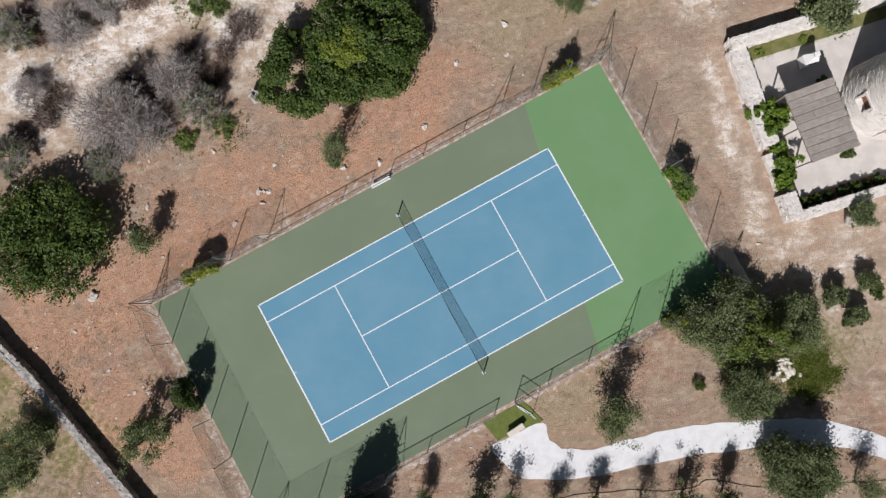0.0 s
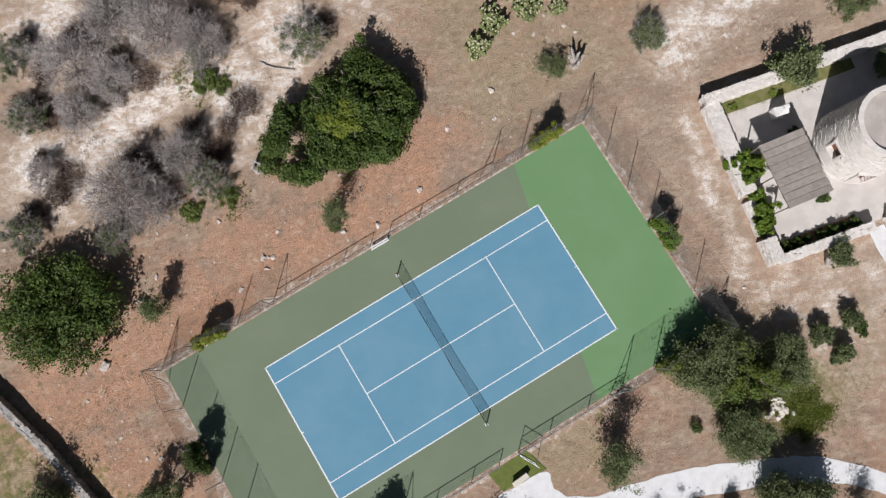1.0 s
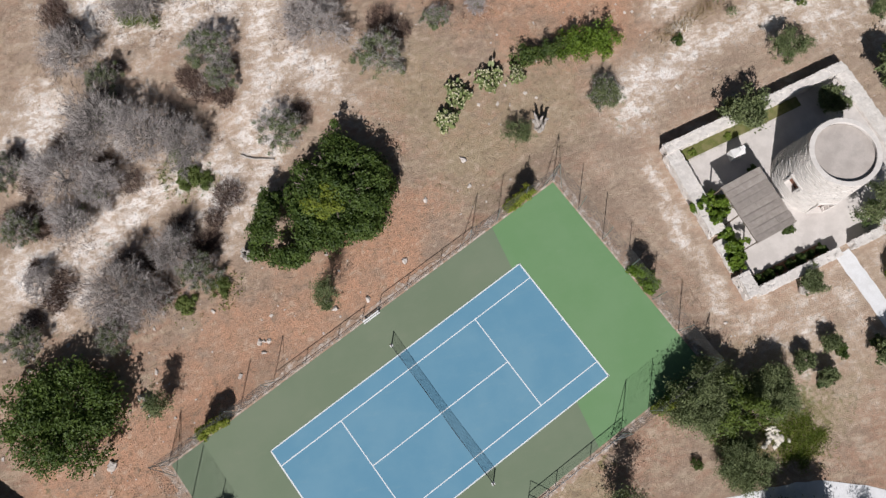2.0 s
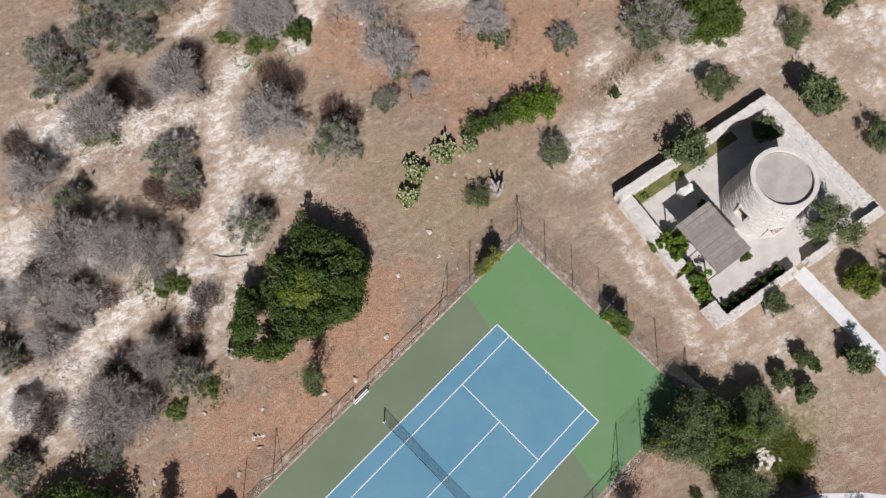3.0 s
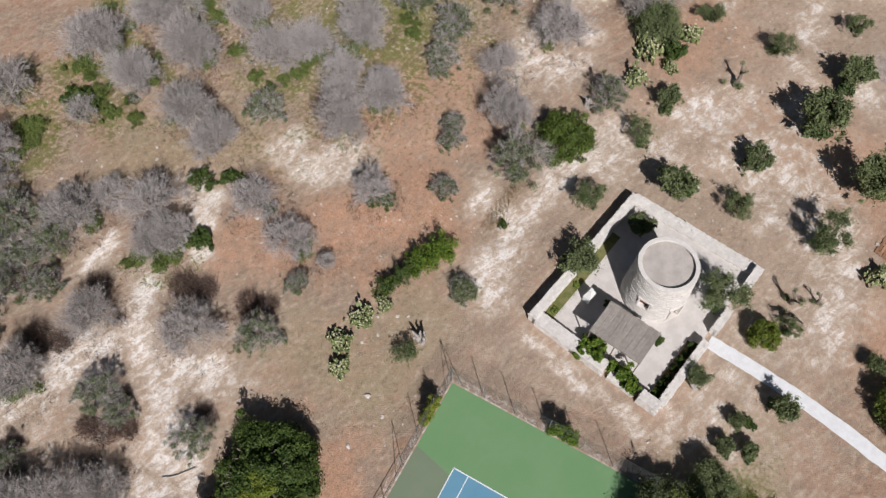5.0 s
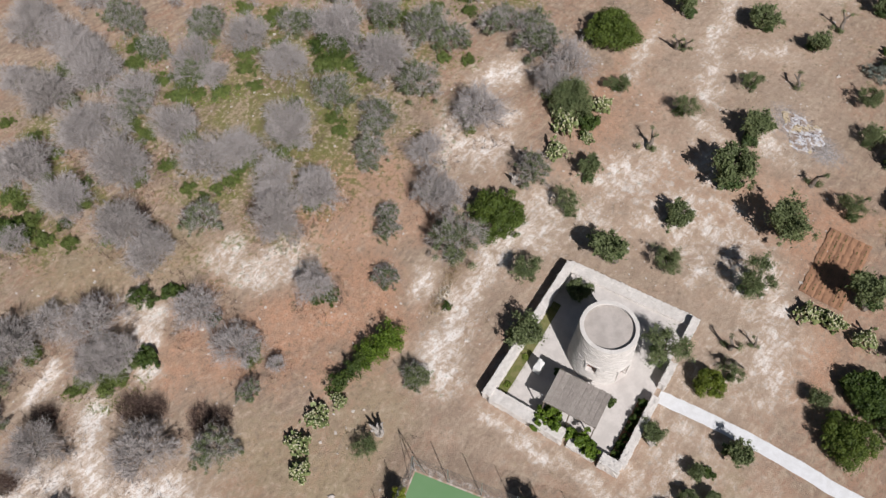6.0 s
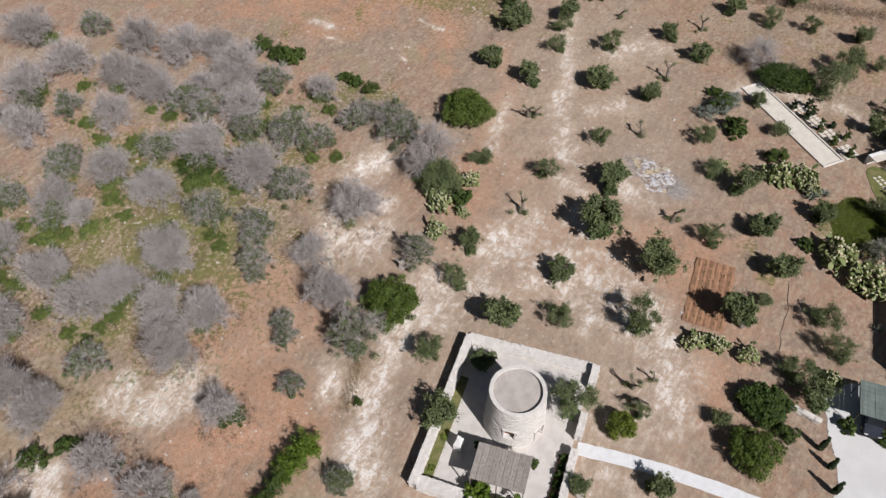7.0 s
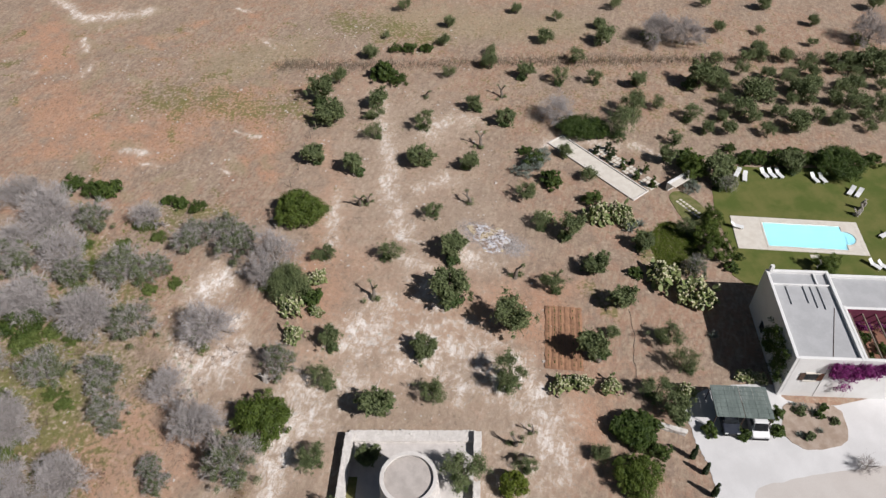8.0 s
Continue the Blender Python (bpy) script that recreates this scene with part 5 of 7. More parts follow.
# ---- plants ----
def leaf_cloud(name, clumps, count, size, material, parent, up=0.35, long=1.9, loose=False):
    """Many small folded leaves spread over clumps (x, y, z, radius), loose ones thinning outwards; each leaf is two joined triangles."""
    clumps = np.asarray(clumps, float)
    pick = rng.choice(len(clumps), count, p=clumps[:, 3] ** 2 / (clumps[:, 3] ** 2).sum())
    d = rng.normal(0, 1, (count, 3))
    d /= np.linalg.norm(d, axis=1)[:, None]
    c = clumps[pick, :3] + d * clumps[pick, 3:4] * (rng.uniform(0.1, 1.0, (count, 1)) ** 0.5) * rng.uniform(0.75, 1.4, (count, 1)) * (1, 1, 0.85)
    if loose:
        c = clumps[pick, :3] + rng.normal(0, 0.62, (count, 3)) * clumps[pick, 3:4] * rng.uniform(0.5, 1.5, (count, 1))
    nrm = d + rng.normal(0, 0.55, (count, 3)) + (0, 0, up)
    nrm /= np.linalg.norm(nrm, axis=1)[:, None]
    a = np.cross(nrm, rng.normal(0, 1, (count, 3)))
    a /= np.linalg.norm(a, axis=1)[:, None] + 1e-9
    b = np.cross(nrm, a)
    s = size * rng.uniform(0.6, 1.35, (count, 1))
    v = np.stack([c - a * s * long / 2, c + b * s / 2 + nrm * s * 0.15, c + a * s * long / 2, c - b * s / 2 + nrm * s * 0.15], 1)
    f = np.arange(count * 4).reshape(-1, 4)
    return raw_mesh(name, v.reshape(-1, 3), f, material, parent)


def spikes(name, base, way, length, width, material, parent):
    """Tapered three-sided twigs from base points."""
    n = len(base)
    way = way / np.linalg.norm(way, axis=1)[:, None]
    a = np.cross(way, rng.normal(0, 1, (n, 3)))
    a /= np.linalg.norm(a, axis=1)[:, None] + 1e-9
    b = np.cross(way, a)
    L, w = length[:, None], width[:, None]
    bend = rng.normal(0, 0.10, (n, 3)) * L
    v = np.stack([base + a * w, base - a * w * 0.5 + b * w * 0.87, base - a * w * 0.5 - b * w * 0.87, base + way * L + bend], 1)
    f = (np.arange(n)[:, None, None] * 4 + np.array([[0, 1, 3], [1, 2, 3], [2, 0, 3]])[None]).reshape(-1, 3)
    return raw_mesh(name, v.reshape(-1, 3), f, material, parent)


def blades(name, base, way, length, width, material, parent):
    """Fine flat twigs or grass blades, one tapered triangle each."""
    n = len(base)
    way = way / np.linalg.norm(way, axis=1)[:, None]
    a = np.cross(way, rng.normal(0, 1, (n, 3)))
    a /= np.linalg.norm(a, axis=1)[:, None] + 1e-9
    L, w = length[:, None], width[:, None]
    v = np.stack([base + a * w, base - a * w, base + way * L + rng.normal(0, 0.12, (n, 3)) * L], 1)
    return raw_mesh(name, v.reshape(-1, 3), np.arange(n * 3).reshape(-1, 3), material, parent)


def wood(name, parent, material, R, H, trunk_h, trunk_r, limbs=6, forks=3, reach=0.85):
    """A short crooked trunk with forking limbs, joined into one mesh. Gives back the limb ends."""
    bm = bmesh.new()
    p = Vector((0, 0, -0.15))
    q = Vector((rng.normal(0, 0.08), rng.normal(0, 0.08), trunk_h * 0.5))
    top = Vector((rng.normal(0, 0.15), rng.normal(0, 0.15), trunk_h))
    add_tube(bm, p, q, trunk_r * 1.35, trunk_r * 1.05, 8)
    add_tube(bm, q, top, trunk_r * 1.05, trunk_r * 0.8, 8)
    ends = []
    a0 = rng.uniform(0, 6.28)
    for i in range(limbs):
        a = a0 + 6.283 * i / limbs + rng.normal(0, 0.25)
        el = rng.uniform(0.35, 1.1)
        r1 = R * reach * rng.uniform(0.5, 0.62)
        m1 = top + Vector((math.cos(a) * math.cos(el) * r1, math.sin(a) * math.cos(el) * r1, math.sin(el) * (H - trunk_h) * 0.5))
        add_tube(bm, top - Vector((0, 0, 0.06)), m1, trunk_r * 0.5, trunk_r * 0.28, 5)
        for k in range(forks):
            b = a + rng.normal(0, 0.55)
            e2 = rng.uniform(0.15, 1.2)
            r2 = R * reach * rng.uniform(0.35, 0.55)
            m2 = m1 + Vector((math.cos(b) * math.cos(e2) * r2, math.sin(b) * math.cos(e2) * r2, math.sin(e2) * (H - trunk_h) * 0.42))
            add_tube(bm, m1, m2, trunk_r * 0.26, trunk_r * 0.10, 4)
            ends.append(m2)
    part(name, bm, material, parent)
    return ends


def dome(n, R, H, z0, inner=0.55, lump=0.22, low=-0.15):
    """Points in the shell of an uneven dome, and their outward ways."""
    ph = rng.uniform(0, 6.283, 6)
    az = rng.uniform(0, 6.283, n)
    sn = rng.uniform(low, 1.0, n)
    cs = np.sqrt(1 - sn ** 2)
    lumps = 1 + lump * (0.5 * np.sin(3 * az + ph[0]) + 0.4 * np.sin(5 * az + ph[1] + 3 * sn) + 0.4 * np.sin(2 * az + ph[2] - 4 * sn) + 0.3 * np.sin(9 * az + 7 * sn + ph[3]))
    k = rng.uniform(inner, 1.0, n) ** 0.6 * lumps
    way = np.stack([np.cos(az) * cs, np.sin(az) * cs, sn * 1.0], 1)
    pts = np.stack([way[:, 0] * R * k, way[:, 1] * R * k, z0 + sn * (H - z0) * k], 1)
    return pts, way


def crown_clumps(n, R, H, z0, size=0.30, inner=0.5, low=-0.25, lump=0.25):
    p, _ = dome(n, R * (1 - size * 0.6), H - R * size * 0.4, z0, inner, lump, low)
    return np.concatenate([p, (R * size * rng.uniform(0.6, 1.25, n))[:, None]], 1)


def branchwork(t, R, H, trunk_h, trunk_r, counts, material, fill, lean=0.12):
    """A leafless crown: limbs that fork again and again, the last two orders as fine twigs. Gives back the twig ends."""
    bm = bmesh.new()
    q = Vector((rng.normal(0, lean), rng.normal(0, lean), trunk_h * 0.55))
    top = Vector((q.x + rng.normal(0, lean), q.y + rng.normal(0, lean), trunk_h))
    add_tube(bm, (0, 0, -0.15), q, trunk_r * 1.4, trunk_r * 1.05, 8)
    add_tube(bm, q, top, trunk_r * 1.05, trunk_r * 0.85, 8)
    part("trunk", bm, DEAD_BARK, t)
    n = counts[0]
    az = rng.uniform(0, 6.28) + 6.283 * np.arange(n) / n + rng.normal(0, 0.3, n)
    el = np.arcsin(np.clip((np.arange(n) * 0.618 % 1) * 1.0 + 0.02, 0, 0.98))
    start = np.repeat([tuple(top)], n, 0)
    way = np.stack([np.cos(az) * np.cos(el), np.sin(az) * np.cos(el), np.sin(el) * 1.15], 1)
    length = R * 0.52 * rng.uniform(0.8, 1.15, n)
    radius = np.full(n, trunk_r * 0.48)
    squash = (1.0, 1.0, (H - trunk_h) / R * 0.95)
    limbs, twigs = [], []
    for k, more in enumerate(list(counts[1:]) + [0]):
        (limbs if k < 3 else twigs).append((start, way * squash, length, radius))
        if more:
            along = rng.uniform(0.45, 1.0, (len(start), more)).ravel()[:, None]
            start = np.repeat(start, more, 0) + np.repeat(way * length[:, None], more, 0) * along * squash
            way = np.repeat(way, more, 0) + rng.normal(0, 0.5, (len(start), 3)) + (0, 0, 0.06)
            way /= np.linalg.norm(way, axis=1)[:, None]
            length = np.repeat(length, more) * rng.uniform(0.45, 0.78, len(start))
            radius = np.repeat(radius, more) * 0.48
    j = [np.concatenate([g[i] for g in limbs]) for i in range(4)]
    spikes("branch", j[0], j[1], j[2] * 1.25, np.maximum(j[3], 0.012), DEAD_BARK, t)["kind"] = "stuff"
    j = [np.concatenate([g[i] for g in twigs]) for i in range(4)]
    p, w = dome(fill, R * 0.98, H * 0.94, R * 0.80, 0.15, 0.26, -0.5)
    base = np.concatenate([j[0], p - w * 0.25])
    way = np.concatenate([j[1], w + rng.normal(0, 0.55, w.shape) + (0, 0, 0.4)])
    length = np.concatenate([j[2] * 1.35, rng.uniform(0.3, 0.75, fill)])
    blades("dry_crown", base, way, length, rng.uniform(0.007, 0.018, len(base)), material, t)["kind"] = "stuff"
    return j[0]


def dead_olive(R):
    t = thing("dead_olive_tree", "leafless grey olive tree with dry twigs", "tree", group="dried-out olive grove")
    branchwork(t, R, R * 1.62, 0.9, 0.20, (11, 4, 5, 5, 6), TWIGS, 3600)
    return t


def dead_olive_shoots(R):
    t = dead_olive(R)
    t["label"] = "leafless grey olive tree with green suckers at its foot"
    a = rng.uniform(0, 6.28)
    cl = [(math.cos(a + rng.normal(0, 0.7)) * R * rng.uniform(0.3, 0.8), math.sin(a + rng.normal(0, 0.7)) * R * rng.uniform(0.3, 0.8), rng.uniform(0.3, 0.8), R * 0.22) for _ in range(7)]
    leaf_cloud("basal_growth", cl, 1700, 0.085, L_WEED, t, 0.35, 2.4)["kind"] = "stuff"
    return t


def half_olive(R):
    t = thing("sparse_olive_tree", "half-dry olive tree with thin grey-green leaves", "tree", group="dried-out olive grove")
    H = R * 1.55
    ends = branchwork(t, R, H, 0.9, 0.18, (9, 4, 5, 5, 3), TWIGS, 1500)
    side = rng.uniform(0, 6.28)
    cl = [(*e, R * rng.uniform(0.06, 0.13)) for e in ends[rng.integers(0, len(ends), 130)] if rng.uniform(-R, R) < e[0] * math.cos(side) + e[1] * math.sin(side) + 0.5 * R]
    cl += [tuple(c) for c in crown_clumps(26, R * 0.9, H * 0.8, R * 0.55, 0.15, 0.3, -0.5)]
    leaf_cloud("crown", cl, 8200, 0.075, L_HALF, t, 0.4, 2.2)
    return t


def olive(R):
    """A hard-pruned olive: a few long limbs with loose tufts, and a dense skirt of suckers on one side."""
    t = thing("olive_tree", "small pruned olive tree with loose grey-green tufts", "tree", group="olive trees")
    R = R * 0.84
    H = R * 2.3
    ends = wood("trunk", t, BARK, R, H, 0.55 * R, 0.15, 5, 4, 1.0)
    side = rng.uniform(0, 6.28)
    lean = Vector((math.cos(side), math.sin(side), 0)) * R * 0.22
    cl = []
    for e in ends:
        e = e + lean * rng.uniform(0, 1)
        size = R * rng.uniform(0.14, 0.34)
        cl.append((e.x, e.y, e.z, size))
        cl += [(e.x + rng.normal(0, size), e.y + rng.normal(0, size), e.z + rng.normal(0, size * 0.8), size * rng.uniform(0.35, 0.7)) for _ in range(3)]
    cl += [tuple(c) for c in crown_clumps(14, R * 0.9, H * 0.92, R * 0.75, 0.17, 0.35, -0.5, 0.55)]
    leaf_cloud("crown", cl, 5600, 0.062, L_OLIVE, t, 0.45, 2.7, True)
    low = crown_clumps(26, R * 0.62, R * 0.95, R * 0.25, 0.24, 0.3, -0.2, 0.45)
    low[:, 0] -= math.cos(side) * R * 0.42
    low[:, 1] -= math.sin(side) * R * 0.42
    leaf_cloud("sucker_growth", low, 2600, 0.064, L_SUCKER, t, 0.4, 2.2, True)["label"] = "darker dense suckers at the foot"
    return t


def old_olive(R):
    t = thing("old_olive_tree", "large old olive tree with a ragged grey-green crown", "tree", group="olive trees")
    H = R * 1.7
    ends = wood("trunk", t, BARK, R, H, 0.9, 0.30, 8, 5, 0.95)
    cl = [(e.x + rng.normal(0, 0.2), e.y + rng.normal(0, 0.2), e.z, rng.uniform(0.25, 0.6)) for e in ends for _ in range(2)]
    cl += [tuple(c) for c in crown_clumps(80, R, H, R * 0.5, 0.20, 0.4, -0.3, 0.45)]
    leaf_cloud("crown", cl, 32000, 0.076, L_OLIVE, t, 0.45, 2.4, True)
    return t


def slender(R):
    t = thing("slender_olive_tree", "tall slender olive tree with loose foliage", "tree", group="olive trees")
    H = R * 3.6
    wood("trunk", t, BARK, R, H, 1.0, 0.09, 5, 3, 0.7)
    cl = [(rng.normal(0, R * 0.42), rng.normal(0, R * 0.42), H * rng.uniform(0.3, 0.95), R * rng.uniform(0.22, 0.42)) for _ in range(44)]
    leaf_cloud("crown", cl, 3100, 0.065, L_OLIVE, t, 0.3, 2.6, True)
    return t


def fig(R):
    t = thing("fig_tree", "broad green fig tree", "tree", group="fruit trees")
    wood("trunk", t, BARK, R, R * 1.4, 0.5, 0.12, 6, 3, 0.85)
    leaf_cloud("crown", crown_clumps(70, R, R * 1.9, R * 0.6, 0.2, 0.5, -0.3, 0.35), 10000, 0.12, L_LAUREL, t, 0.5, 1.3)
    return t


def sapling(R):
    t = thing("young_olive_tree", "young thin olive tree with sparse leaves", "tree", group="young olive trees")
    ends = wood("trunk", t, BARK, R, R * 1.9, 0.5 * R, 0.06, 4, 2, 0.9)
    leaf_cloud("crown", [(e.x, e.y, e.z, R * rng.uniform(0.25, 0.4)) for e in ends] + [tuple(c) for c in crown_clumps(12, R * 0.8, R * 1.8, R * 0.8, 0.25, 0.3, -0.4)], 3000, 0.072, L_OLIVE, t, 0.35, 2.2, True)
    return t


def carob(R):
    t = thing("carob_tree", "dense dark green carob tree", "tree", group="carob trees")
    H = R * 0.85
    wood("trunk", t, BARK, R, H, 0.8, 0.28, 6, 3, 0.8)
    cl = np.concatenate([crown_clumps(70, R, H, R * 0.42, 0.22, 0.85, -0.35, 0.2), crown_clumps(90, R, H, R * 0.42, 0.11, 0.9, -0.35, 0.2), crown_clumps(40, R * 0.75, H * 0.8, R * 0.4, 0.35, 0.4)])
    leaf_cloud("crown", cl, 21000, 0.13, L_CAROB, t, 0.45)
    return t


def laurel(R):
    t = thing("laurel_tree", "dense rounded bright green laurel tree", "tree", group="laurel trees")
    wood("trunk", t, BARK, R, R, 0.6, 0.2, 6, 3, 0.8)
    cl = np.concatenate([crown_clumps(60, R, R * 1.05, R * 0.45, 0.22, 0.85, -0.35, 0.2), crown_clumps(90, R, R * 1.05, R * 0.45, 0.10, 0.9, -0.35, 0.2), crown_clumps(30, R * 0.7, R * 0.85, R * 0.45, 0.35, 0.4)])
    leaf_cloud("crown", cl, 18000, 0.12, L_LAUREL, t, 0.5)
    return t


def citrus(R):
    t = thing("citrus_tree", "round bright green citrus tree", "tree", group="citrus trees")
    wood("trunk", t, BARK, R, R * 1.7, 0.5, 0.09, 5, 3, 0.8)
    leaf_cloud("crown", crown_clumps(90, R, R * 1.6, R * 0.6, 0.22, 0.6, -0.4, 0.12), 8000, 0.095, L_LIME, t)
    return t


def shrub(R, material=None, label="low green shrub on dry earth"):
    t = thing("shrub", label, "shrub", group="shrubs")
    wood("stem", t, BROWN_TWIGS, R * 0.8, R * 0.9, 0.12, 0.05, 6, 2, 0.8)
    leaf_cloud("foliage", crown_clumps(55, R, R * 1.1, R * 0.25, 0.20, 0.4, -0.1, 0.3), 3000, 0.09, material or L_SHRUB, t)
    return t


def weed(R):
    t = thing("weed_clump", "rank green weeds beneath the dry olives", "weeds", group="weeds in the grove")
    leaf_cloud("foliage", crown_clumps(26, R * 0.9, R * 0.45, R * 0.06, 0.24, 0.02, 0.0, 0.4), 4200, 0.072, L_WEED, t, 0.3, 2.6)
    return t


# Dark twigs that thicken the faint shade beside the dead olives.
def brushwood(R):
    t = thing("dry_brushwood", "tangle of dark reddish twigs added to deepen tree shade", "brushwood", group="brushwood in the grove")
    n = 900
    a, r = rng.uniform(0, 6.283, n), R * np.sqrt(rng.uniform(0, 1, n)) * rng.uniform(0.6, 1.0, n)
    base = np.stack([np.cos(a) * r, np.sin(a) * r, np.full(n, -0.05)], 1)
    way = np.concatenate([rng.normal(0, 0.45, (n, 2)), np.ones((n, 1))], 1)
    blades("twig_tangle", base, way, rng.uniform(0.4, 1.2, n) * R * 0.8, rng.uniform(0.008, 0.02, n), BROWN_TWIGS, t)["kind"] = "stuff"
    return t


def thin_tree(R):
    t = thing("bare_sapling", "sparse bare grey sapling", "tree", group="dried-out olive grove")
    wood("trunk", t, DEAD_BARK, R, R * 1.4, 0.6, 0.08, 7, 5, 1.0)
    p, w = dome(420, R * 0.9, R * 1.3, R * 0.4, 0.3, 0.3)
    spikes("dry_crown", p - w * 0.3, w + rng.normal(0, 0.5, w.shape) + (0, 0, 0.25), rng.uniform(0.3, 0.8, len(p)), rng.uniform(0.008, 0.016, len(p)), TWIGS, t)
    return t


def stump_olive(R):
    t = thing("pruned_olive_stump", "hard-pruned old olive trunk with few shoots", "tree stump", group="pruned olive trunks")
    bm = bmesh.new()
    p = Vector((0, 0, -0.1))
    for k in range(4):
        q = p + Vector((rng.normal(0, 0.14), rng.normal(0, 0.14), rng.uniform(0.35, 0.5)))
        add_tube(bm, p, q, 0.34 - 0.05 * k, 0.30 - 0.05 * k, 8)
        p = q
    ends = []
    for k in range(3):
        a = rng.uniform(0, 6.28)
        q = p + Vector((math.cos(a) * R * 0.55, math.sin(a) * R * 0.55, rng.uniform(0.5, 1.1)))
        add_tube(bm, p - Vector((0, 0, 0.1)), q, 0.14, 0.07, 6)
        ends.append(q)
    part("trunk", bm, BARK, t)
    cl = [(e.x, e.y, e.z, R * 0.25) for e in ends[:2]] + [(rng.normal(0, R * 0.35), rng.normal(0, R * 0.35), R * 0.3, R * 0.32) for _ in range(4)]
    leaf_cloud("shoot_growth", cl, 800, 0.07, L_OLIVE, t)["kind"] = "stuff"
    return t


def prickly_pear(R):
    t = thing("prickly_pear", "clump of pale green prickly pear pads with fruit", "cactus", group="prickly pears")
    n = 170
    p, w = dome(n, R * 0.95, R * 1.05, R * 0.15, 0.4, 0.35, 0.0)
    ring = np.array([(math.cos(a) * 0.72, math.sin(a)) for a in np.linspace(0, 6.283, 9)[:-1]])
    vs, fs, fruit = [], [], []
    for i in range(n):
        s = rng.uniform(0.13, 0.22)
        nrm = Vector(rng.normal(0, 1, 3)) + Vector((0, 0, 0.3))
        q = nrm.to_track_quat("Z", "Y").to_matrix()
        up = (q @ Vector((0, 1, 0)))
        base = len(vs)
        for side in (-1, 1):
            for x, y in ring:
                vs.append(Vector(p[i]) + q @ Vector((x * s, y * s * 1.25, side * 0.02)))
        fs += [tuple(base + k for k in (0, 1, 2, 3)), tuple(base + k for k in (0, 3, 4, 7)), tuple(base + k for k in (4, 5, 6, 7))]
        fs += [tuple(base + 8 + k for k in (3, 2, 1, 0)), tuple(base + 8 + k for k in (7, 4, 3, 0)), tuple(base + 8 + k for k in (7, 6, 5, 4))]
        fs += [(base + k, base + 8 + k, base + 8 + (k + 1) % 8, base + (k + 1) % 8) for k in range(8)]
        if i % 2 == 0:
            fruit.append(Vector(p[i]) + up * s * 1.2)
    raw_mesh("cactus_body", vs, fs, L_PEAR, t)["kind"] = "stuff"
    c = np.array(fruit)
    stones_mesh("fruit", c, np.full((len(c), 3), 0.05), rng.uniform(0, 3, len(c)), FRUIT, t)
    return t


def cypress(R, H=None):
    t = thing("cypress_tree", "slender dark cypress tree", "tree", group="cypresses")
    H = H or R * 6
    part("trunk", tube((0, 0, -0.1), (0, 0, H * 0.5), 0.10, 0.05), BARK, t)
    cl = []
    for k in range(60 if R < 1 else 160):
        z = H * (0.06 + 0.92 * rng.uniform() ** 1.2)
        r = R * max(0.06, math.sin(math.pi * min(1, (z / H) ** 0.55)) ** 0.6)
        a = rng.uniform(0, 6.28)
        cl.append((math.cos(a) * r * 0.6, math.sin(a) * r * 0.6, z, max(r * 0.45, 0.08)))
    leaf_cloud("foliage", cl, 3800 if R < 1 else 12000, 0.12, L_CYPRESS, t)
    return t


def agave(R):
    t = thing("agave", "grey-green agave rosette with pointed leaves", "agave", group="agaves")
    n = 26
    az = np.linspace(0, 6.283 * 2.6, n)
    el = np.linspace(0.2, 1.3, n)
    base = np.zeros((n, 3)) + (0, 0, 0.05)
    way = np.stack([np.cos(az) * np.cos(el), np.sin(az) * np.cos(el), np.sin(el)], 1)
    spikes("rosette", base, way, np.full(n, R * 1.1), np.full(n, R * 0.12), L_AGAVE, t)
    return t


KINDS = {"dead": (dead_olive, dead_olive, dead_olive_shoots, dead_olive, dead_olive_shoots, dead_olive, dead_olive_shoots), "half": (half_olive, half_olive, half_olive, half_olive), "olive": (olive,) * 6, "sapling": (sapling,) * 3, "old": (old_olive, old_olive), "slender": (slender,) * 3, "fig": (fig,),
         "carob": (carob, carob), "laurel": (laurel, laurel), "citrus": (citrus,), "shrub": (shrub,) * 4, "green": (shrub, shrub), "grey": (lambda R: shrub(R, L_AGAVE, "rounded grey-leaved shrub on dry earth"),), "weed": (weed,) * 3, "brush": (brushwood,) * 3, "thin": (thin_tree,), "stumpy": (stump_olive,) * 4, "pear": (prickly_pear,) * 3, "cypress": (cypress,), "agave": (agave,)}
MADE = {}
PLANTED = []
COUNT = {}


def plant(kind, x, y, r):
    """One plant of a kind: the first few are built, later ones are turned and scaled copies."""
    z = float(ground_height(np.array(float(x)), np.array(float(y))))
    k = COUNT.get(kind, 0)
    COUNT[kind] = k + 1
    PLANTED.append((kind, x, y, r))
    makers = KINDS[kind]
    i = k % len(makers)
    turn = pose(x, y, z, 0, 0, (k * 137.5) % 360)
    if (kind, i) not in MADE:
        ob = makers[i](r)
        ob.matrix_basis = turn
        MADE[kind, i] = (ob, r)
        return ob
    ob, r0 = MADE[kind, i]
    s = r / r0
    return copy_thing(ob, turn @ Matrix.Diagonal((s * (0.90 + 0.20 * ((k * 0.414) % 1)), s * (0.90 + 0.20 * ((k * 0.732) % 1)), s * (0.92 + 0.16 * ((k * 0.618) % 1)), 1)))


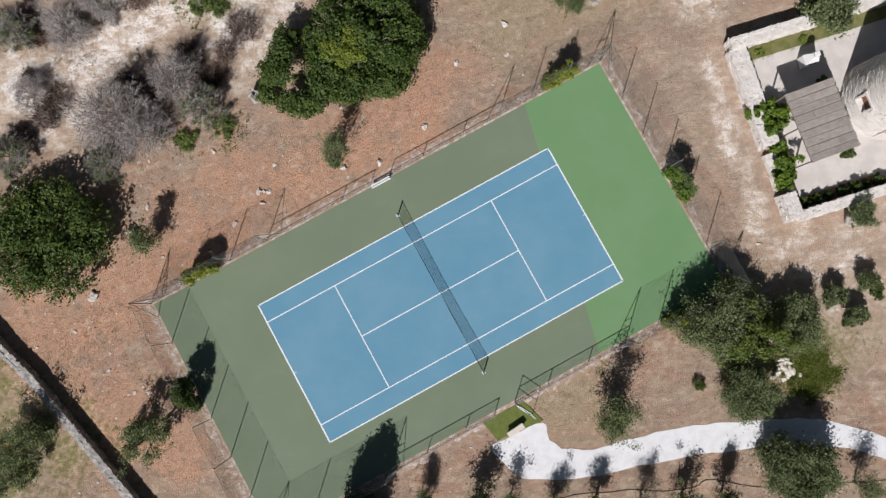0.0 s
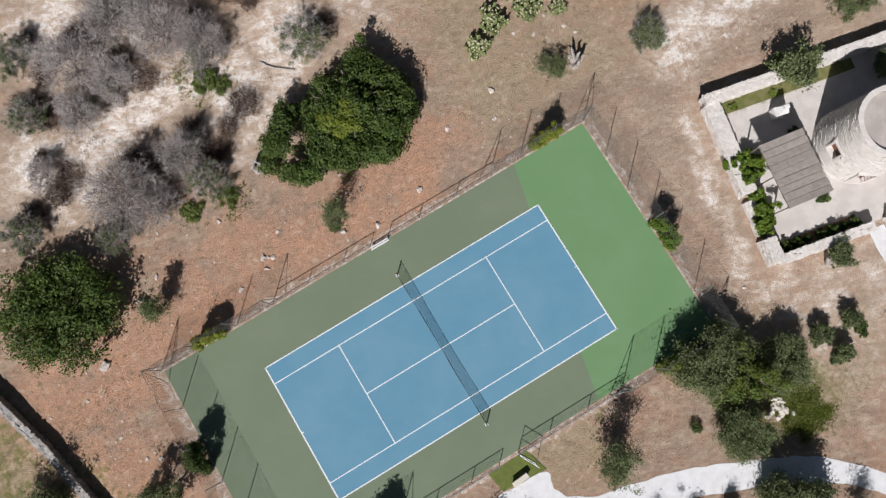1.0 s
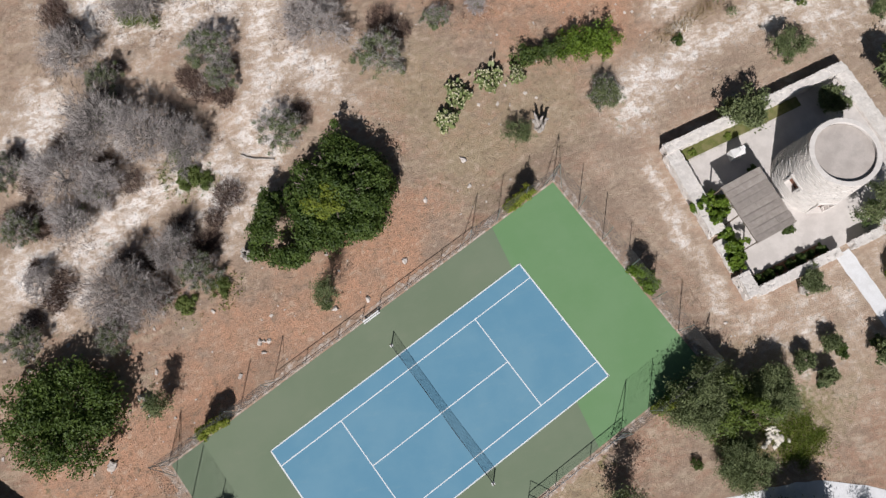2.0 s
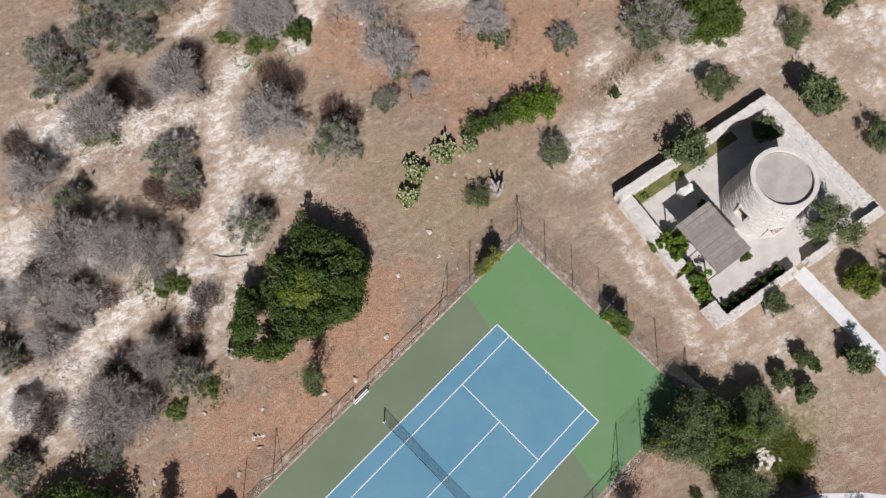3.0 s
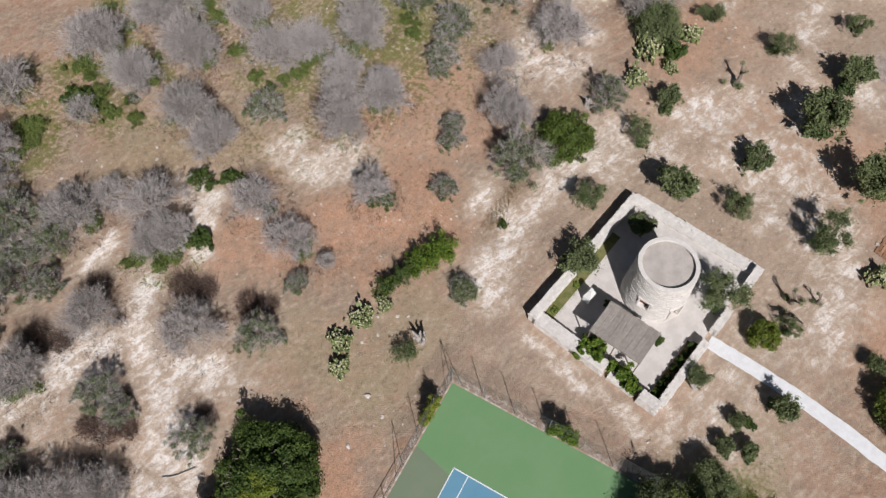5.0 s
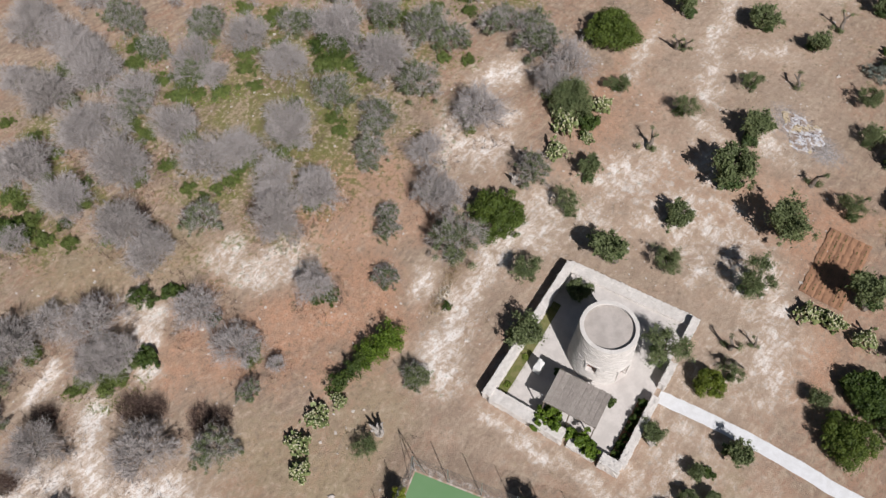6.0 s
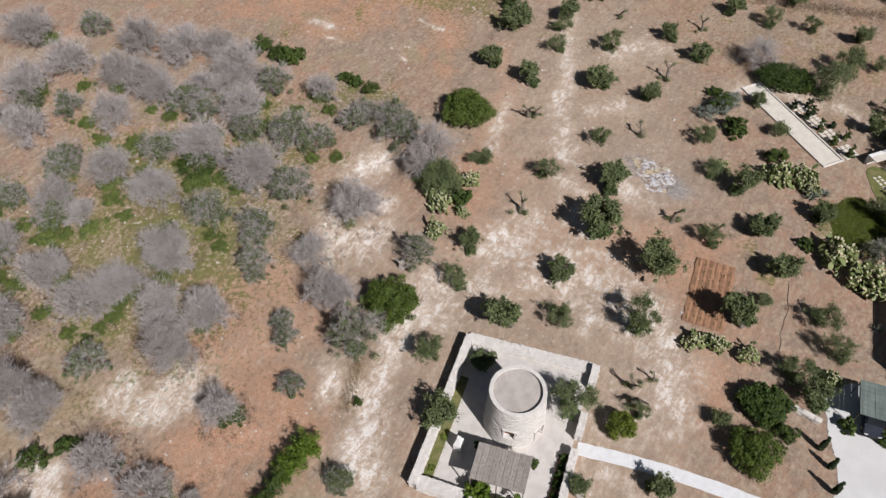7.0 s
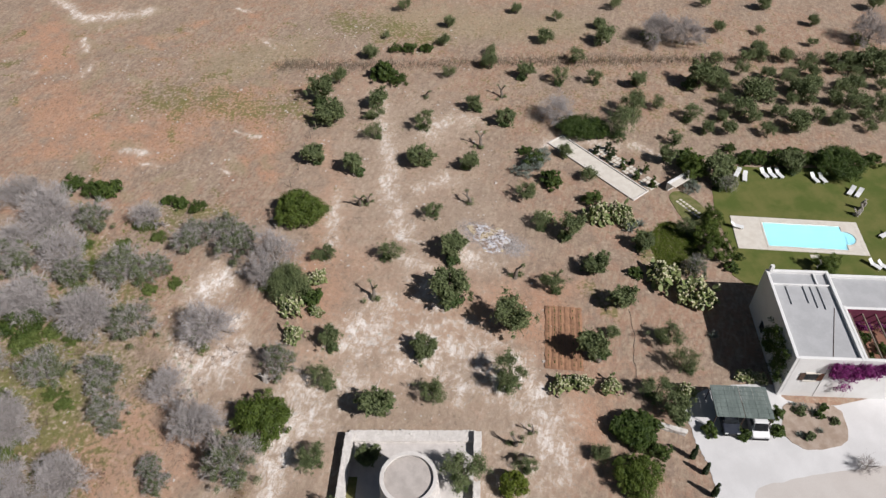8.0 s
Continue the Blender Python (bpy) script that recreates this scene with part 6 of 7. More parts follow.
def big_carob(x, y):
    """The spreading carob beside the court: two crowns that have grown together, with a paler shoot."""
    t = thing("spreading_carob_tree", "large spreading dark green carob with a lime-green patch", "tree", x, y, 0, group="carob trees")
    wood("trunk", t, BARK, 4.0, 4.8, 1.2, 0.45, 8, 4, 0.85)
    a = crown_clumps(80, 4.5, 4.1, 1.2, 0.19, 0.85, -0.3, 0.09)
    b = crown_clumps(48, 3.1, 3.3, 1.1, 0.23, 0.85, -0.3, 0.09)
    b[:, :3] += (-5.0, 0.0, 0)
    fill = np.concatenate([a[rng.integers(0, 70, 160)], b[rng.integers(0, 44, 90)]])
    fill[:, :3] += rng.normal(0, 1, (250, 3)) * fill[:, 3:4] * 0.6
    fill[:, 3] *= 0.42
    leaf_cloud("crown", np.concatenate([a, b, fill, crown_clumps(40, 3.2, 3.2, 1.3, 0.35, 0.3)]), 76000, 0.125, L_CAROB, t, 0.5)
    c = crown_clumps(34, 1.5, 1.2, 0.1, 0.28, 0.3)
    c[:, :3] += (-1.5, -0.5, 3.3)
    leaf_cloud("pale_growth", c, 5600, 0.115, L_LIME, t, 0.45)
    return t


plant("laurel", 46.2, 11.4, 2.90)
plant("carob", -22.5, 16.5, 4.39)
plant("laurel", 78.4, 7.2, 3.27)
plant("laurel", 111.1, 67.7, 2.20)
plant("carob", 39.6, -26.9, 2.20)
plant("laurel", 34.3, -25.4, 2.45)
plant("carob", 91.2, -35.3, 2.92)
plant("carob", 90.8, -37.8, 2.24)
plant("carob", 76.8, -70.0, 3.40)

plant("olive", -22.9, 1.0, 1.82)
plant("olive", -29.9, 4.8, 2.06)
plant("olive", -31.6, 3.5, 1.78)
plant("slender", 6.7, -12.9, 1.35)
plant("olive", 28.8, -9.3, 1.05)
plant("slender", 6.0, -13.6, 0.95)
plant("olive", 24.3, -13.7, 0.80)
plant("olive", 24.5, -15.4, 0.76)
plant("olive", -2.1, 12.1, 0.81)
plant("olive", 26.1, 12.3, 1.31)
plant("olive", 40.5, 6.4, 1.57)
plant("olive", 33.7, 4.2, 1.72)
plant("olive", 40.7, 0.9, 1.23)
plant("olive", 45.9, -1.4, 1.87)
plant("olive", 47.2, -6.7, 1.43)
plant("olive", 50.5, 4.8, 1.62)
plant("olive", 36.7, -8.8, 2.15)
plant("olive", 55.9, 3.9, 1.31)
plant("olive", 52.6, -6.4, 1.31)
plant("olive", 29.9, -16.4, 1.20)
plant("stumpy", 38.3, -14.6, 1.60)
plant("olive", 36.9, -15.2, 0.85)
plant("olive", 18.4, 13.9, 1.10)
plant("olive", 47.6, -15.2, 2.17)
plant("olive", 55.1, -17.2, 2.27)
plant("olive", 60.4, -11.3, 2.4)
plant("olive", 67.5, -11.8, 1.70)
plant("olive", 60.3, -23.7, 1.34)
plant("olive", 68.6, -4.2, 1.61)
plant("olive", 75.7, -10.6, 1.38)
plant("olive", 85.0, -17.4, 1.43)
plant("olive", 87.7, -10.5, 1.77)
plant("olive", 49.3, -25.9, 1.91)
plant("olive", 77.7, -24.2, 1.48)
plant("olive", 71.6, -24.6, 1.30)
plant("olive", 69.9, 3.5, 1.10)
plant("olive", 106.0, 3.3, 2.24)
plant("olive", 99.6, 2.9, 2.15)
plant("olive", 103.5, -5.7, 1.57)
plant("olive", 99.7, -4.5, 1.36)
plant("olive", 94.5, -4.3, 1.49)
plant("olive", 96.2, -12.2, 1.60)
plant("olive", 99.6, -20.6, 1.37)
plant("olive", 94.9, -25.0, 1.34)
plant("olive", 107.7, -30.2, 1.35)
plant("olive", 105.3, -36.1, 1.53)
plant("olive", 111.2, -40.5, 1.59)
plant("olive", 104.5, -41.7, 1.44)
plant("olive", 102.2, -48.5, 1.33)
plant("olive", 90.5, 4.6, 1.61)
plant("olive", 86.4, -0.8, 1.57)
plant("olive", 69.9, 4.7, 0.96)
plant("olive", 89.8, -41.6, 2.63)
plant("olive", 93.8, -44.8, 2.26)
plant("olive", 69.1, -28.1, 1.81)
plant("olive", 62.7, -29.2, 1.59)
plant("olive", 56.7, -31.6, 1.52)
plant("olive", 50.5, -34.3, 1.65)
plant("olive", 46.5, -35.1, 1.60)
plant("olive", 43.4, -30.7, 1.61)
plant("olive", 41.0, -32.0, 1.51)
plant("olive", 65.2, -36.7, 1.33)
plant("olive", 100.8, -57.7, 2.37)
plant("olive", 91.7, -53.6, 1.53)
plant("olive", 95.7, -49.6, 1.28)
plant("olive", 86.5, -48.9, 1.21)
plant("olive", 82.1, -46.0, 1.43)
plant("olive", 77.7, -63.6, 1.66)
plant("olive", 76.5, -51.3, 2.11)
plant("olive", 67.3, -43.6, 1.36)

plant("shrub", 36.6, -28.7, 1.30)
plant("shrub", 40.0, -29.3, 1.00)
plant("shrub", 24.3, 41.6, 1.65)
plant("shrub", 26.3, 38.9, 0.88)
plant("shrub", 31.3, 23.8, 0.90)
plant("shrub", 27.3, -14.6, 0.73)
plant("shrub", 12.9, -14.4, 0.55)
plant("shrub", 34.7, 12.6, 0.56)
plant("shrub", 119.2, -12.4, 1.40)
plant("shrub", 119.2, -15.5, 1.20)
plant("shrub", 119.6, -10.0, 1.40)
plant("shrub", 111.5, -7.2, 2.48)
plant("shrub", 109.7, -9.5, 1.52)
plant("shrub", 87.7, -26.2, 1.10)
plant("shrub", 84.8, -26.9, 1.82)
plant("shrub", 80.3, -28.3, 1.77)
plant("shrub", 75.1, -33.0, 1.56)
plant("shrub", 84.3, 25.2, 1.10)
plant("shrub", 81.8, 21.1, 1.40)
plant("shrub", 83.3, 23.5, 1.10)
plant("shrub", 89.1, 39.0, 1.93)
plant("shrub", 87.1, 34.0, 2.07)
plant("shrub", 87.9, 36.1, 1.76)
plant("shrub", 61.3, -34.4, 0.99)
plant("shrub", 77.3, -75.7, 1.48)
plant("shrub", 81.1, -60.1, 1.33)
plant("shrub", 80.7, -62.5, 1.33)
plant("shrub", 80.7, -65.2, 1.34)
plant("shrub", 83.5, -56.3, 1.10)
plant("shrub", 80.8, -57.6, 1.49)
plant("shrub", 79.3, -67.1, 1.33)
plant("shrub", 60.5, -46.7, 1.00)
plant("shrub", 62.0, -48.5, 0.72)

plant("sapling", 26.9, -13.8, 0.72)
plant("sapling", 37.4, -22.5, 0.93)
plant("sapling", 134.3, -13.4, 1.30)
plant("sapling", 127.0, -20.7, 1.05)
plant("sapling", 120.7, -18.7, 1.01)
plant("sapling", 124.6, -8.9, 0.82)
plant("sapling", 130.4, -33.9, 0.97)
plant("sapling", 118.2, -36.8, 1.42)
plant("sapling", 126.0, -40.9, 1.04)
plant("sapling", 116.3, -46.6, 1.72)
plant("sapling", 122.2, -48.4, 1.01)
plant("sapling", 109.8, -17.9, 1.14)
plant("sapling", 85.8, -31.8, 0.92)
plant("sapling", 80.2, -34.0, 1.13)
plant("sapling", 128.6, -52.8, 1.32)
plant("sapling", 121.7, -47.9, 1.01)
plant("sapling", 117.3, -69.0, 1.13)
plant("sapling", 115.2, -75.9, 1.00)
plant("sapling", 124.1, -81.2, 1.32)
plant("sapling", 109.7, -72.8, 1.21)
plant("sapling", 109.9, -83.5, 0.98)
plant("sapling", 117.0, -87.2, 1.01)
plant("sapling", 120.9, -101.3, 1.57)
plant("sapling", 126.9, -70.5, 1.32)
plant("sapling", 118.3, -5.4, 1.19)
plant("sapling", 111.3, 0.4, 1.33)
plant("sapling", 115.9, -26.6, 1.19)
plant("sapling", 112.0, -25.0, 1.36)
plant("sapling", 52.1, -28.6, 0.79)
plant("sapling", 103.1, -66.8, 1.40)
plant("sapling", 94.9, -65.0, 2.00)
plant("sapling", 91.3, -62.5, 1.73)
plant("sapling", 102.4, -77.5, 1.28)
plant("sapling", 94.3, -73.9, 1.67)
plant("sapling", 98.0, -77.3, 1.26)
plant("sapling", 91.0, -79.8, 1.76)
plant("sapling", 100.5, -89.8, 2.10)
plant("sapling", 87.5, -58.0, 1.27)
plant("sapling", 85.9, -63.6, 1.26)
plant("sapling", 86.5, -69.0, 1.79)
plant("sapling", 90.6, -67.3, 1.20)
plant("sapling", 97.6, -68.7, 1.24)
plant("sapling", 102.9, -86.0, 1.29)
plant("sapling", 96.4, -82.3, 1.24)
plant("sapling", 94.7, -61.1, 1.11)
plant("sapling", 101.2, -62.0, 1.15)
plant("sapling", 87.1, -75.3, 1.17)
plant("sapling", 84.9, -79.6, 1.16)
plant("sapling", 89.5, -84.2, 1.20)
plant("sapling", 88.9, -73.4, 1.07)
plant("sapling", 99.5, -73.1, 1.15)
plant("sapling", 88.0, -54.6, 1.05)
plant("sapling", 107.3, -64.5, 1.18)
plant("sapling", 106.8, -69.4, 1.31)
plant("sapling", 107.0, -72.4, 1.20)
plant("sapling", 106.0, -76.4, 1.31)
plant("sapling", 104.4, -80.0, 1.18)
plant("sapling", 103.8, -83.7, 1.06)
plant("sapling", 103.1, -87.8, 1.31)
plant("sapling", 104.0, -92.0, 1.07)
plant("sapling", 102.5, -62.7, 1.04)
plant("sapling", 101.6, -70.7, 1.16)
plant("sapling", 100.7, -74.7, 1.16)
plant("sapling", 100.8, -78.7, 1.05)
plant("sapling", 101.0, -83.1, 1.05)
plant("sapling", 100.1, -86.2, 1.28)
plant("sapling", 98.9, -89.4, 1.16)
plant("sapling", 98.7, -61.8, 1.24)
plant("sapling", 98.6, -65.6, 1.24)
plant("sapling", 96.8, -73.2, 1.24)
plant("sapling", 96.7, -76.8, 1.13)
plant("sapling", 95.6, -80.5, 1.24)
plant("sapling", 95.7, -83.4, 1.24)
plant("sapling", 95.2, -88.0, 1.13)
plant("sapling", 95.3, -60.2, 1.22)
plant("sapling", 94.6, -68.0, 1.11)
plant("sapling", 93.6, -71.3, 1.00)
plant("sapling", 92.8, -74.2, 0.99)
plant("sapling", 92.4, -78.3, 1.22)
plant("sapling", 91.1, -82.1, 1.21)
plant("sapling", 92.0, -85.7, 1.00)
plant("sapling", 91.0, -58.6, 0.98)
plant("sapling", 89.7, -62.9, 1.07)
plant("sapling", 89.5, -70.3, 1.07)
plant("sapling", 87.8, -76.1, 1.07)
plant("sapling", 87.7, -80.1, 1.18)
plant("sapling", 86.7, -82.6, 1.18)

plant("dead", 54.7, 78.3, 2.92)
plant("dead", 53.0, 72.6, 2.85)
plant("dead", 52.1, 67.5, 2.59)
plant("dead", 49.0, 64.2, 3.46)
plant("dead", 44.7, 73.1, 2.30)
plant("dead", 43.7, 68.4, 2.97)
plant("dead", 47.5, 57.3, 2.95)
plant("dead", 40.4, 60.1, 3.26)
plant("dead", 37.6, 52.7, 3.41)
plant("dead", 32.8, 62.5, 3.40)
plant("dead", 30.9, 55.6, 2.85)
plant("dead", 44.2, 49.9, 3.05)
plant("dead", 41.4, 44.1, 3.15)
plant("dead", 44.1, 41.8, 2.65)
plant("dead", 30.5, 48.1, 2.98)
plant("dead", 29.2, 43.5, 2.43)
plant("dead", 60.7, 49.8, 2.97)
plant("dead", 58.8, 42.8, 3.04)
plant("dead", 66.4, 40.0, 3.59)
plant("dead", 63.2, 31.9, 3.47)
plant("dead", 49.8, 38.2, 3.06)
plant("dead", 42.2, 35.9, 2.71)
plant("dead", 37.1, 33.1, 2.98)
plant("dead", 42.0, 30.4, 2.67)
plant("dead", 55.4, 54.2, 2.77)
plant("dead", 53.8, 50.6, 2.15)
plant("dead", 51.6, 21.6, 2.64)
plant("dead", 46.4, 18.6, 2.53)
plant("dead", 25.2, 58.0, 1.85)
plant("dead", 6.7, 59.2, 2.61)
plant("dead", 14.7, 49.4, 2.89)
plant("dead", 19.1, 43.6, 3.34)
plant("dead", 17.6, 39.7, 2.26)
plant("dead", 24.6, 34.8, 2.74)
plant("dead", 22.6, 29.3, 2.67)
plant("dead", 7.4, 40.7, 2.73)
plant("dead", 10.7, 31.8, 2.95)
plant("dead", -0.1, 42.6, 2.94)
plant("dead", -13.1, 33.2, 2.70)
plant("dead", -11.0, 30.8, 1.96)
plant("dead", -6.0, 31.9, 2.91)
plant("dead", -3.9, 29.4, 2.26)
plant("dead", -7.3, 42.1, 2.33)
plant("dead", -14.3, 22.0, 2.80)
plant("dead", -9.2, 22.6, 2.15)
plant("dead", -13.1, 19.9, 1.95)
plant("dead", -14.5, 29.4, 1.92)
plant("dead", 18.5, 48.4, 2.04)
plant("dead", 22.8, 25.3, 0.99)
plant("dead", 23.6, 66.7, 3.11)
plant("dead", 16.7, 62.4, 2.98)
plant("dead", 31.3, 25.3, 2.26)
plant("dead", 13.0, 59.3, 2.58)
plant("dead", 86.1, 73.5, 3.68)
plant("dead", 80.5, 64.5, 3.90)
plant("dead", 74.8, 68.4, 3.43)
plant("dead", 86.3, 55.6, 4.00)
plant("dead", 85.8, 49.1, 3.78)
plant("dead", 78.7, 56.4, 3.19)
plant("dead", 77.5, 51.3, 3.79)
plant("dead", 82.9, 40.5, 3.69)
plant("dead", 74.0, 36.8, 3.65)
plant("dead", 80.2, 27.5, 2.33)
plant("dead", 70.6, 53.7, 3.12)
plant("dead", 66.6, 64.1, 3.24)
plant("dead", 59.2, 18.0, 3.25)
plant("dead", 69.0, 10.0, 3.69)
plant("dead", -8.4, 35.0, 2.90)
plant("dead", -19.2, 27.0, 1.45)
plant("dead", 52.6, 76.6, 3.40)
plant("dead", 52.2, 70.1, 2.83)
plant("dead", 48.2, 63.6, 3.01)
plant("dead", 43.5, 66.8, 3.16)
plant("dead", 33.8, 62.8, 3.29)
plant("dead", 31.3, 56.0, 2.86)
plant("dead", 39.5, 59.4, 2.83)
plant("dead", 36.9, 52.2, 3.00)
plant("dead", 44.1, 41.2, 2.78)
plant("dead", 30.6, 47.4, 2.72)
plant("dead", 42.3, 31.1, 2.42)
plant("dead", 36.8, 31.9, 2.10)
plant("dead", 48.7, 37.4, 2.56)
plant("dead", 58.3, 43.5, 2.75)
plant("dead", 65.8, 39.4, 3.13)
plant("dead", 62.6, 31.7, 2.88)
plant("dead", 46.3, 17.1, 2.39)
plant("dead", 16.3, 41.3, 2.21)
plant("dead", 28.6, 42.6, 2.77)
plant("dead", 116.1, -56.9, 3.48)
plant("dead", 114.4, -61.5, 3.46)
plant("dead", 109.4, -93.5, 3.45)
plant("dead", 95.1, -32.8, 2.83)
plant("dead", 87.2, 44.6, 2.69)

plant("half", 60.8, 26.4, 3.17)
plant("half", 58.7, 66.8, 3.06)
plant("half", 62.0, 56.5, 2.89)
plant("half", 71.3, 35.6, 2.67)
plant("half", 66.0, 45.6, 2.65)
plant("half", 70.2, 29.2, 3.36)
plant("half", 56.0, 35.4, 2.94)
plant("half", 54.8, 28.9, 2.60)
plant("half", 49.5, 27.5, 2.12)
plant("half", 34.5, 40.4, 2.37)
plant("half", 42.5, 22.3, 1.62)
plant("half", 55.4, 60.4, 2.37)
plant("half", 8.2, 54.5, 2.59)
plant("half", 8.4, 51.0, 2.39)
plant("half", 7.6, 47.3, 1.96)
plant("half", 0.1, 48.5, 2.73)
plant("half", 0.7, 51.7, 2.00)
plant("half", 13.4, 26.1, 2.55)
plant("half", 2.3, 35.4, 2.42)
plant("half", 1.9, 33.1, 1.56)
plant("half", 3.2, 26.1, 2.25)
plant("half", -6.3, 38.6, 1.75)
plant("half", -8.7, 20.0, 2.00)
plant("half", 35.2, 19.3, 1.58)
plant("half", 41.1, 13.7, 3.28)
plant("half", 40.6, 21.5, 1.74)
plant("half", 19.4, 26.3, 1.42)
plant("half", 11.8, 55.0, 3.03)
plant("half", 11.3, 49.9, 2.67)
plant("half", 4.8, 50.0, 2.59)
plant("half", 90.2, 65.6, 2.63)
plant("half", 75.4, 44.8, 2.96)
plant("half", 80.5, 34.0, 3.02)
plant("half", 72.1, 60.9, 2.53)
plant("half", 70.6, 25.1, 2.42)
plant("half", 74.6, 21.8, 2.31)
plant("half", 75.0, 17.0, 3.12)
plant("half", 53.0, 9.5, 2.52)
plant("half", -18.4, 31.6, 1.69)
plant("half", -22.4, 23.4, 1.92)
plant("half", -16.5, 19.4, 1.65)
plant("half", -16.7, 36.4, 1.90)
plant("half", 60.8, 56.3, 2.49)
plant("half", 53.1, 53.6, 2.73)
plant("half", 57.9, 65.8, 2.13)
plant("half", 45.7, 57.1, 2.37)
plant("half", 66.6, 45.4, 2.13)
plant("half", 53.3, 29.0, 1.90)
plant("half", 48.2, 27.0, 1.44)
plant("half", 70.9, 29.1, 3.14)
plant("half", 26.3, 12.4, 1.47)
plant("half", 73.3, 42.3, 2.65)
plant("half", 76.8, 21.1, 1.96)
plant("half", 74.5, 14.1, 1.78)
plant("half", 75.2, -52.4, 1.74)
plant("half", 60.5, -42.0, 1.70)

plant("thin", 32.8, 26.6, 1.94)

plant("pear", 19.5, 19.4, 1.30)
plant("pear", 16.6, 19.8, 1.19)
plant("pear", 14.5, 18.6, 0.98)
plant("pear", 21.6, 18.2, 0.90)
plant("pear", 46.2, -20.9, 1.21)
plant("pear", 46.2, -23.1, 1.20)
plant("pear", 45.2, -26.3, 1.29)
plant("pear", 62.1, 8.4, 1.72)
plant("pear", 66.2, 5.2, 1.21)
plant("pear", 57.6, 8.1, 1.41)
plant("pear", 60.9, 5.4, 0.91)
plant("pear", 59.8, -37.5, 2.11)
plant("pear", 56.5, -40.3, 2.47)
plant("pear", 72.8, -25.6, 1.22)
plant("pear", 72.1, -32.9, 1.83)
plant("pear", 72.2, -35.7, 1.84)
plant("pear", 70.2, -36.4, 1.21)
plant("pear", 43.5, -34.1, 1.10)

plant("citrus", 35.3, -13.2, 1.50)

plant("stumpy", 62.0, -1.5, 1.28)
plant("stumpy", 79.8, -1.1, 1.14)
plant("stumpy", 63.1, -19.4, 1.36)
plant("stumpy", 77.5, -16.1, 1.22)
plant("stumpy", 40.1, -14.4, 1.18)
plant("stumpy", 90.1, -19.9, 1.15)
plant("stumpy", 41.2, -16.6, 0.75)
plant("stumpy", 104.5, -13.6, 1.11)
plant("stumpy", 102.6, -25.7, 1.11)
plant("stumpy", 80.1, -2.1, 1.02)
plant("stumpy", 61.3, -23.9, 1.19)

plant("green", 55.7, 62.0, 1.88)
plant("green", 25.9, 39.6, 0.92)
plant("green", 30.6, 25.0, 0.85)
plant("green", 25.9, 59.2, 2.12)
plant("green", 63.4, 39.7, 2.66)
plant("green", 81.4, -49.3, 2.15)

plant("old", 15.6, -22.5, 2.36)
plant("old", 15.8, -10.9, 2.29)
plant("old", 20.4, -13.6, 1.81)
plant("old", 15.3, -16.1, 1.80)
plant("old", 17.6, -10.7, 1.74)

plant("slender", -16.5, 13.2, 0.96)
plant("slender", -1.6, 12.6, 1.05)
plant("slender", -4.5, -13.9, 1.01)
plant("slender", -7.8, -11.9, 0.78)
plant("slender", -2.5, -14.8, 0.77)
plant("slender", -0.1, -16.7, 0.77)
plant("slender", 2.4, -17.9, 0.77)
plant("slender", 5.4, -19.3, 0.85)
plant("slender", 8.0, -20.5, 0.85)
plant("slender", 10.4, -21.8, 0.93)
plant("slender", 19.1, -25.5, 0.93)

plant("fig", 17.5, -13.0, 2.30)
plant("fig", 65.7, -45.6, 1.91)
plant("fig", 62.6, -45.4, 1.87)
plant("fig", 68.9, -47.5, 1.51)
plant("fig", 78.4, -48.4, 2.09)
plant("fig", 58.1, -58.1, 1.69)


plant("weed", 55.7, 61.3, 1.88)
plant("weed", 52.2, 54.0, 2.10)
plant("weed", 48.8, 69.7, 1.28)
plant("weed", 44.0, 56.2, 1.61)
plant("weed", 68.1, 49.8, 1.51)
plant("weed", 27.5, 59.1, 2.21)
plant("weed", 53.3, 62.5, 1.58)
plant("weed", 40.2, 49.5, 1.16)
plant("weed", 12.9, 51.2, 1.53)
plant("weed", 16.0, 39.4, 2.39)
plant("weed", 14.8, 41.7, 1.60)
plant("weed", -5.0, 27.6, 1.65)
plant("weed", -4.2, 26.4, 1.03)
plant("weed", -8.0, 18.2, 1.26)
plant("weed", -11.1, 18.8, 1.15)
plant("weed", 20.9, 62.1, 2.39)
plant("weed", 13.8, 52.5, 1.68)
plant("weed", 26.6, 56.0, 1.56)
plant("weed", 61.5, 39.0, 2.83)
plant("weed", 57.3, 48.4, 1.81)
plant("weed", 50.2, 53.6, 1.87)
plant("weed", 64.8, 30.4, 1.15)
plant("weed", 69.3, 45.0, 1.50)
plant("weed", 77.7, 61.7, 1.44)
plant("weed", 67.0, 37.9, 1.32)
plant("weed", 75.1, 44.8, 1.86)
plant("weed", 74.3, 50.2, 1.24)
plant("weed", 56.1, 63.3, 2.48)
plant("weed", 53.3, 54.7, 1.97)
plant("weed", 49.8, 70.9, 1.43)
plant("weed", 53.0, 62.0, 1.72)
plant("weed", 66.8, 50.1, 2.10)
plant("weed", 62.7, 36.5, 1.85)
plant("weed", 44.9, 58.1, 2.03)
plant("weed", 43.1, 53.9, 1.73)
plant("weed", 30.2, 63.3, 1.89)
plant("weed", 26.9, 59.1, 2.32)
plant("weed", 27.3, 53.0, 1.44)
plant("weed", 37.0, 62.4, 1.31)
plant("weed", 34.6, 56.4, 1.40)
plant("weed", 53.5, 34.4, 1.48)
plant("weed", 46.7, 37.6, 1.30)
plant("weed", 37.8, 42.7, 1.00)
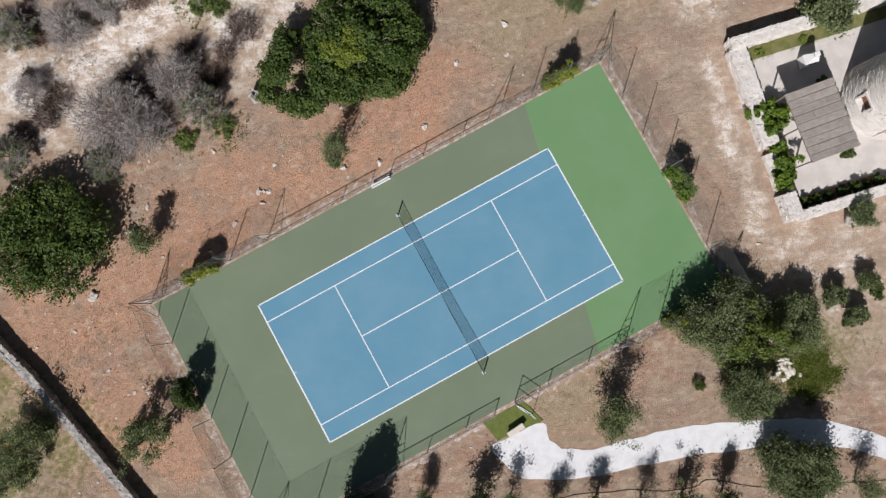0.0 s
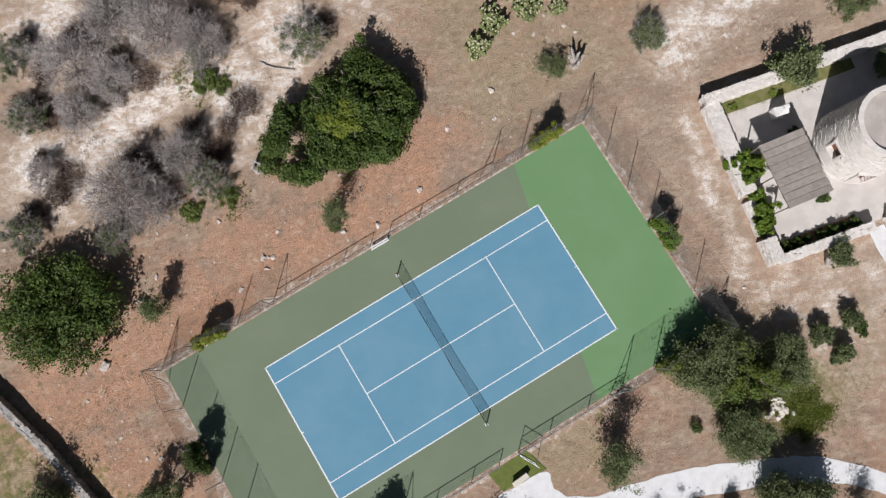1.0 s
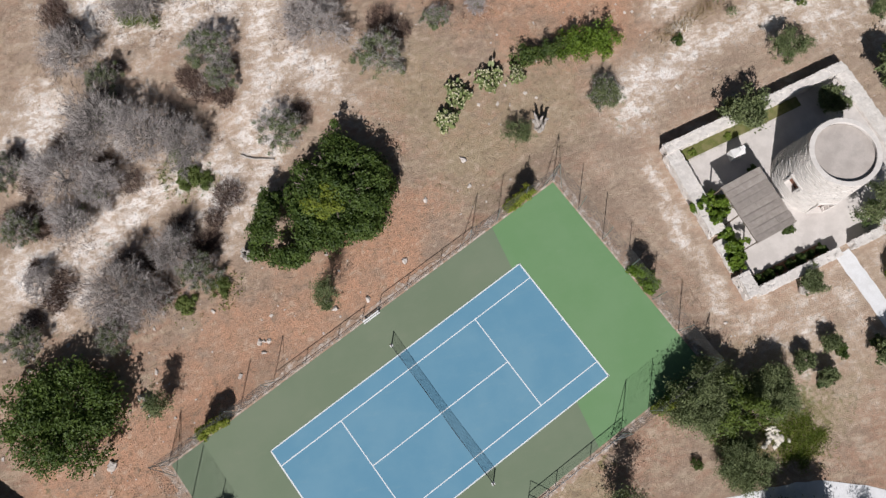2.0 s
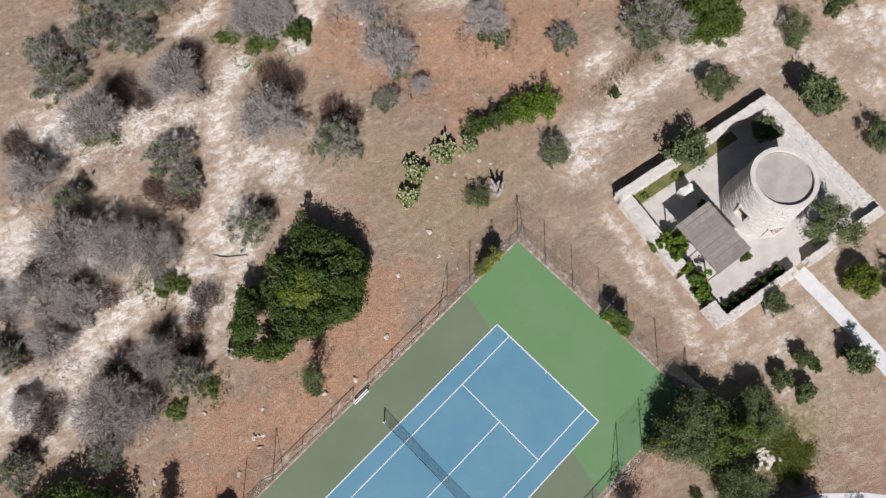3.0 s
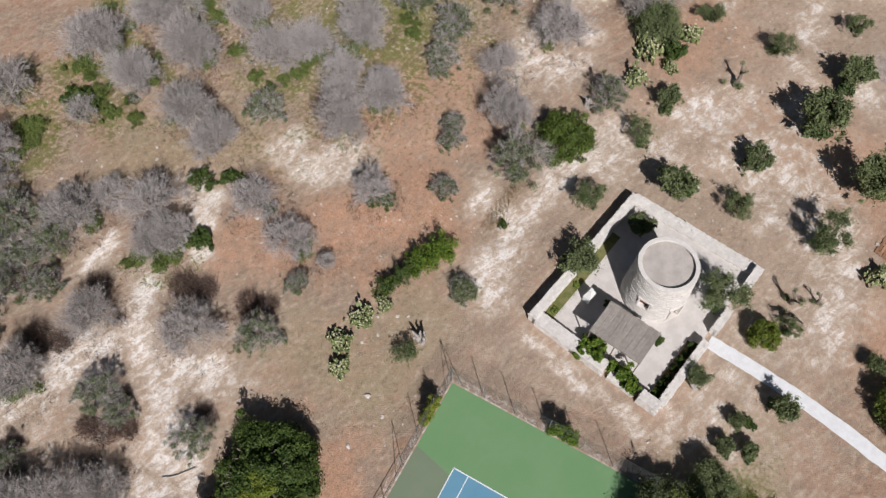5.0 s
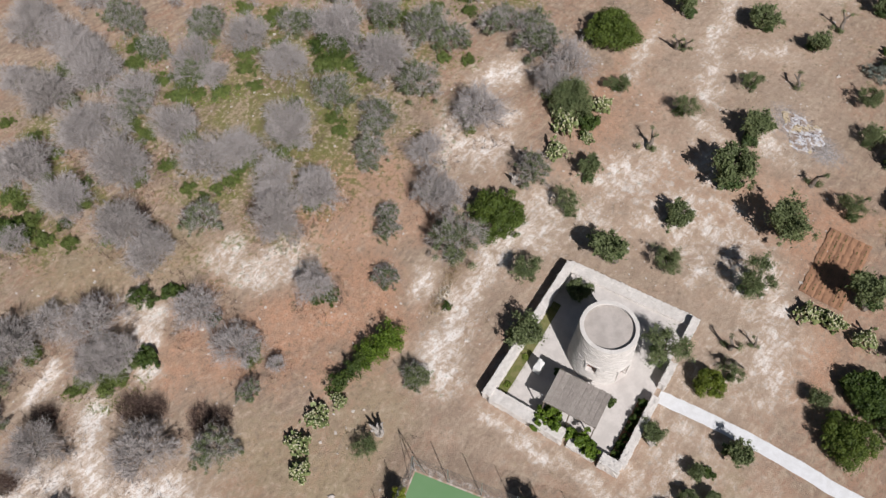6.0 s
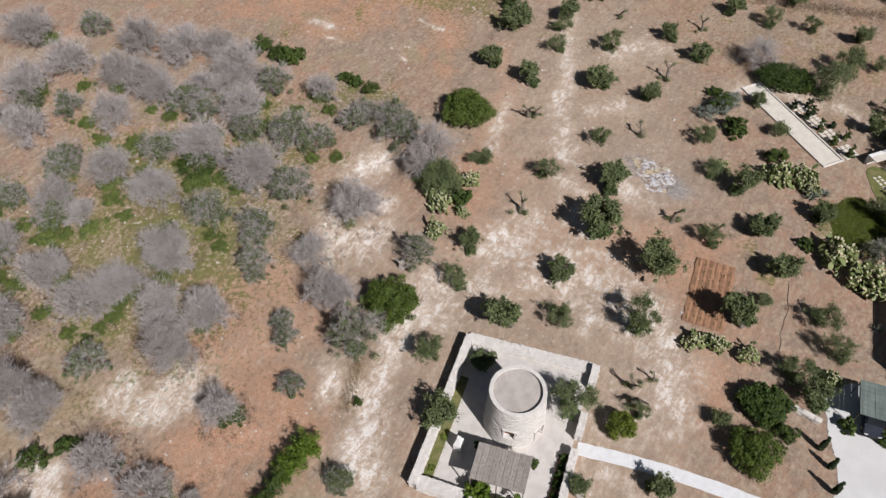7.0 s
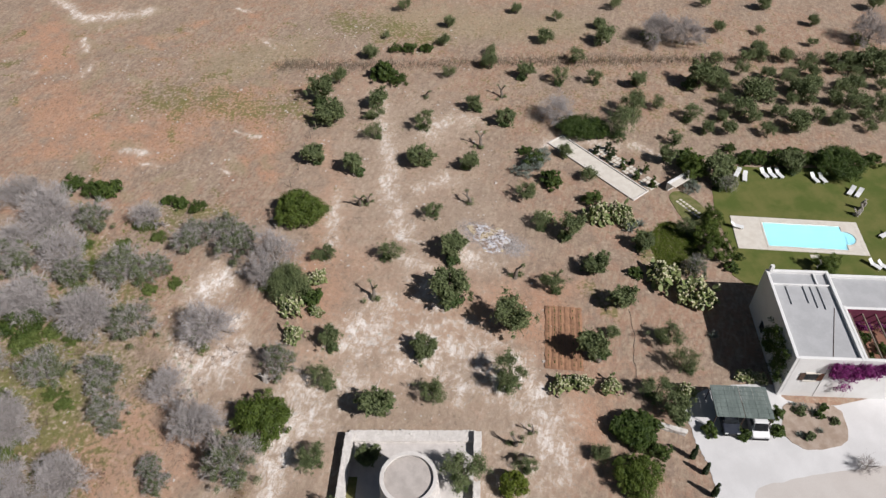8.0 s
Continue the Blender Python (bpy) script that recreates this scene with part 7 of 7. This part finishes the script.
plant("weed", 39.1, 71.0, 1.22)
plant("weed", 48.1, 64.5, 1.40)
plant("weed", 38.5, 66.3, 1.20)
plant("weed", 42.5, 41.1, 1.41)
plant("weed", 39.6, 42.0, 1.14)
plant("weed", 44.0, 40.5, 1.29)
plant("weed", 40.5, 48.8, 1.29)
plant("weed", 29.4, 49.5, 1.09)
plant("weed", 51.3, 51.8, 1.66)
plant("weed", 69.0, 34.6, 1.76)
plant("weed", 78.8, 45.0, 1.94)
plant("weed", 77.3, 35.4, 1.64)
plant("weed", 71.3, 36.3, 2.13)
plant("weed", 70.5, 40.2, 1.69)
plant("weed", 80.1, 28.5, 1.68)
plant("weed", 77.0, 25.9, 1.50)
plant("weed", 76.5, 30.2, 1.34)
plant("weed", 68.3, 22.8, 1.27)
plant("weed", 61.0, 33.6, 1.71)
plant("weed", 78.2, 41.3, 1.34)
plant("weed", 67.0, 54.2, 1.94)
plant("weed", 58.5, 55.6, 1.70)
plant("weed", 52.8, 49.2, 1.75)
plant("weed", 55.0, 45.9, 1.50)
plant("weed", 54.0, 39.8, 1.48)
plant("weed", 52.3, 32.9, 1.32)
plant("weed", 51.6, 57.3, 1.76)
plant("weed", 64.4, 41.5, 1.59)
plant("weed", 61.1, 58.4, 1.44)
plant("weed", 62.6, 46.9, 1.30)
plant("weed", 72.2, 66.5, 1.56)
plant("weed", 70.3, 58.2, 1.68)
plant("weed", 73.0, 47.2, 1.54)
plant("weed", 73.0, 33.7, 1.52)
plant("weed", 67.5, 26.0, 1.31)
plant("weed", 40.8, 41.0, 1.47)
plant("weed", 38.1, 44.9, 1.33)
plant("dead", 68.0, 72.9, 2.9)
plant("dead", 68.4, 69.2, 2.6)
plant("half", 72.8, 67.0, 2.4)
plant("dead", 50.0, 66.9, 2.9)
plant("dead", 60.7, 73.3, 2.6)
plant("dead", 76.1, 49.5, 2.9)
plant("dead", 78.2, 43.6, 2.6)
plant("dead", 79.8, 40.0, 2.8)
plant("half", 72.4, 15.8, 2.7)
plant("dead", 66.7, 11.8, 2.3)
plant("dead", 42.3, 58.6, 3)
plant("dead", 40.4, 34.9, 2.4)
for x, y, r in ((17.6, 60.9, 1.3), (19.6, 60.6, 1.5), (21.3, 62.4, 1.2), (23.8, 67.6, 1.4), (28.4, 58.8, 1.4), (29.6, 61.2, 1.3), (16.6, 40.3, 1.3), (13.6, 42.2, 1.1)):
    plant("weed", x, y, r)
for x, y, r in ((29.0, 55.0, 1.0), (19.0, 37.6, 1.25), (24.9, 33.6, 0.9)):
    plant("green", x, y, r)
plant("green", 63.2, 5.9, 1.5)
plant("old", 64.8, 8.6, 2.3)

plant("grey", 84.3, -26.8, 1.82)
plant("grey", 83.0, -24.8, 1.47)
plant("grey", 86.5, -28.6, 1.34)
plant("grey", 75.8, -47.5, 1.43)

# Twigs whose dark colour strengthens the tree shade in the grove.
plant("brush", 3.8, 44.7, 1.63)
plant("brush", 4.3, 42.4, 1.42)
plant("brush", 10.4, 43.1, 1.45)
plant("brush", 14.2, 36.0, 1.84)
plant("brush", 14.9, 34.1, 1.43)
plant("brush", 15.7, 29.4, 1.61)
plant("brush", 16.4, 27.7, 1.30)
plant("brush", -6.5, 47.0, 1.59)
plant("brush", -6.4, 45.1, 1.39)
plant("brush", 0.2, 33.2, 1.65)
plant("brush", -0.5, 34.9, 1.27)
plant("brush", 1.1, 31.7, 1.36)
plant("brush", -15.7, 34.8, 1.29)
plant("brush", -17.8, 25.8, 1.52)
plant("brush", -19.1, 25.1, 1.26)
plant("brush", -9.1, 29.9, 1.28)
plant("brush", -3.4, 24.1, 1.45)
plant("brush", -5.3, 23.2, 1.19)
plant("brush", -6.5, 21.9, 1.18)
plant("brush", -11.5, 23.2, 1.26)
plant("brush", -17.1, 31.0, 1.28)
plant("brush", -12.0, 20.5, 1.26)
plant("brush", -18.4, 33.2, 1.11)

# Added on the side where shadows fall, to darken the olives' cast shade.
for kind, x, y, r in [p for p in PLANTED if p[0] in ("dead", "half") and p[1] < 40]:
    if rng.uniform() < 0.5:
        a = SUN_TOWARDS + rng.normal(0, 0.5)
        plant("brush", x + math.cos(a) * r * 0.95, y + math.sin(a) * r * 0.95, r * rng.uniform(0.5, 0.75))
big_carob(3.8, 18.5)


def fence_creeper(x, y, dx, dy, wide, high, material, label):
    """A climber that fills part of the court fence: woody stems, a leafy curtain and a loose top."""
    t = thing("fence_creeper", label, "climbing plant", x, y, 0, group="climbers on the court fence")
    bm = bmesh.new()
    for k in range(5):
        u = wide * (k / 4 - 0.5) * 0.7
        add_tube(bm, (dx * u, dy * u, -0.05), (dx * u * 1.2, dy * u * 1.2, high * 0.8), 0.03, 0.012, 5)
    part("stem", bm, BROWN_TWIGS, t)
    cl = []
    for k in range(110):
        u, f = rng.uniform(-0.5, 0.5), rng.uniform(0.04, 1.0) ** 0.8
        reach = 1 - (2 * abs(u)) ** 3 * 0.6
        o = rng.normal(0, 0.16)
        cl.append((dx * u * wide - dy * o, dy * u * wide + dx * o, high * f * reach, rng.uniform(0.16, 0.32)))
    leaf_cloud("foliage", cl, int(4200 * wide * high / 4), 0.085, material, t, 0.4, 1.6)
    return t


fence_creeper(-14.2, 9.4, 1, 0, 2.3, 2.6, L_YELLOW, "bright yellow-green creeper on the court fence")
fence_creeper(15.0, 9.4, 1, 0, 2.4, 2.7, L_YELLOW, "bright yellow-green creeper on the court fence")
fence_creeper(18.6, -1.3, 0, 1, 2.5, 3.0, L_BRIGHT, "bright green creeper on the court fence")
fence_creeper(14.0, -9.5, 1, 0, 2.4, 2.6, L_YELLOW, "yellowing creeper on the court fence under the olives")
fence_creeper(-18.7, 2.2, 0, 1, 2.2, 3.4, L_SHRUB, "dark green creeper on the court fence")
cone = cypress(1.75, 6.6)
cone.matrix_basis = pose(-12.2, -10.9, -0.02, 0, 0, 20)
leaf_cloud("seedling_row", seedlings, 1100, 0.07, L_SHRUB, plot)["kind"] = "stuff"


# ---- planting round the yard and the house ----
def hedge(name, label, line, r, h, count, size, material, dry=False):
    t = thing(name, label, "hedge")
    pts = smooth_line(line, 12)
    if not dry:
        bm = bmesh.new()
        for q in pts[::3]:
            add_tube(bm, (q.x, q.y, -0.05), (q.x + rng.normal(0, 0.2), q.y + rng.normal(0, 0.2), h * 0.7), 0.04, 0.015, 5)
        part("stem", bm, BROWN_TWIGS, t)
        cl = [(q.x + rng.normal(0, r * 0.45), q.y + rng.normal(0, r * 0.45), rng.uniform(0.25, h) * (0.7 + 0.3 * math.sin(i * 1.7)), r * rng.uniform(0.25, 0.5)) for i, q in enumerate(pts) for _ in range(4)]
        leaf_cloud("foliage", cl, count, size, material, t)
    else:
        pick = rng.integers(0, len(pts), count)
        base = np.array([(pts[k].x, pts[k].y, 0.0) for k in pick]) + np.concatenate([rng.normal(0, r, (count, 2)), np.zeros((count, 1))], 1)
        way = np.concatenate([rng.normal(0, 0.3, (count, 2)), np.ones((count, 1))], 1)
        blades("dry_stalk_bank", base, way, rng.uniform(0.5, 1.0, count) * h, np.full(count, size), material, t)["kind"] = "stuff"
    return t


hedge("oleander_hedge", "bright green rounded hedge on open ground", [(26.3, 17.6), (27.6, 16.9), (28.8, 16.3), (29.5, 15.9)], 1.15, 2.6, 8500, 0.10, L_BRIGHT)
hedge("dull_hedge", "duller green hedge running on from the bright one", [(22.4, 19.2), (23.8, 18.7), (25.0, 18.2), (26.2, 17.5)], 0.8, 2.1, 6500, 0.09, L_SHRUB)
hedge("reed_bank", "long bank of dry brown reeds across the fields", [(118, 10), (115.4, -6), (113, -29), (110.4, -48), (107.9, -68), (104.7, -94), (102, -115)], 1.0, 0.8, 9000, 0.03, DRY_REED, True)
hedge("garden_hedge", "mixed green hedge behind the lawn", [(80.6, -54.5), (79.8, -60), (79.0, -66), (78.4, -74)], 0.9, 1.6, 5200, 0.17, L_SHRUB)
hedge("weedy_verge", "strip of dry weeds between grove and track", [(33.5, 13.6), (36.5, 13.4), (40.5, 13.8), (45.0, 14.6)], 0.5, 0.5, 1800, 0.02, L_DRY, True)


def bush(x, y, r, material=L_SHRUB, label="small green bush against the yard wall", z=0.0, tall=1.1, size=0.12, count=900, name="bush"):
    t = thing(name, label, "bush", x, y, z)
    wood("stem", t, BROWN_TWIGS, r * 0.7, r * tall, 0.1, 0.04, 5, 2, 0.8)
    leaf_cloud("foliage", crown_clumps(40, r, r * tall, r * 0.3, 0.22, 0.3, -0.2, 0.35), count, size, material, t)
    return t


for x, y, r in ((26.8, 0.35, 0.95), (27.5, -0.5, 0.85), (26.4, -0.9, 0.95), (26.0, -3.6, 0.95), (25.3, -4.6, 0.85), (26.2, -2.4, 0.65), (25.9, 0.5, 0.7)):
    bush(x, y, r, L_BRIGHT, "leafy green creeper on the broken yard wall", 0.3, 1.7, 0.15, 1200, "creeper")
for x, y, r in ((31.7, 0.1, 0.45), (30.6, -5.2, 0.5), (31.5, -0.9, 0.35)):
    bush(x, y, r, L_SHRUB, "small potted green bush beside the pergola", 0.03, 1.6)
for k in range(7):
    u, v = 1.6 + 0.95 * k, 0.9
    bush(*yard(u, v), 0.42 + 0.08 * math.sin(k * 2.1), L_CAROB, "dark shrub in the narrow planting bed", 0.08, 1.6)
for u in (2.3, 5.6, 8.4):
    bush(*yard(u, 12.3), 0.36, L_GRASS, "low grassy clump in the planting bed", 0.08, 0.6, 0.07, 900)


def bent_limb(line, radii, sides=6):
    """One closed, bent and tapering limb through the points given."""
    bm = bmesh.new()
    rings = []
    for p, r in zip(line, radii):
        rings.append([bm.verts.new((p.x + r * math.cos(6.2832 * i / sides), p.y + r * math.sin(6.2832 * i / sides), p.z)) for i in range(sides)])
    for a, b in zip(rings, rings[1:]):
        for i in range(sides):
            bm.faces.new((a[i], a[(i + 1) % sides], b[(i + 1) % sides], b[i]))
    bm.faces.new(rings[0][::-1])
    bm.faces.new(rings[-1])
    return bm


def dead_stump(x, y, h, turn):
    """A bleached, twisted trunk of a felled olive."""
    t = thing("bleached_olive_stump", "bleached twisted olive stump standing alone", "tree stump", x, y, 0, turn)
    for k in range(5):
        a = k * 1.257
        p = Vector((math.cos(a) * 0.2, math.sin(a) * 0.2, -0.1))
        line, radii = [p], [0.25]
        for j in range(3):
            p = p + Vector((rng.normal(0, 0.13), rng.normal(0, 0.13), h / 3 * rng.uniform(0.7, 1.2)))
            line.append(p)
            radii.append(0.19 - 0.04 * j)
        line.append(p + Vector((math.cos(a) * 0.2, math.sin(a) * 0.2, 0.14)))
        radii.append(0.05)
        part("twisted_stem", bent_limb(line, radii, 7), DEAD_BARK, t)
    return t


for x, y, h, turn in ((20.3, 13.5, 1.5, 10), (-5.0, 19.0, 1.3, 80), (17.4, 38.6, 1.0, 150), (-17.3, 14.4, 0.6, 200), (28.3, -9.6, 1.3, 40), (-1.9, 12.3, 0.7, 120), (52.0, 11.2, 1.2, 40), (68.4, -68.9, 1.9, 20), (67.4, -67.6, 1.0, 70)):
    dead_stump(x, y, h, turn)


def bougainvillea(x, y, z, turn, clumps, count, material, label, name="bougainvillea"):
    t = thing(name, label, "climbing plant", x, y, z, turn)
    part("stem", tube((0.05, 0, -z + 0.0), (0.0, 0.1, 0.3), 0.025, 0.015), BARK, t)
    leaf_cloud("bloom", clumps, count, 0.115, material, t, 0.2, 1.3)
    return t


def house_at(u, v):
    q = pose(HX, HY, 0, 0, 0, HT) @ Vector((u, v, 0))
    return (q.x, q.y)


cl = [(rng.uniform(-0.55, -0.15), -rng.uniform(0, 5.6), 0, rng.uniform(0.28, 0.55)) for _ in range(130)]
cl = [(x, y, 0.75 - abs(rng.normal(0, 0.9)) * (0.35 + math.exp(-((y + 2.4) / 1.9) ** 2) * 1.6), r) for x, y, z, r in cl]
bougainvillea(*house_at(-0.05, -3.8), 5.4, HT, cl, 8500, L_BOUGAIN, "purple bougainvillea spilling over the house front")
cl = [(rng.uniform(0.2, 1.6), -rng.uniform(0, 6), rng.uniform(0, 1.4), rng.uniform(0.3, 0.5)) for _ in range(30)]
bougainvillea(*house_at(5.4, -7.4), 3.8, HT, cl, 2600, L_BOUGAIN, "purple creeper on the terrace wall")
cl = [(rng.uniform(-2.6, 3.2), rng.uniform(0.1, 0.7), rng.uniform(-2.6, 1.6), rng.uniform(0.3, 0.6)) for _ in range(80)]
bougainvillea(*house_at(3.0, 0.1), 4.6, HT, cl, 6500, L_CAROB, "dark creeper on the shaded house wall", "wall_creeper")
for u, v, r in ((2.0, -9.0, 0.8), (3.5, -11.0, 0.9), (5.0, -9.5, 0.7)):
    bush(*house_at(u, v), r, L_SHRUB, "green potted plant on the terrace", 3.8, 1.5)
for x, y, r, h in ((35.9, -31.9, 0.27, 2.6), (34.1, -32.5, 0.24, 2.1), (31.7, -32.4, 0.27, 2.5)):
    c = cypress(r, h)
    c.matrix_basis = pose(x, y, 0)
for x, y, r in ((39.9, -45.9, 0.6), (39.2, -46.6, 0.7), (36.8, -46.2, 0.55), (36.7, -43.9, 0.6), (40.3, -45.0, 0.5), (50.4, -40.2, 0.8), (44.2, -40.8, 0.6), (43.7, -42.2, 0.6)):
    a = agave(r)
    a.matrix_basis = pose(x, y, 0.05 if x < 41 else 0.0, 0, 0, x * 57 % 360)
for x, y, r in ((38.5, -34.7, 0.8), (37.5, -38.0, 0.75), (37.3, -41.6, 0.85), (39.4, -42.4, 0.9)):
    bush(x, y, r, L_SHRUB, "green shrub beside the carport", 0.0, 1.6, 0.14, 1400)
for x, y, r in ((86.0, -36.6, 0.8), (84.0, -37.9, 0.8), (81.8, -39.4, 0.9), (79.4, -40.7, 0.9), (77.2, -42.2, 0.9), (86.4, -38.6, 0.8), (85.0, -39.0, 0.7), (82.5, -41.0, 0.7), (80.5, -42.4, 0.7)):
    bush(x, y, r * 0.62, L_CYPRESS if x > 82 else L_SHRUB, "small upright conifer beside the paved garden", 0.0, 3.6, 0.13, 900)

bush(80.0, -49.3, 1.5, L_BRIGHT, "tall bright green bush behind the garden wall", 0.0, 1.9, 0.12, 4200)
for x, y, r in ((69.2, -36.4, 1.25), (69.9, -38.0, 1.0)):
    a = agave(r)
    a.matrix_basis = pose(x, y, 0, 0, 0, x * 57 % 360)
for x, y, r in ((44.6, -41.0, 0.7), (44.3, -42.0, 0.8), (43.9, -43.0, 0.7)):
    p = prickly_pear(r)
    p.matrix_basis = pose(x, y, 0)
for x, y, r, m in ((39.3, -45.2, 0.7, L_HALF), (38.6, -47.0, 0.6, L_SHRUB), (37.6, -48.3, 0.5, L_HALF), (36.4, -44.8, 0.6, L_HALF), (39.4, -48.0, 0.5, L_SHRUB)):
    bush(x, y, r, m, "straggly shrub in the gravelly bed", 0.05, 1.3, 0.12, 500)
for u, v, r in ((13.6, -2.6, 0.8), (13.7, -3.9, 0.9), (13.6, -5.2, 0.8), (13.7, -6.4, 0.7)):
    bush(*house_at(u, v), r, L_SHRUB, "clipped dark shrub behind the house", 0.0, 1.2, 0.13, 1500)
bare = thin_tree(1.3)
bare.matrix_basis = pose(32.2, -48.6, 0.02)
stone_wall("garden_wall", "low pale rubble wall beside the cypresses", (41.3, -27.2), (38.7, -32.2), 0.45, 0.5, STONE)

def line_tube(name, label, category, points, radius, material, z=0.03):
    """A hose, cable or fallen limb laid along the ground."""
    cu = bpy.data.curves.new(name, "CURVE")
    cu.dimensions, cu.bevel_depth, cu.bevel_resolution = "3D", radius, 2
    line = smooth_line([(x, y, 0.0) for x, y in points], 6)
    sp = cu.splines.new("POLY")
    sp.points.add(len(line) - 1)
    for k, q in enumerate(line):
        wob = 0.12 * math.sin(k * 1.3)
        x, y = q.x + wob, q.y - wob
        sp.points[k].co = (x, y, float(ground_height(np.array(x), np.array(y))) + z, 1.0)
    cu.materials.append(material)
    return tagged(new(name, cu), label, category)


line_tube("irrigation_hose", "black irrigation hose lying across the orchard", "hose", [(55.9, -31.8), (51.9, -31.2), (49.2, -30.2), (46.5, -29.7), (43.0, -29.4)], 0.02, RUBBER)
line_tube("irrigation_hose", "black irrigation hose lying beside the gravel path", "hose", [(-1.5, -16.0), (0.3, -16.5), (4.5, -18.2), (8.0, -20.1), (10.6, -20.7), (13.3, -22.7), (21.1, -26.4)], 0.02, RUBBER)
line_tube("fallen_branch", "bleached crooked branch lying on the chalk", "branch", [(-0.7, 26.5), (0.0, 25.6), (1.3, 24.6)], 0.07, DEAD_BARK, 0.10)

# sagging wire fence between the orchard and the fallow field
field_fence = thing("field_fence", "low sagging wire fence with wooden posts", "fence")
ends = [(98.5, 4.6), (96.2, 5.5), (93.9, 6.4), (91.3, 6.9), (88.8, 7.4), (85.1, 8.5)]
for x, y in ends:
    part("post", tube((x, y, -0.2), (x + rng.normal(0, 0.05), y, 1.2), 0.05, 0.045, 7), POST_WOOD, field_fence)
for (ax, ay), (bx, by) in zip(ends, ends[1:]):
    for z in (0.3, 0.7, 1.1):
        part("wire", tube((ax, ay, z), (bx, by, z - 0.04), 0.008, sides=4), WIRE, field_fence)

YARD_BACK = YARD.inverted()

# ---- dry grass, as loose tufts over the open ground ----
def grass_cover(name, label, n, box_, material, h, w, keep):
    x, y = rng.uniform(box_[0], box_[1], n), rng.uniform(box_[2], box_[3], n)
    k = np.array([keep(a, b) for a, b in zip(x, y)])
    x, y = x[k], y[k]
    x, y = np.repeat(x, 5) + rng.normal(0, 0.13, len(x) * 5), np.repeat(y, 5) + rng.normal(0, 0.13, len(y) * 5)
    base = np.stack([x, y, ground_height(x, y) - 0.02], 1)
    way = np.concatenate([rng.normal(0, 0.55, (len(x), 2)), np.ones((len(x), 1))], 1)
    ob = blades(name, base, way, rng.uniform(0.5, 1.1, len(x)) * h, np.full(len(x), w), material, None)
    return tagged(ob, label, "grass", kind="stuff")


def open_ground(x, y):
    if abs(x) < 19.5 and abs(y) < 10.3 or 23 < x < 43 and -12 < y < 8 or y < -10.5 and x < 45 and y > -26 - 0.2 * x and x > -3:
        return False
    if x > 54 and y < -38 or x > 30 and y < -30:
        return False
    return 0.5 + 0.5 * noise.noise((x * 0.16, y * 0.16, 3.1)) > rng.uniform(0.25, 0.75)


grass_cover("dry_grass", "thin dry grass tufts on the earth", 30000, (-34, 75, -14, 62), L_DRY, 0.26, 0.016, open_ground)


def scrub_ground(x, y):
    """Broken patches of low scrub, away from what is built."""
    return open_ground(x, y) and noise.noise((x * 0.21, y * 0.21, 7.7)) + 0.5 * noise.noise((x * 0.9, y * 0.9, 1.7)) > 0.12


grass_cover("dry_scrub", "low brown scrub in broken patches on the earth", 30000, (-34, 120, -30, 62), DRY_REED, 0.22, 0.022, scrub_ground)


def around(kinds, inner, outer):
    """Whether a place lies in the ring about a plant of these kinds."""
    spots = np.array([(x, y, r) for k, x, y, r in PLANTED if k in kinds])

    def keep(x, y):
        d = np.hypot(spots[:, 0] - x, spots[:, 1] - y) / spots[:, 2]
        return bool(((d > inner) & (d < outer)).any()) and noise.noise((x * 0.35, y * 0.35, 5.0)) > rng.uniform(-0.5, 0.3)
    return keep


grass_cover("green_grass", "rank green weeds under the grove", 60000, (-34, 96, 14, 75), L_GRASS, 0.34, 0.04, around(("weed",), 0.0, 1.5))
grass_cover("brown_brush", "dry brown brushwood between the dead olives", 30000, (-34, 60, 14, 62), BROWN_TWIGS, 0.7, 0.014, around(("dead",), 0.4, 1.35))
grass_cover("garden_grass", "fresh green grass round the pale rocks", 7000, (17.5, 23.0, -20.6, -14.8), L_GRASS, 0.2, 0.03, lambda x, y: math.hypot(x - 20.3, y + 17.4) + rng.normal(0, 0.35) < 1.9 + noise.noise((x, y, 1.0)))
grass_cover("bed_grass", "green grass along the yard wall", 16000, (25.0, 42.0, 0.0, 8.0), L_GRASS, 0.22, 0.03, lambda x, y: 1.1 < (YARD_BACK @ Vector((x, y, 0))).x < 8 and 11.95 < (YARD_BACK @ Vector((x, y, 0))).y < 12.9)
grass_cover("lawn_grass", "rank grass on the small lawn", 15000, (61.0, 71.0, -45.5, -36.0), L_GRASS, 0.2, 0.03, lambda x, y: math.hypot((x - 65.6) / 4.2, (y + 41) / 3.8) < 1.0 + 0.5 * noise.noise((x * 0.6, y * 0.6, 2.0)))

# loose pale stones on the open earth
n = 7500
stone_x, stone_y = rng.uniform(-34, 130, n), rng.uniform(-22, 66, n)
kept = np.array([open_ground(a, b) and noise.noise((a * 0.11, b * 0.11, 9.0)) > -0.15 for a, b in zip(stone_x, stone_y)])
stone_x, stone_y = stone_x[kept], stone_y[kept]
n = len(stone_x)
size = rng.uniform(0.03, 0.075, (n, 1)) * rng.choice([1.0, 1.0, 1.0, 1.9], (n, 1))
pebbles = stones_mesh("loose_stones", np.stack([stone_x, stone_y, ground_height(stone_x, stone_y) + 0.01], 1), size * rng.uniform(0.7, 1.2, (n, 3)) * (1.2, 1, 0.6), rng.uniform(0, 6.28, n), ROCK, None, 0.25)
tagged(pebbles, "loose pale stones scattered on the earth", "stones", kind="stuff")
